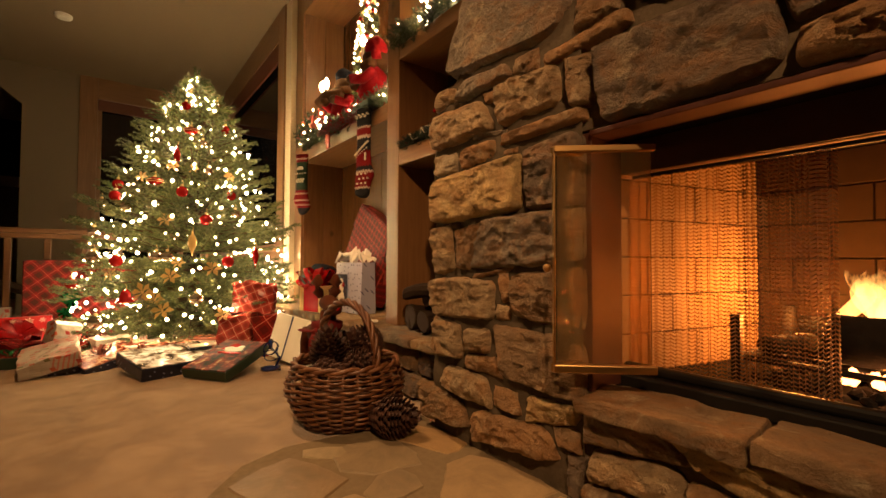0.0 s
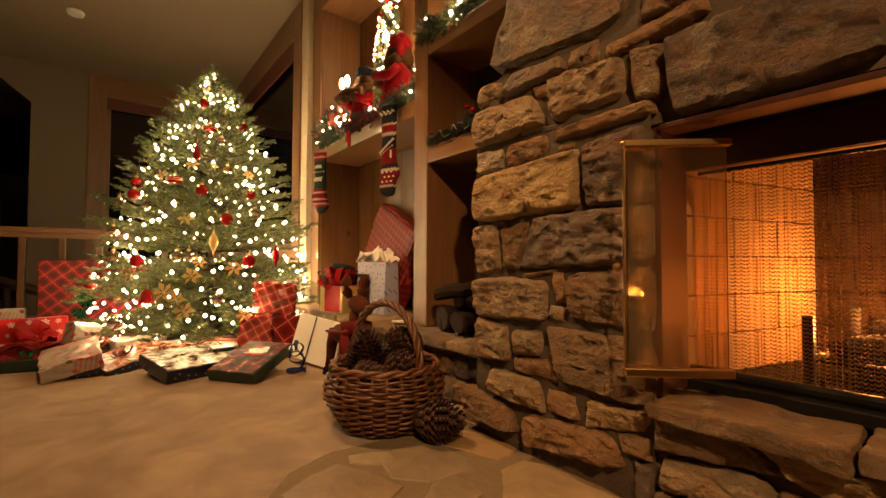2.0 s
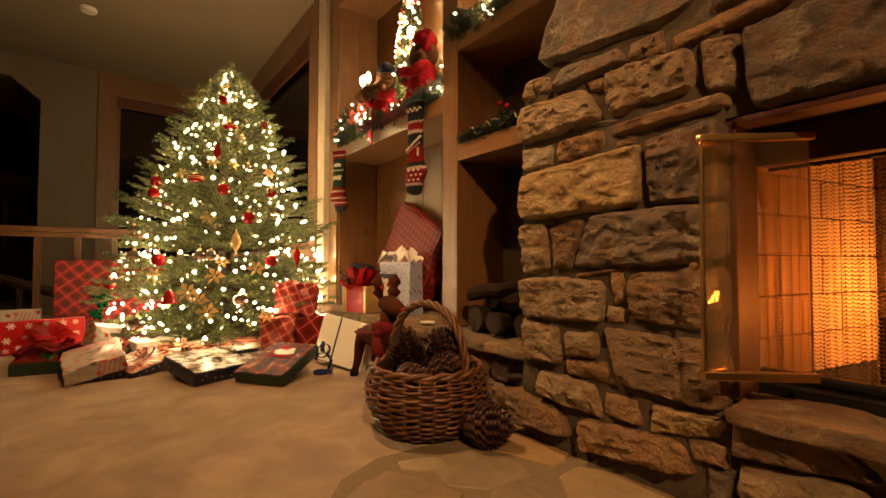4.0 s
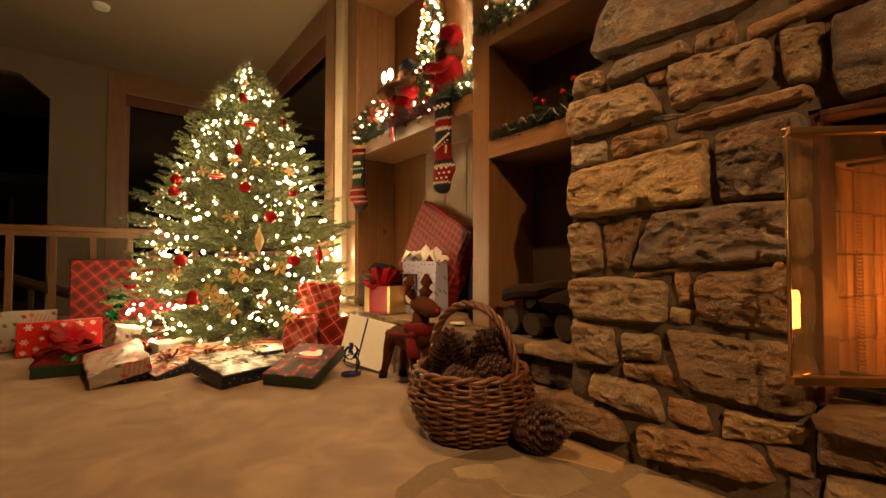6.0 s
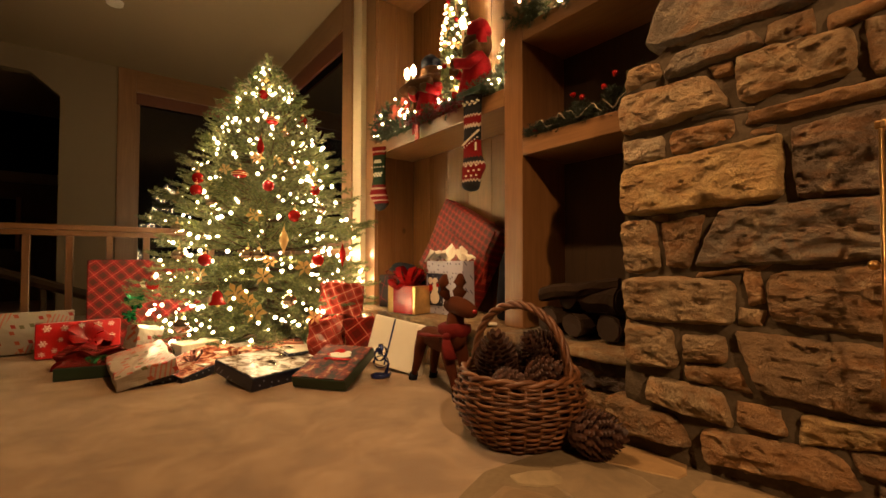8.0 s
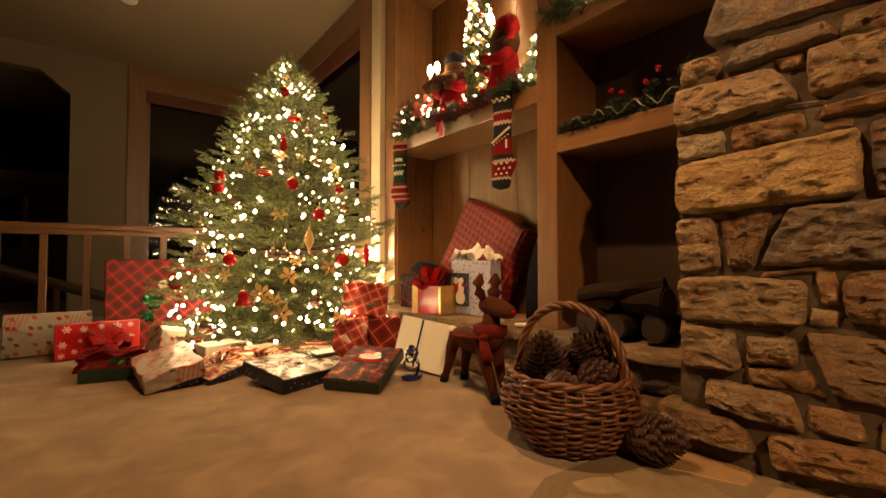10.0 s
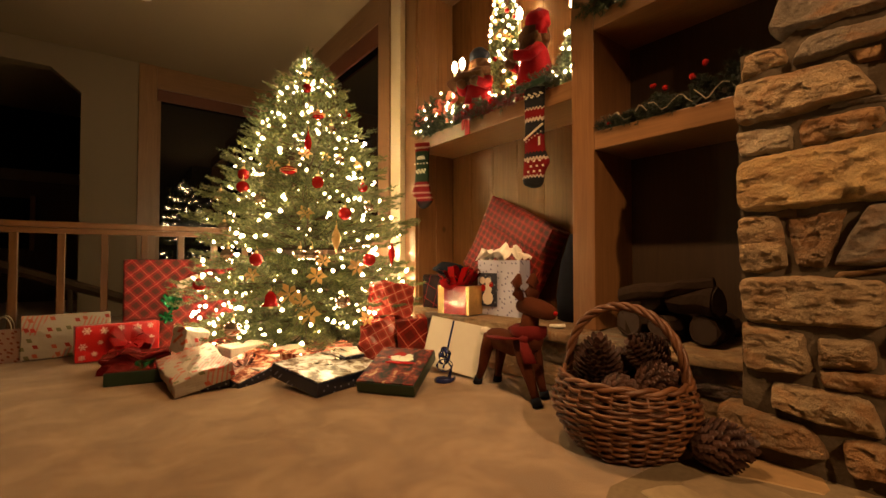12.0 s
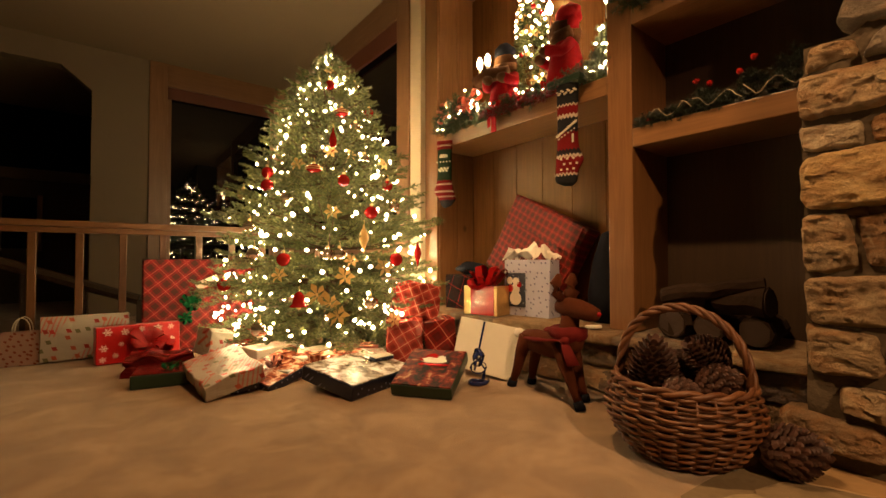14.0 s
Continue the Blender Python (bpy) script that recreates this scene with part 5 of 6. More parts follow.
# ---- railing of the stairwell ----
railing = thing("railing", "stained wooden stair railing with square balusters", "railing", kind="structure")
RY = 4.93
part("handrail", box(-3.2, 1.25, RY - 0.045, RY + 0.045, 0.895, 0.938, 0.008), RAILWOOD, railing)
part("bottom_rail", box(-3.2, 1.25, RY - 0.02, RY + 0.02, 0.855, 0.894, 0.004), RAILWOOD, railing)
for i in range(17):
    x = -2.85 + 0.2427 * i
    part("baluster", box(x - 0.0225, x + 0.0225, RY - 0.0225, RY + 0.0225, 0.0, 0.856, 0.004), POSTWOOD, railing)
stair_rail = thing("stair_handrail", "dark wooden handrail going down the stairs", "handrail", kind="structure")
part("rail", tube([(-2.6, 6.6, 1.05), (-0.5, 6.2, 0.28)], 0.05, 8), DARKFIR, stair_rail)
for i in range(6):
    u = i / 5
    p = Vector((-2.6, 6.6, 1.05)).lerp(Vector((-0.5, 6.2, 0.28)), u)
    part("baluster", box(p.x - 0.02, p.x + 0.02, p.y - 0.02, p.y + 0.02, 0, p.z), DARKFIR, stair_rail)


# ---- presents ----
def present(name, label, size, m, body, lid=None, lid_h=0.0, bev=0.006, crumple=0.0, seed=0, group="presents under the tree"):
    """A wrapped box: body, and a printed lid when it has one. Size along x, y and z; the origin is the middle of the base."""
    o = thing(name, label, "present", m, group)
    x, y, zz = size
    bmx = box(-x / 2, x / 2, -y / 2, y / 2, 0, zz - (0.003 if lid else 0), bev)
    if crumple:
        bmesh.ops.subdivide_edges(bmx, edges=bmx.edges[:], cuts=5, use_grid_fill=True)
        rough_up(bmx, crumple, 11, seed)
        rough_up(bmx, crumple * 0.5, 31, seed)
    part("box", bmx, body, o)
    if lid:
        part("lid", box(-x / 2 + 0.004, x / 2 - 0.004, -y / 2 + 0.004, y / 2 - 0.004, zz - 0.003, zz + 0.002, 0.001), lid, o, "printed lid")
    return o


def ribbon_bow(parent, at, r, material, loops=7, seed=1, name="bow", turn=0):
    """A knot with separate ribbon loops round it."""
    rn = random.Random(seed)
    o = part(name, rough_up(ball(r * 0.13, pose(0, 0, r * 0.1), 2), r * 0.04, 6 / r), material, parent, smooth=True)
    o.matrix_basis = Matrix.Translation(at) @ Matrix.Rotation(radians(turn), 4, "X")
    for k in range(loops):
        a = 2 * math.pi * k / loops + rn.uniform(-0.2, 0.2)
        tilt, fat = rn.uniform(0.25, 0.9), rn.uniform(0.8, 1.15)
        half = r * 0.15
        across = Vector((-math.sin(a), math.cos(a), 0.2)) * half
        bmx, prev = bmesh.new(), None
        for j in range(11):
            t = j / 10 * 2 * math.pi
            u, w = 0.5 * (1 - math.cos(t)) * fat, 0.35 * math.sin(t)
            p = Vector((r * u * math.cos(a) * math.cos(tilt) - r * w * math.sin(a) * 0.3, r * u * math.sin(a) * math.cos(tilt) + r * w * math.cos(a) * 0.3, r * (u * math.sin(tilt) + w * 0.6)))
            cur = (bmx.verts.new(p - across * (0.5 + 0.5 * u)), bmx.verts.new(p + across * (0.5 + 0.5 * u)))
            if prev:
                bmx.faces.new((prev[0], prev[1], cur[1], cur[0]))
            prev = cur
        bmesh.ops.solidify(bmx, geom=bmx.faces[:], thickness=0.0015)
        part("loop", rough_up(bmx, r * 0.06, 3 / r, seed + k), material, o, smooth=True)
    return o


def gift_bag(label, w, d, h, m, mat, handles, tissue=False):
    o = thing("gift_bag", label, "gift bag", m, "presents under the tree")
    bmx = bmesh.new()
    lo = [bmx.verts.new(p) for p in ((-w / 2, -d / 2, 0), (w / 2, -d / 2, 0), (w / 2, d / 2, 0), (-w / 2, d / 2, 0))]
    hi = [bmx.verts.new(p) for p in ((-w / 2 * 1.02, -d / 2 * 0.8, h), (w / 2 * 1.02, -d / 2 * 0.8, h), (w / 2 * 1.02, d / 2 * 0.8, h), (-w / 2 * 1.02, d / 2 * 0.8, h))]
    for i in range(4):
        bmx.faces.new((lo[i], lo[(i + 1) % 4], hi[(i + 1) % 4], hi[i]))
    bmx.faces.new(lo[::-1])
    bmesh.ops.solidify(bmx, geom=bmx.faces[:], thickness=0.0025)
    part("bag", bmx, mat, o)
    if handles:
        for y in (-d * 0.38, d * 0.38):
            pts = [(0.22 * w * -math.cos(math.pi * k / 10), y, h + 0.45 * w * math.sin(math.pi * k / 10)) for k in range(11)]
            part("handle", tube(pts, 0.0035, 6), CREAM, o)
    if tissue:
        bmx = bmesh.new()
        bmesh.ops.create_grid(bmx, x_segments=14, y_segments=8, size=1)
        for v in bmx.verts:
            v.co = Vector((v.co.x * w * 0.52, v.co.y * d * 0.45, h + 0.055 + 0.09 * noise.noise(Vector((v.co.x * 2.4, v.co.y * 2.4, 3))) - 0.05 * abs(v.co.x) ** 4))
        bmesh.ops.solidify(bmx, geom=bmx.faces[:], thickness=0.002)
        part("tissue", rough_up(bmx, 0.03, 22, 2), TISSUE, o, "crumpled white tissue paper")
    return o


gift_bag("small pink dotted paper gift bag with twisted handles", 0.20, 0.10, 0.21, pose(-1.18, 4.86, 0.001, 0, 0, -4), WRAPPINK, True)
present("wrapped_present", "white gift wrapped with red and green motifs, propped upright", (0.47, 0.11, 0.29), pose(-0.86, 4.84, 0.004, -7, 0, 2), WRAPWHITE, crumple=0.004, seed=3)
g = present("wrapped_present", "red snowflake gift with a large red bow", (0.46, 0.16, 0.235), pose(-0.585, 4.58, 0.002, -4, 0, 5), SNOWRED, crumple=0.003, seed=5)
for k, (fx, fz, fr) in enumerate(((-0.17, 0.20, 0.026), (-0.08, 0.195, 0.024), (0.01, 0.205, 0.020), (0.10, 0.20, 0.028), (0.175, 0.205, 0.020), (-0.19, 0.10, 0.024), (-0.13, 0.05, 0.018), (-0.195, 0.03, 0.020), (0.18, 0.12, 0.022), (0.12, 0.06, 0.020), (-0.10, 0.12, 0.016))):
    bm = bmesh.new()
    for arm in range(3):
        c = bmesh.ops.create_cube(bm, size=1, matrix=pose(fx, -0.0845, fz) @ pose(0, 0, 0, 0, 60 * arm + 12 * k, 0) @ Matrix.Diagonal((fr * 2, 0.0012, fr * 0.22, 1)))
        for sd in (-0.62, 0.62):
            bmesh.ops.create_cube(bm, size=1, matrix=pose(fx, -0.0845, fz) @ pose(0, 0, 0, 0, 60 * arm + 12 * k, 0) @ pose(fr * sd, 0, 0) @ Matrix.Diagonal((fr * 0.16, 0.0012, fr * 0.55, 1)))
    part("snowflake", bm, FLAKE, g)
ribbon_bow(g, (0.05, -0.09, 0.085), 0.145, RED, 12, 3, turn=55)
part("ribbon", box(-0.012, 0.012, -0.083, -0.081, 0.004, 0.232), RED, g)
g = present("large_present", "large red and dark plaid gift against the railing", (0.76, 0.10, 0.672), pose(-0.175, 4.815, 0.001), PLAID, bev=0.01)
ribbon_bow(g, (-0.083, -0.058, 0.345), 0.085, GREENFOIL, 11, 5, turn=80)
ribbon_bow(g, (-0.114, -0.056, 0.235), 0.055, GREENFOIL, 7, 6, turn=80)
present("gift_tag", "white striped paper tag propped on the plaid gift", (0.16, 0.03, 0.06), pose(-0.135, 4.735, 0.47, 0, -24, 0), STRIPE)
g = present("wrapped_present", "crumpled dark red foil gift lying on its side", (0.34, 0.24, 0.105), pose(-0.50, 4.12, 0.001, 0, 0, -14), REDFOIL, crumple=0.034, seed=8)
g = present("flat_present", "flat dark green gift box with a green foil bow", (0.38, 0.26, 0.075), pose(-0.45, 3.83, 0.001, 0, 0, -12), DARKGREEN, REDFOIL)
ribbon_bow(g, (-0.02, -0.05, 0.08), 0.07, GREENFOIL, 6, 9)
present("flat_present", "flat dark box under the white gift", (0.22, 0.34, 0.04), pose(-0.17, 3.52, 0.001, 0, 0, 3), NAVY)
present("wrapped_present", "white gift with candy stripes and red motifs, tilted on a box", (0.28, 0.46, 0.085), pose(-0.265, 3.535, 0.045, 5, -13, 3), WRAPWHITE, crumple=0.012, seed=12)
present("small_present", "small white wrapped gift with red motifs", (0.15, 0.13, 0.15), pose(-0.26, 3.92, 0.10, 8, 10, 25), WRAPWHITE, crumple=0.016, seed=14)
present("wrapped_present", "dark red plaid gift under the lowest branches", (0.34, 0.26, 0.12), pose(-0.08, 3.95, 0.001, 0, 0, 10), PLAIDDARK, crumple=0.006, seed=15)
g = present("flat_present", "navy snowflake box with a copper foil lid, tilted", (0.40, 0.27, 0.055), pose(0.02, 3.50, 0.035, 9, -12, 24), NAVY, BROWNLID)
ribbon_bow(g, (-0.05, 0.0, 0.06), 0.07, PINKFOIL, 7, 11)
present("striped_present", "red and cream striped gift box", (0.30, 0.18, 0.14), pose(0.06, 3.80, 0.001, 0, 0, 14), STRIPE)
present("striped_present", "red and cream striped gift lying under the branches", (0.34, 0.22, 0.11), pose(0.24, 3.60, 0.001, 0, 0, 22), STRIPE, crumple=0.005, seed=41)
present("wrapped_present", "white gift with red motifs under the lowest branches", (0.26, 0.20, 0.10), pose(0.50, 3.42, 0.001, 0, 0, -20), WRAPWHITE, crumple=0.006, seed=43)
present("wrapped_present", "crumpled copper foil gift behind the navy box", (0.26, 0.18, 0.13), pose(0.30, 3.40, 0.001, 0, 0, 12), BROWNLID, crumple=0.016, seed=47)
present("small_present", "small white gift with red motifs on the carpet", (0.10, 0.10, 0.07), pose(0.03, 3.42, 0.001, 0, 0, 30), WRAPWHITE)
present("shirt_box", "navy snowflake box with a printed snow scene lid", (0.47, 0.37, 0.075), pose(0.32, 3.134, 0.026, 8, 0, 18), NAVY, SNOWLID)
present("gift_tag", "small navy card box lying on the snow scene lid", (0.13, 0.07, 0.02), pose(0.475, 3.17, 0.108, 6, 0, 8), NAVY, WHITECARD)
present("shirt_box", "dark green box with a printed red holiday scene lid", (0.31, 0.36, 0.062), pose(0.579, 2.829, 0.057, 17, 0, -54), DARKGREEN, SANTALID)
lid_print = thing("printed_picture", "printed red and white holiday figure on the box lid", "picture", pose(0.579, 2.829, 0.057, 17, 0, -54) @ pose(0, 0.02, 0.0645))
for px_, py_, ax_, ay_, pm_ in ((0.0, 0.04, 0.070, 0.030, TISSUE), (-0.02, 0.075, 0.034, 0.030, RED), (0.035, 0.07, 0.024, 0.020, TISSUE), (-0.055, 0.045, 0.026, 0.020, RED), (0.01, -0.005, 0.085, 0.014, RED)):
    part("figure_shape", rough_up(lathe([(1.0, 0), (1.0, 0.0014)], 18, m=pose(px_, py_, 0.0012 * (pm_ is RED)) @ Matrix.Diagonal((ax_, ay_, 1, 1))), 0.006, 40, px_ * 50), pm_, lid_print)
g = present("white_gift_box", "glossy white gift box leaning upright, tied with blue ribbon", (0.40, 0.055, 0.29), pose(0.935, 2.82, 0.022, -14, 7, -68), WHITECARD)
part("ribbon", box(-0.05, -0.038, -0.0295, -0.0285, 0.006, 0.286), BLUERIBBON, g, "thin blue ribbon")
bowt = thing("ribbon_curl", "curled glossy blue ribbon on the carpet", "ribbon", pose(0.79, 2.70, 0.002))
for k, (r, hh, yaw_) in enumerate(((0.05, 0.145, 20), (0.042, 0.10, -30), (0.036, 0.17, 70))):
    pts = [Matrix.Rotation(radians(yaw_), 3, "Z") @ Vector((r * math.cos(t * 0.52), 0.006 * t / 12, hh + r * 0.8 * math.sin(t * 0.52))) for t in range(13)]
    part("curl", tube(pts, 0.012, 6, flat=0.25), BLUERIBBON, bowt, smooth=True)
pts = [(0.055 * math.cos(t * 0.5), 0.055 * math.sin(t * 0.5), 0.012 + 0.002 * t) for t in range(13)]
part("curl", tube(pts, 0.005, 8, flat=2.4), BLUERIBBON, bowt, smooth=True)
part("curl", tube([(0.03, 0.0, 0.03), (0.055, 0.01, 0.08), (0.02, 0.02, 0.13), (0.0, 0.03, 0.16)], 0.012, 6, flat=0.3), BLUERIBBON, bowt, smooth=True)
present("wrapped_present", "dark red plaid foil gift standing on edge", (0.20, 0.20, 0.29), pose(0.955, 3.25, 0.001, 0, -5, -25), PLAIDDARK, crumple=0.004, seed=19)
present("wrapped_present", "red plaid foil gift, crumpled and shiny", (0.22, 0.22, 0.29), pose(0.765, 3.36, 0.001, 0, -4, -28), FOILPLAID, crumple=0.024, seed=22)
present("wrapped_present", "red plaid foil gift stacked on another gift", (0.28, 0.20, 0.21), pose(0.86, 3.40, 0.298, 0, 4, -22), FOILPLAID, crumple=0.026, seed=24)
present("wrapped_present", "crumpled red gift under the tree", (0.28, 0.2, 0.12), pose(0.52, 3.62, 0.001, 0, 0, -12), PINKFOIL, crumple=0.014, seed=27)

# presents on the stone ledge
g = present("wrapped_present", "red and gold gift with a large red bow on the ledge", (0.22, 0.26, 0.19), pose(1.28, 3.13, LEDGE + 0.004, 0, 0, 14), GOLD, bev=0.004)
part("band", box(-0.112, 0.112, -0.105, 0.075, 0.002, 0.1915, 0.002), RED, g, "wide red ribbon band")
ribbon_bow(g, (-0.05, -0.01, 0.195), 0.16, RED, 11, 13)
ribbon_bow(g, (-0.10, 0.04, 0.175), 0.11, RED, 6, 14, turn=15)
present("wrapped_present", "dark green and red plaid gift behind the bow", (0.24, 0.30, 0.25), pose(1.42, 3.48, LEDGE + 0.004, 0, 0, 5), DARKPLAID, DARKPLAID, crumple=0.004, seed=31)
tagged(part("folded_cloth", rough_up(ball(0.11, pose(1.42, 3.46, LEDGE + 0.30) @ Matrix.Diagonal((0.9, 1.3, 0.45, 1)), 3), 0.025, 12, 4), DARKCLOTH, smooth=True), "folded dark blue cloth on a gift", "cloth")
gift_bag("white and lilac starred gift bag with tissue paper", 0.345, 0.13, 0.362, pose(1.435, 2.895, LEDGE + 0.004, 0, 0, -84), BAGBLUE, False, True)
pl = thing("picture_panel", "small printed holiday picture on the gift bag", "picture", pose(1.360, 2.960, LEDGE + 0.06, 0, 0, -84))
part("print", box(-0.075, 0.075, -0.004, 0.0, 0, 0.22), NAVY, pl, "navy printed panel")
for px_, pz_, pr_, pm_ in ((0.0, 0.055, 0.045, TISSUE), (0.0, 0.115, 0.034, TISSUE), (0.005, 0.165, 0.026, TISSUE), (-0.045, 0.17, 0.024, TISSUE), (-0.04, 0.12, 0.024, RED), (0.03, 0.145, 0.018, RED)):
    part("figure_shape", lathe([(pr_, 0), (pr_, 0.002)], 14, m=pose(px_, -0.005 - 0.001 * (pr_ < 0.03), pz_, 90, 0, 0)), pm_, pl)
g = present("large_present", "large red plaid gift wrapped loosely and leaning on the back", (0.13, 0.70, 0.58), pose(1.59, 3.13, LEDGE + 0.18, 25, 10, 0), PLAID_Y, bev=0.012, crumple=0.010, seed=35)
part("paper_flap", rough_up(box(-0.080, -0.072, -0.33, 0.33, 0.38, 0.56, 0.002), 0.008, 9, 4), PLAID_Y, g, "loose overlapping flap of wrapping paper")
bag2 = thing("dark_bag", "black cloth bag leaning in the niche", "bag", pose(1.60, 2.44, LEDGE + 0.004))
part("body", rough_up(lathe([(0.11, 0), (0.12, 0.15), (0.10, 0.35), (0.04, 0.52), (0.005, 0.54)], 16), 0.015, 8, 3), DARKCLOTH, bag2, smooth=True)
tagged(part("paper_scrap", rough_up(box(1.24, 1.30, 2.30, 2.36, LEDGE + 0.006, LEDGE + 0.022, 0.004), 0.006, 40), TISSUE), "crumpled scrap of white paper on the ledge", "paper")


# ---- wicker basket of pine cones ----
BXX, BYY = 0.812, 1.690
basket = thing("wicker_basket", "round brown wicker basket with a braided arch handle", "basket", pose(BXX, BYY, 0.006) @ Matrix.Diagonal((0.955, 0.955, 0.98, 1)))


def basket_r(z):
    pts = ((0.0, 0.165), (0.05, 0.205), (0.13, 0.248), (0.18, 0.250), (0.25, 0.222))
    for (a, ra), (b, rb) in zip(pts, pts[1:]):
        if z <= b:
            return ra + (rb - ra) * (z - a) / (b - a)
    return pts[-1][1]


STAKES = 26
for row in range(20):
    z0 = 0.010 + row * 0.0121
    pts, n_ = [], STAKES * 4
    for k in range(n_):
        a = 2 * math.pi * k / n_
        r = basket_r(z0) + 0.0085 * math.cos(a * STAKES / 2 + math.pi * row) + 0.004 * noise.noise(Vector((k * 0.2, row * 2.0, 0)))
        pts.append((r * math.cos(a), r * math.sin(a), z0 + 0.007 * noise.noise(Vector((math.cos(a) * 2, math.sin(a) * 2, row * 0.7)))))
    part("weaver", tube(pts, 0.0056, 6, closed=True), WICKER, basket, smooth=True)
for k in range(STAKES):
    a = 2 * math.pi * (k + 0.5) / STAKES
    part("stake", tube([(basket_r(z_) * math.cos(a), basket_r(z_) * math.sin(a), z_) for z_ in (0.004, 0.05, 0.1, 0.15, 0.2, 0.25)], 0.005, 6), WICKER, basket)
for s_ in (0, 1):
    pts = [((0.222 + 0.008 * math.cos(9 * t * 2 * math.pi / 60 + s_ * math.pi)) * math.cos(2 * math.pi * t / 60), (0.222 + 0.008 * math.cos(9 * t * 2 * math.pi / 60 + s_ * math.pi)) * math.sin(2 * math.pi * t / 60), 0.255 + 0.008 * math.sin(9 * t * 2 * math.pi / 60 + s_ * math.pi)) for t in range(60)]
    part("rim", tube(pts, 0.009, 6, closed=True), WICKER, basket, smooth=True)
part("base", lathe([(0.155, 0.0), (0.165, 0.006), (0.16, 0.014)], 24), WICKER, basket)
h_dir = Vector((0.18, -0.98, 0)).normalized()
h_side = Vector((h_dir.y, -h_dir.x, 0))
for s_ in range(3):
    pts = []
    for k in range(41):
        t = math.pi * k / 40
        tw = 2 * math.pi * (k / 40 * 4.5 + s_ / 3)
        r = 0.215 + 0.009 * math.cos(tw)
        p = h_dir * (-math.cos(t) * r) + Vector((0, 0, 0.24 + 0.265 * math.sin(t) ** 0.85 + 0.009 * math.cos(tw) * math.sin(t))) + h_side * 0.011 * math.sin(tw)
        pts.append(p)
    part("handle", tube(pts, 0.0095, 7), WICKER, basket, smooth=True)


def pine_cone(label, r, length, m, rows=13, group="pine cones"):
    """A cone: a dark core with rings of woody scales."""
    o = thing("pine_cone", label, "pine cone", m, group)
    prof = lambda u: max(0.05, math.sin(math.pi * (0.10 + 0.84 * u)) ** 0.75 * (1.08 - 0.35 * u))
    part("core", lathe([(r * 0.66 * prof(k / 10), -length / 2 + length * k / 10) for k in range(11)], 14), CONECORE, o)
    bmx = bmesh.new()
    for i in range(rows):
        u = (i + 0.5) / rows
        rr = r * prof(u)
        count = max(6, int(2 * math.pi * rr / (r * 0.38)))
        for k in range(count):
            a = 2 * math.pi * (k + 0.5 * (i % 2)) / count
            ca, sa = math.cos(a), math.sin(a)
            w, th = r * 0.17, r * 0.05
            z0 = -length / 2 + length * u
            rows_ = []
            for rad, lift, ww in ((0.5, -0.02, 0.35), (0.95, 0.05, 1.05), (1.16, 0.13, 0.55)):
                c = Vector((rr * rad * ca, rr * rad * sa, z0 + lift * length * 0.9))
                t = Vector((-sa, ca, 0)) * w * ww
                upv = Vector((0, 0, th))
                rows_.append([bmx.verts.new(c - t), bmx.verts.new(c + upv), bmx.verts.new(c + t), bmx.verts.new(c - upv)])
            for p_, q_ in zip(rows_, rows_[1:]):
                for j in range(4):
                    bmx.faces.new((p_[j], p_[(j + 1) % 4], q_[(j + 1) % 4], q_[j]))
            bmx.faces.new(rows_[-1])
    tagged(part("husk", bmx, CONE, o), kind="stuff")
    return o


pine_cone("large brown pine cone lying on the flagstones", 0.078, 0.175, pose(0.872, 1.402, 0.086, 86, 12, 40), 14)
for lab, r, le, dx, dy, zz, turn in (
        ("brown pine cone standing in the basket", 0.080, 0.21, -0.045, 0.075, 0.28, (6, -12, 20)), ("open brown pine cone lying in the basket", 0.070, 0.15, 0.06, -0.065, 0.335, (-50, 25, 70)),
        ("brown pine cone lying low in the basket", 0.066, 0.14, 0.005, -0.115, 0.255, (40, 60, 10)), ("brown pine cone half hidden in the basket", 0.066, 0.14, 0.10, 0.055, 0.265, (70, 20, 100)),
        ("small brown pine cone half hidden in the basket", 0.056, 0.12, -0.11, -0.045, 0.23, (60, 70, 40))):
    pine_cone(lab, r, le, pose(BXX + dx, BYY + dy, zz, *turn))
bm = lathe([(0.18, 0.10), (0.20, 0.165), (0.10, 0.205), (0.01, 0.21)], 18)
tagged(part("cone_litter", rough_up(bm, 0.02, 18, 3), CONECORE), "dark layer of cone scales filling the basket", "cone litter", kind="stuff").matrix_basis = pose(BXX, BYY, 0)

# ---- firewood on the ledge ----
def firewood(p, q, r, label, seed):
    d = Vector(q) - Vector(p)
    n_ = 7
    o = thing("firewood_log", label, "firewood", Matrix(), "firewood stack")
    pts = [Vector(p).lerp(Vector(q), i / (n_ - 1)) for i in range(n_)]
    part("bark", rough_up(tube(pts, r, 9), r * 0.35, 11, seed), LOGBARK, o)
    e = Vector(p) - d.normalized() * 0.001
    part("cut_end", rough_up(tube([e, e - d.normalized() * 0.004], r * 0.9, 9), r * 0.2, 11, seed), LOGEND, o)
    return o


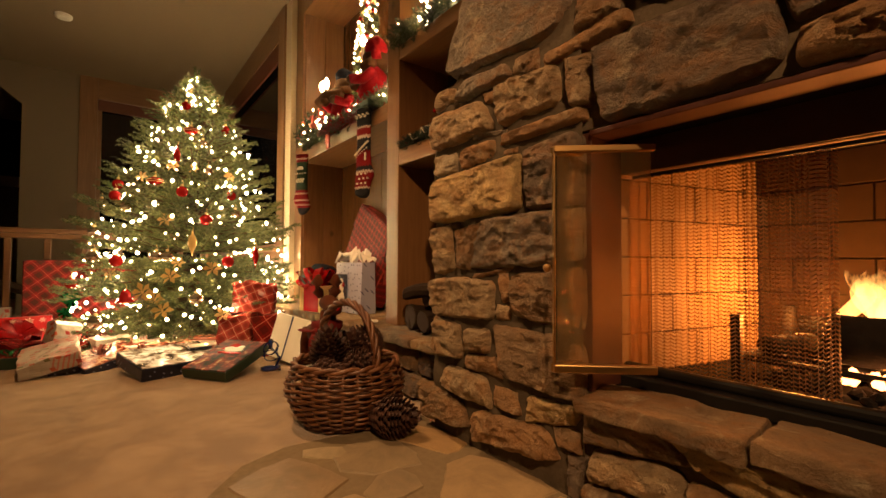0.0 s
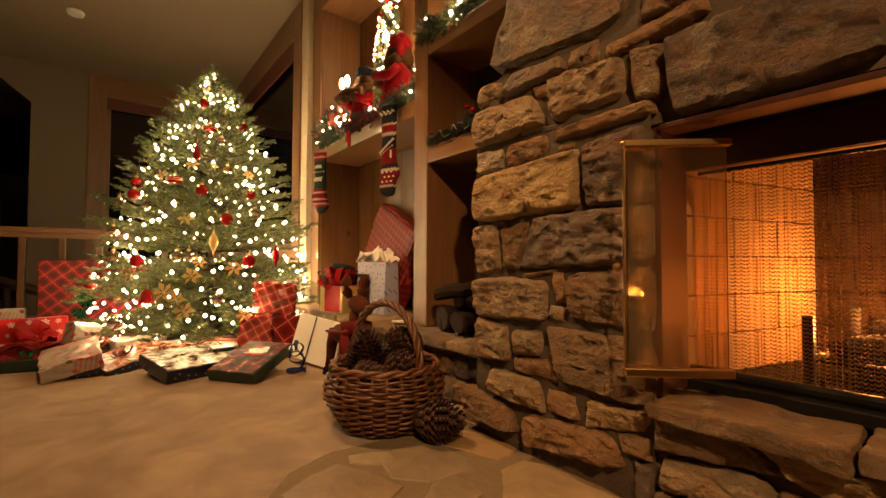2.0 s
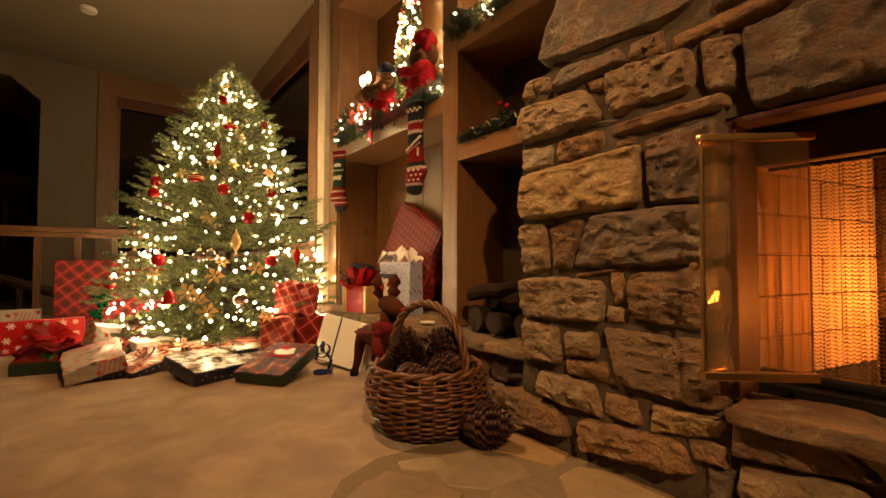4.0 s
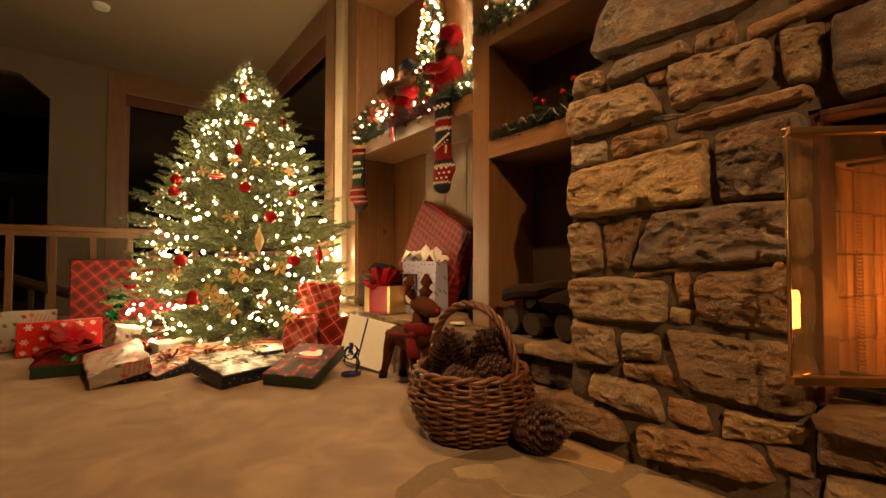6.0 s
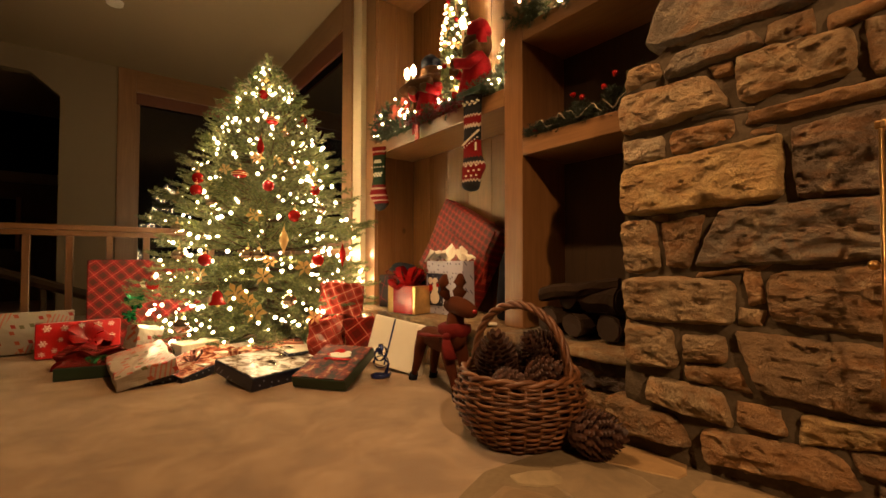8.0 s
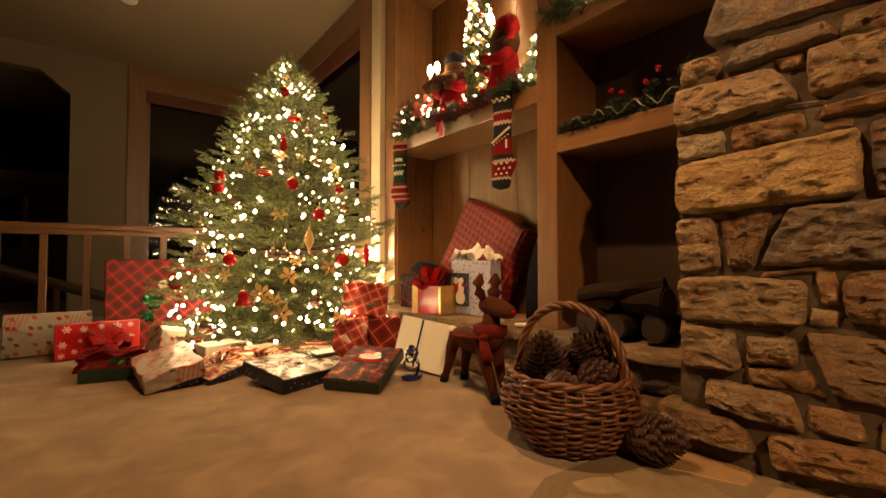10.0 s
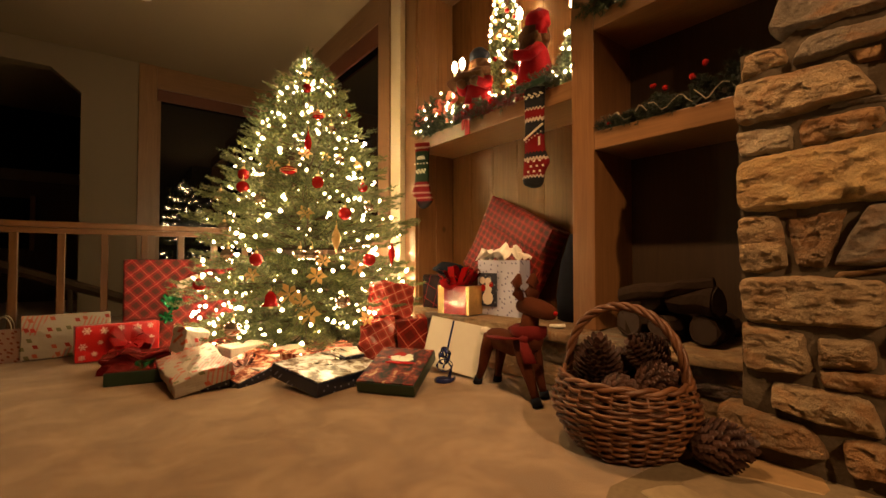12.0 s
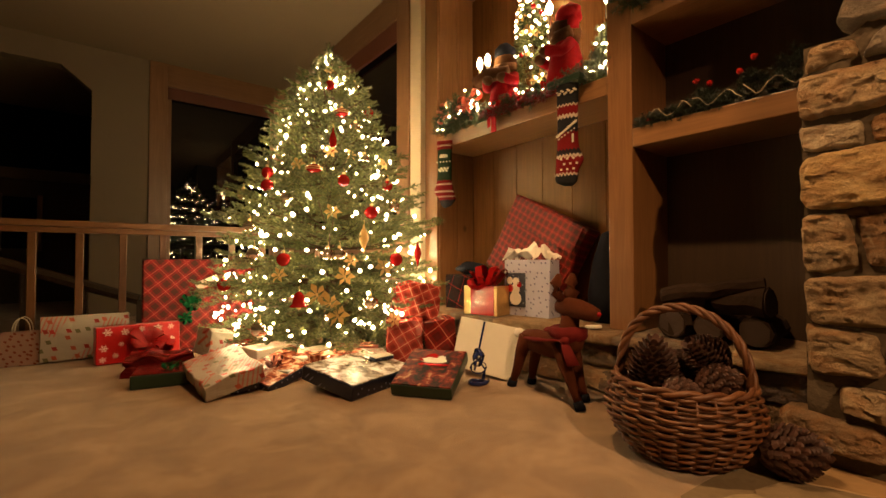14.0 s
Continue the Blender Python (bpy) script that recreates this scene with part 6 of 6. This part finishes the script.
firewood((1.30, 1.94, 0.375), (1.66, 1.90, 0.37), 0.065, "split firewood log with near-black cut end", 1)
firewood((1.27, 1.78, 0.37), (1.64, 1.80, 0.365), 0.060, "dark split firewood log", 2)
firewood((1.30, 1.62, 0.37), (1.66, 1.64, 0.365), 0.060, "dark split firewood log", 3)
firewood((1.36, 1.58, 0.495), (1.38, 1.76, 0.49), 0.062, "short stub of split firewood with a near-black end", 4)
firewood((1.30, 1.98, 0.50), (1.38, 1.60, 0.555), 0.038, "flat split of firewood across the stack", 5)
firewood((1.36, 1.86, 0.48), (1.68, 1.84, 0.475), 0.055, "dark split firewood log", 6)

# ---- reindeer figure ----
deer = bmesh.new()
dm = pose(0.975, 2.36, 0.0, 0, 0, -96) @ Matrix.Diagonal((1.1, 1, 1, 1))


def limb(pts, rad, flat=1.0):
    tube([dm @ Vector(p) for p in pts], rad, 12, deer, flat=flat)


limb([(-0.20, 0, 0.25), (-0.17, 0, 0.25), (-0.10, 0, 0.252), (0.0, 0, 0.245), (0.08, 0, 0.265), (0.13, 0, 0.29), (0.15, 0, 0.30)], lambda u: 0.012 + 0.050 * math.sin(math.pi * min(0.97, u + 0.03)) ** 0.45)
limb([(0.06, 0, 0.25), (0.09, 0, 0.33), (0.10, 0, 0.40), (0.10, 0, 0.45)], lambda u: 0.052 - 0.014 * u)
limb([(0.035, 0, 0.44), (0.06, 0, 0.443), (0.10, 0, 0.445), (0.15, 0, 0.438), (0.20, 0, 0.428), (0.235, 0, 0.425), (0.245, 0, 0.425)], lambda u: 0.010 + 0.037 * math.sin(math.pi * min(0.95, 0.18 + 0.79 * u)) ** 0.9)
for x, y, s in ((-0.14, 0.05, -0.06), (-0.14, -0.05, -0.08), (0.07, 0.05, 0.06), (0.07, -0.05, 0.13)):
    limb([(x, y * 0.7, 0.27), (x + s * 0.25, y, 0.19), (x + s * 0.6, y, 0.10), (x + s, y * 1.2, 0.004)], lambda u: 0.040 - 0.024 * u)
hoof_start = len(deer.faces)
for x, y, s in ((-0.14, 0.05, -0.06), (-0.14, -0.05, -0.08), (0.07, 0.05, 0.06), (0.07, -0.05, 0.13)):
    limb([(x + s * 0.86, y * 1.17, 0.036), (x + s, y * 1.2, 0.001)], 0.024)
hoof_end = len(deer.faces)
for y in (0.04, -0.04):
    limb([(0.075, y * 0.8, 0.475), (0.065, y * 1.2, 0.51), (0.062, y * 1.3, 0.555), (0.075, y * 1.15, 0.600)], lambda u: 0.012 + 0.030 * math.sin(math.pi * min(1, u * 0.9 + 0.1)), 0.7)
deer.faces.ensure_lookup_table()
for k in range(hoof_start, hoof_end):
    deer.faces[k].material_index = 1
figure = part("reindeer_figure", deer, DEERWOOD, smooth=True)
figure.data.materials.append(DARKCLOTH)
tagged(figure, "russet felt reindeer figure with dark hooves, standing on the carpet", "figurine")
tagged(part("pompom", rough_up(ball(0.027, dm @ pose(-0.225, 0, 0.275), 2), 0.006, 60), TISSUE, smooth=True), "white fluffy pompom tail on the reindeer figure", "pompom")
tagged(part("red_nose", ball(0.011, dm @ pose(0.246, 0, 0.427), 2), RED, smooth=True), "round red nose of the reindeer figure", "nose")
scarf = thing("scarf", "dull red cloth scarf tied round the reindeer figure", "scarf", dm)
part("loop", rough_up(lathe([(0.066, 0.285), (0.086, 0.31), (0.080, 0.345), (0.060, 0.35)], 20, m=pose(0.085, 0, 0.0)), 0.014, 16), SCARF, scarf, smooth=True)
part("knot", rough_up(ball(0.022, pose(0.13, -0.075, 0.30), 2), 0.01, 30), SCARF, scarf, smooth=True)
for k, way in enumerate((((0.13, -0.08, 0.30), (0.155, -0.095, 0.26), (0.19, -0.095, 0.20)), ((0.12, -0.08, 0.30), (0.03, -0.095, 0.285), (-0.08, -0.08, 0.275)), ((0.08, 0.07, 0.31), (-0.02, 0.085, 0.30), (-0.10, 0.06, 0.30)))):
    part("tail", rough_up(tube(way, lambda u: 0.012 + 0.026 * u, 8, flat=0.35), 0.014, 25, k), SCARF, scarf, smooth=True)


# ---- stockings ----
def stocking(label, m, mat, yarn, length=0.56, w=0.07, kind="fair", foot=0.02):
    """A knitted sock hung flat: leg, heel and bent foot, with knitted figures standing proud. The origin is at its top."""
    bmx, n_, rings = bmesh.new(), 18, []
    leg = length * 0.66
    spine = [(0.0, -leg * k / 13) for k in range(14)]
    for k in range(1, 13):
        t = k / 12
        spine.append((foot * t ** 1.5, -leg - (length - leg) * (1 - (1 - t) ** 1.25)))
    count = len(spine)
    for k, (y, z) in enumerate(spine):
        a, b = spine[max(k - 1, 0)], spine[min(k + 1, count - 1)]
        d = Vector((0, b[0] - a[0], b[1] - a[1])).normalized()
        side = Vector((0, -d.z, d.y))
        u = k / (count - 1)
        half = w * (1.0 - 0.10 * math.sin(math.pi * min(1, u * 1.6)) + 0.22 * math.exp(-((u - 0.62) / 0.08) ** 2))
        toe = 1.0 if u < 0.86 else math.sqrt(max(0.02, 1 - ((u - 0.86) / 0.142) ** 2))
        push = side * (-0.22 if foot > 0 else 0.22) * w * math.exp(-((u - 0.62) / 0.08) ** 2)
        rings.append([bmx.verts.new(Vector((0.022 * toe * math.cos(2 * math.pi * i / n_), y, z)) + push + side * half * toe * math.sin(2 * math.pi * i / n_)) for i in range(n_)])
    for a_, b_ in zip(rings, rings[1:]):
        for i in range(n_):
            bmx.faces.new((a_[i], a_[(i + 1) % n_], b_[(i + 1) % n_], b_[i]))
    bmx.faces.new(rings[0][::-1])
    bmx.faces.new(rings[-1])
    o = thing("stocking", label, "stocking", m, "stockings on the shelf")
    part("sock", rough_up(bmx, 0.004, 9, length * 10), mat, o, smooth=True)

    def stitches(places, size, z_size):
        bmp = bmesh.new()
        for y, z in places:
            box(-0.0275, -0.0215 + 0.004 * (abs(y) > w * 0.6), y - size, y + size, z - z_size, z + z_size, bm=bmp)
        return tagged(part("knit_pattern", bmp, yarn, o), "cream knitted figures", kind="stuff")

    n2 = 12
    ys = [-w * 0.82 + 1.64 * w * k / n2 for k in range(n2 + 1)]
    if kind == "fair":
        stitches([(y, -0.050 * length / 0.56 + 0.010 * (1 if k % 4 < 2 else -1) * (1 if k % 2 else 0.4)) for k, y in enumerate(ys)], 0.0055, 0.0035)
        stitches([(y, -0.225 - 0.075 * k / n2) for k, y in enumerate(ys)], 0.0058, 0.0050)
        stitches([(y, -0.260 - 0.060 * k / n2) for k, y in enumerate(ys) if k % 2], 0.0030, 0.0030)
        stitches([(-w * 0.55, -0.30 - 0.012 * k) for k in range(4)], 0.0050, 0.0060)
        stitches([(y - 0.012, -0.430 - 0.030 * r) for r in range(3) for k, y in enumerate(ys) if k % 4 == (1 if r % 2 else 3)], 0.0055, 0.0050)
    else:
        stitches([(y, -0.115 - 0.010 * (k % 2)) for k, y in enumerate(ys) if 2 < k < 10], 0.0065, 0.0080)
        stitches([(y, -0.235 + 0.010 * (k % 3)) for k, y in enumerate(ys) if 1 < k < 11], 0.0065, 0.0080)
        stitches([(y, -0.165) for k, y in enumerate(ys) if k % 3 == 0], 0.0040, 0.0050)
    return o


stocking("dark red fair-isle knitted stocking hanging from the shelf", pose(1.295, 2.50, 1.665, 0, 0, 20), KNIT1, CREAM, 0.58, 0.064)
stocking("green and red patterned knitted stocking hanging from the shelf", pose(1.285, 3.62, 1.58, 0, 0, 30), KNIT2, CREAM, 0.50, 0.064, "deer", -0.05)


# ---- garlands and figures on the shelves ----
def garland(label, pts, fat, count, seed, material=GARLAND, length=0.035):
    """Sprigs of needles round a drooping line."""
    rg = np.random.default_rng(seed)
    pts = [np.array(p, float) for p in pts]
    st = []
    for _ in range(count):
        i = rg.integers(0, len(pts) - 1)
        u = rg.random()
        p = pts[i] * (1 - u) + pts[i + 1] * u
        d = rg.normal(size=3)
        d[2] = d[2] * 0.8
        d /= np.linalg.norm(d)
        st.append((p + d * fat * 0.25, d, fat * rg.uniform(0.5, 1.0)))
    Vg, Fg = needles(rg, st, 700, length, 0.9, 0.0018)
    o = from_arrays("garland", Vg, Fg, material)
    return tagged(o, label, "garland", kind="stuff")


def bulbs_on(name, label, places):
    o = thing(name, label, "string lights", Matrix.Translation(places[0]))
    for p in places:
        shared("bulb", bulb_mesh, o, Matrix.Translation(Vector(p) - Vector(places[0])))
    return o


rm = random.Random(8)
line = [(1.36, 3.74, 1.73), (1.31, 3.60, 1.70), (1.33, 3.40, 1.71), (1.36, 3.20, 1.70), (1.34, 3.0, 1.69), (1.35, 2.7, 1.68), (1.33, 2.45, 1.70), (1.37, 2.30, 1.72)]
garland("green fir garland with lights along the shelf edge", line, 0.075, 520, 3)
garland("heaped green garland at the end of the shelf", [(1.37, 3.75, 1.74), (1.34, 3.62, 1.80), (1.36, 3.48, 1.84), (1.38, 3.36, 1.78)], 0.095, 330, 33)
bulbs_on("string_lights", "warm mini bulbs in the shelf garland", [(1.33 + rm.uniform(-0.06, 0.05), rm.uniform(3.25, 3.74), 1.76 + rm.uniform(-0.10, 0.14)) for _ in range(28)] + [(1.36 + rm.uniform(-0.03, 0.06), rm.uniform(2.30, 3.2), 1.72 + rm.uniform(-0.02, 0.05)) for _ in range(14)])
for k in range(13):
    at = Vector((1.315 + rm.uniform(-0.02, 0.03), 3.74 - 0.036 * k + rm.uniform(-0.02, 0.02), 1.80 + 0.05 * math.sin(k * 1.7)))
    lean, big = Matrix.Rotation(rm.uniform(0, 6.28), 3, "X") @ Matrix.Rotation(rm.uniform(-0.7, 0.7), 3, "Z"), rm.uniform(0.040, 0.066)
    bm, prev = bmesh.new(), None
    for j in range(15):
        t = 2 * math.pi * j / 14
        p = Vector((0.25 * big * math.sin(2 * t), big * math.cos(t), big * 0.62 * math.sin(t)))
        cur = [bm.verts.new(at + lean @ (p + Vector((w_, 0, 0)))) for w_ in (-0.016, 0.016)]
        if prev:
            bm.faces.new((prev[0], prev[1], cur[1], cur[0]))
        prev = cur
    bmesh.ops.solidify(bm, geom=bm.faces[:], thickness=0.001)
    tagged(part("ribbon_loop", rough_up(bm, 0.006, 30, k), RIBBON, smooth=True), "sheer red wired ribbon looped in the garland", "ribbon", "ribbon in the garland")
garland("dark red tinsel garland along the shelf edge", [(1.31, 3.22, 1.685), (1.30, 3.05, 1.66), (1.31, 2.85, 1.67), (1.30, 2.66, 1.66), (1.31, 2.52, 1.68)], 0.045, 260, 44, TINSEL, 0.020)
hang = thing("ribbon_tail", "red ribbon tail hanging from the shelf", "ribbon", pose(1.30, 3.10, 1.70))
part("tail", rough_up(box(-0.004, 0.004, -0.022, 0.022, -0.17, 0.02, 0.001), 0.012, 14), RED, hang)
part("tail", rough_up(box(0.0, 0.008, 0.03, 0.06, -0.12, 0.02, 0.001), 0.012, 14), RED, hang)
for k in range(8):
    tagged(part("berry_cluster", rough_up(ball(0.024, pose(1.30 + rm.uniform(-0.01, 0.06), rm.uniform(2.65, 3.15), 1.70 + rm.uniform(-0.02, 0.04)), 2), 0.008, 40), RED, smooth=True), "dark red berry cluster in the garland", "berries", "berries in the garland")

# small lit tree between the figures
mini = thing("tabletop_tree", "small lit tabletop Christmas tree dressed in red and gold", "christmas tree", pose(1.60, 3.02, 1.652))
part("trunk", tube([(0, 0, 0), (0, 0, 1.1)], 0.012, 8), BARK, mini)
rg2 = np.random.default_rng(5)
st2 = []
for _ in range(620):
    u = rg2.random() ** 0.8
    a = rg2.random() * 2 * np.pi
    r = 0.17 * (1 - 0.75 * u)
    st2.append((np.array([math.cos(a) * r * 0.4, math.sin(a) * r * 0.4, 0.08 + 1.05 * u]), np.array([math.cos(a), math.sin(a), 0.25]), r * 0.7))
V2, F2 = needles(rg2, st2, 500, 0.032, 0.9, 0.002)
tagged(from_arrays("crown", V2, F2, NEEDLE, mini), kind="stuff")
places = []
for k in range(90):
    u = rm.random()
    a = rm.uniform(math.pi * 0.45, math.pi * 1.65)
    r = 0.16 * (1 - 0.72 * u) + 0.02
    places.append((1.60 + r * math.cos(a), 3.02 + r * math.sin(a), 1.74 + 1.02 * u))
bulbs_on("string_lights", "warm mini bulbs on the tabletop tree", places)
for k in range(34):
    u = rm.random()
    a = rm.uniform(math.pi * 0.5, math.pi * 1.6)
    r = 0.17 * (1 - 0.72 * u) + 0.01
    p = Vector((1.60 + r * math.cos(a), 3.02 + r * math.sin(a), 1.72 + 1.0 * u))
    if k % 3:
        tagged(part("bauble", ball(0.018, Matrix.Translation(p), 2), REDGLASS if k % 2 else GOLD, smooth=True), "tiny red or gold bauble on the tabletop tree", "ornament", "baubles on the tabletop tree")
    else:
        fl = flower(p, 0.05, "gold poinsettia clip on the tabletop tree", math.degrees(a) + 90)
        tagged(fl, group="baubles on the tabletop tree")


# the two carol-singer dolls, each one plain shape
def doll(label, m, s=1.0, hat=FUR, hood=1.0, tilt=0.0):
    """Felt coat, fur hood and hat in one mesh."""
    bmx = lathe([(0.098, 0.0), (0.100, 0.04), (0.082, 0.15), (0.064, 0.24), (0.032, 0.285)], 22)
    for sd in (-1, 1):
        tube([(0.0, 0.062 * sd, 0.235), (-0.05, 0.092 * sd, 0.18), (-0.110, 0.050 * sd, 0.195)], 0.028, 9, bmx)
    n0 = len(bmx.faces)
    ball(0.062 * hood, pose(0.005, tilt, 0.325) @ Matrix.Diagonal((1, 1.12, 1, 1)), 3, bmx)
    tube([(0.0, -0.075, 0.285), (-0.05, -0.03, 0.275), (-0.05, 0.03, 0.275), (0.0, 0.075, 0.285), (0.05, 0.0, 0.29)], 0.028, 9, bmx)
    for sd in (-1, 1):
        ball(0.030, pose(-0.112, 0.046 * sd, 0.196), 2, bmx)
    n1 = len(bmx.faces)
    lathe([(0.052, 0.352), (0.064, 0.372), (0.062, 0.400), (0.040, 0.428), (0.005, 0.438)], 16, bmx, pose(0.01, -tilt * 0.4, 0))
    bmx.faces.ensure_lookup_table()
    for k, f in enumerate(bmx.faces):
        f.material_index = 0 if k < n0 else 1 if k < n1 else 2
    rough_up(bmx, 0.007, 24, s)
    rough_up(bmx, 0.003, 70, s)
    bmesh.ops.transform(bmx, matrix=m @ Matrix.Scale(s, 4), verts=bmx.verts[:])
    o = part("doll", bmx, REDFELT, smooth=True)
    o.data.materials.append(FUR)
    o.data.materials.append(hat)
    return tagged(o, label, "doll", "carol-singer dolls")


D1, D2 = pose(1.43, 3.12, 1.655, 0, 0, 15), pose(1.42, 2.60, 1.655, 0, 0, -35)
doll("carol-singer doll in a red felt coat and dark hat, holding candles", D1, 1.20, DARKCLOTH)
doll("tall carol-singer doll in a red felt coat and red hat", D2, 1.24, REDFELT, 1.28, 0.030)
tagged(part("red_hood", rough_up(tube([D2 @ Vector((0.02, -0.02, 0.525)), D2 @ Vector((0.03, -0.075, 0.49)), D2 @ Vector((0.02, -0.085, 0.42)), D2 @ Vector((0.02, -0.070, 0.38))], 0.034, 10), 0.01, 20), REDFELT, smooth=True), "red felt hood hanging beside the tall doll", "hood")
for i, p in enumerate(((1.30, 3.235, 2.035), (1.31, 3.165, 2.04), (1.37, 2.68, 2.20), (1.45, 2.34, 2.14))):
    c = thing("candle_light", "glowing electric candle held by the carol singers", "candle", Matrix.Translation(p), "electric candles")
    part("flame_bulb", lathe([(0.008, -0.03), (0.020, 0.0), (0.018, 0.03), (0.002, 0.055)], 12), CANDLE, c, smooth=True)
    part("candle_stick", lathe([(0.009, -0.11), (0.010, -0.03)], 10), CREAM, c)
tagged(part("fur_muff", rough_up(tube([(1.30, 3.27, 1.92), (1.32, 3.17, 1.955), (1.36, 3.03, 1.93)], 0.045, 12), 0.014, 30), FUR, smooth=True), "brown fur muff of the carol-singer doll", "muff")
tagged(part("songbook", rough_up(box(1.27, 1.34, 2.40, 2.62, 1.66, 1.70, 0.006), 0.012, 10), DARKGREEN), "dark green songbook on the shelf edge", "book")
garland("green garland with lights beside the doll", [(1.45, 2.42, 1.72), (1.48, 2.38, 1.85), (1.47, 2.34, 1.98)], 0.08, 130, 9)
bulbs_on("string_lights", "warm mini bulbs beside the doll", [(1.44 + rm.uniform(-0.04, 0.05), 2.36 + rm.uniform(-0.06, 0.06), rm.uniform(1.70, 2.02)) for _ in range(14)])

# garland on the top shelf of the other bay
garland("green garland with lights along the high shelf", [(1.36, 2.20, 2.02), (1.33, 2.05, 1.99), (1.36, 1.85, 2.0), (1.36, 1.6, 2.0)], 0.085, 220, 12)
bulbs_on("string_lights", "warm mini bulbs in the high garland", [(1.32 + rm.uniform(-0.03, 0.05), rm.uniform(1.55, 2.18), 2.02 + rm.uniform(-0.04, 0.08)) for _ in range(16)])
c = thing("candle_light", "glowing electric candle on the high shelf", "candle", pose(1.40, 1.93, 2.03), "electric candles")
part("flame_bulb", lathe([(0.008, -0.03), (0.020, 0.0), (0.018, 0.03), (0.002, 0.055)], 12), CANDLE, c, smooth=True)
part("candle_stick", lathe([(0.012, -0.07), (0.012, -0.03)], 10), CREAM, c)

# unlit garland with ribbon and berries on the middle shelf
garland("dark unlit garland along the middle shelf", [(1.36, 2.10, 1.35), (1.35, 1.9, 1.36), (1.36, 1.7, 1.36), (1.36, 1.40, 1.37)], 0.042, 320, 15, HOLLY)
for k in range(3):
    pts = [(1.33 + 0.012 * math.sin(t * 1.3), 2.05 - 0.2 * k - 0.022 * t, 1.375 + 0.028 * math.sin(t * 1.1 + k)) for t in range(10)]
    tagged(part("ribbon_loop", tube(pts, 0.0045, 5, flat=0.5), CORD, smooth=True), "tarnished pale cord wound through the dark garland", "cord", "cords in the garland")
for p in ((1.40, 1.86, 1.50), (1.39, 1.80, 1.47), (1.40, 1.63, 1.53), (1.39, 1.68, 1.48), (1.35, 2.06, 1.36)):
    tagged(part("berry_cluster", rough_up(ball(0.015, Matrix.Translation(p), 2), 0.007, 40), REDGLASS, smooth=True), "red berry cluster on the dark garland", "berries", "berries in the garland")
for k, (y, z, up) in enumerate(((1.84, 1.36, 0.07), (1.66, 1.36, 0.09), (1.50, 1.37, 0.12))):
    garland("dark holly clump rising from the unlit garland", [(1.40, y + 0.05, z), (1.41, y, z + up), (1.40, y - 0.06, z + up * 0.6)], 0.045, 60, 60 + k, HOLLY, 0.036)
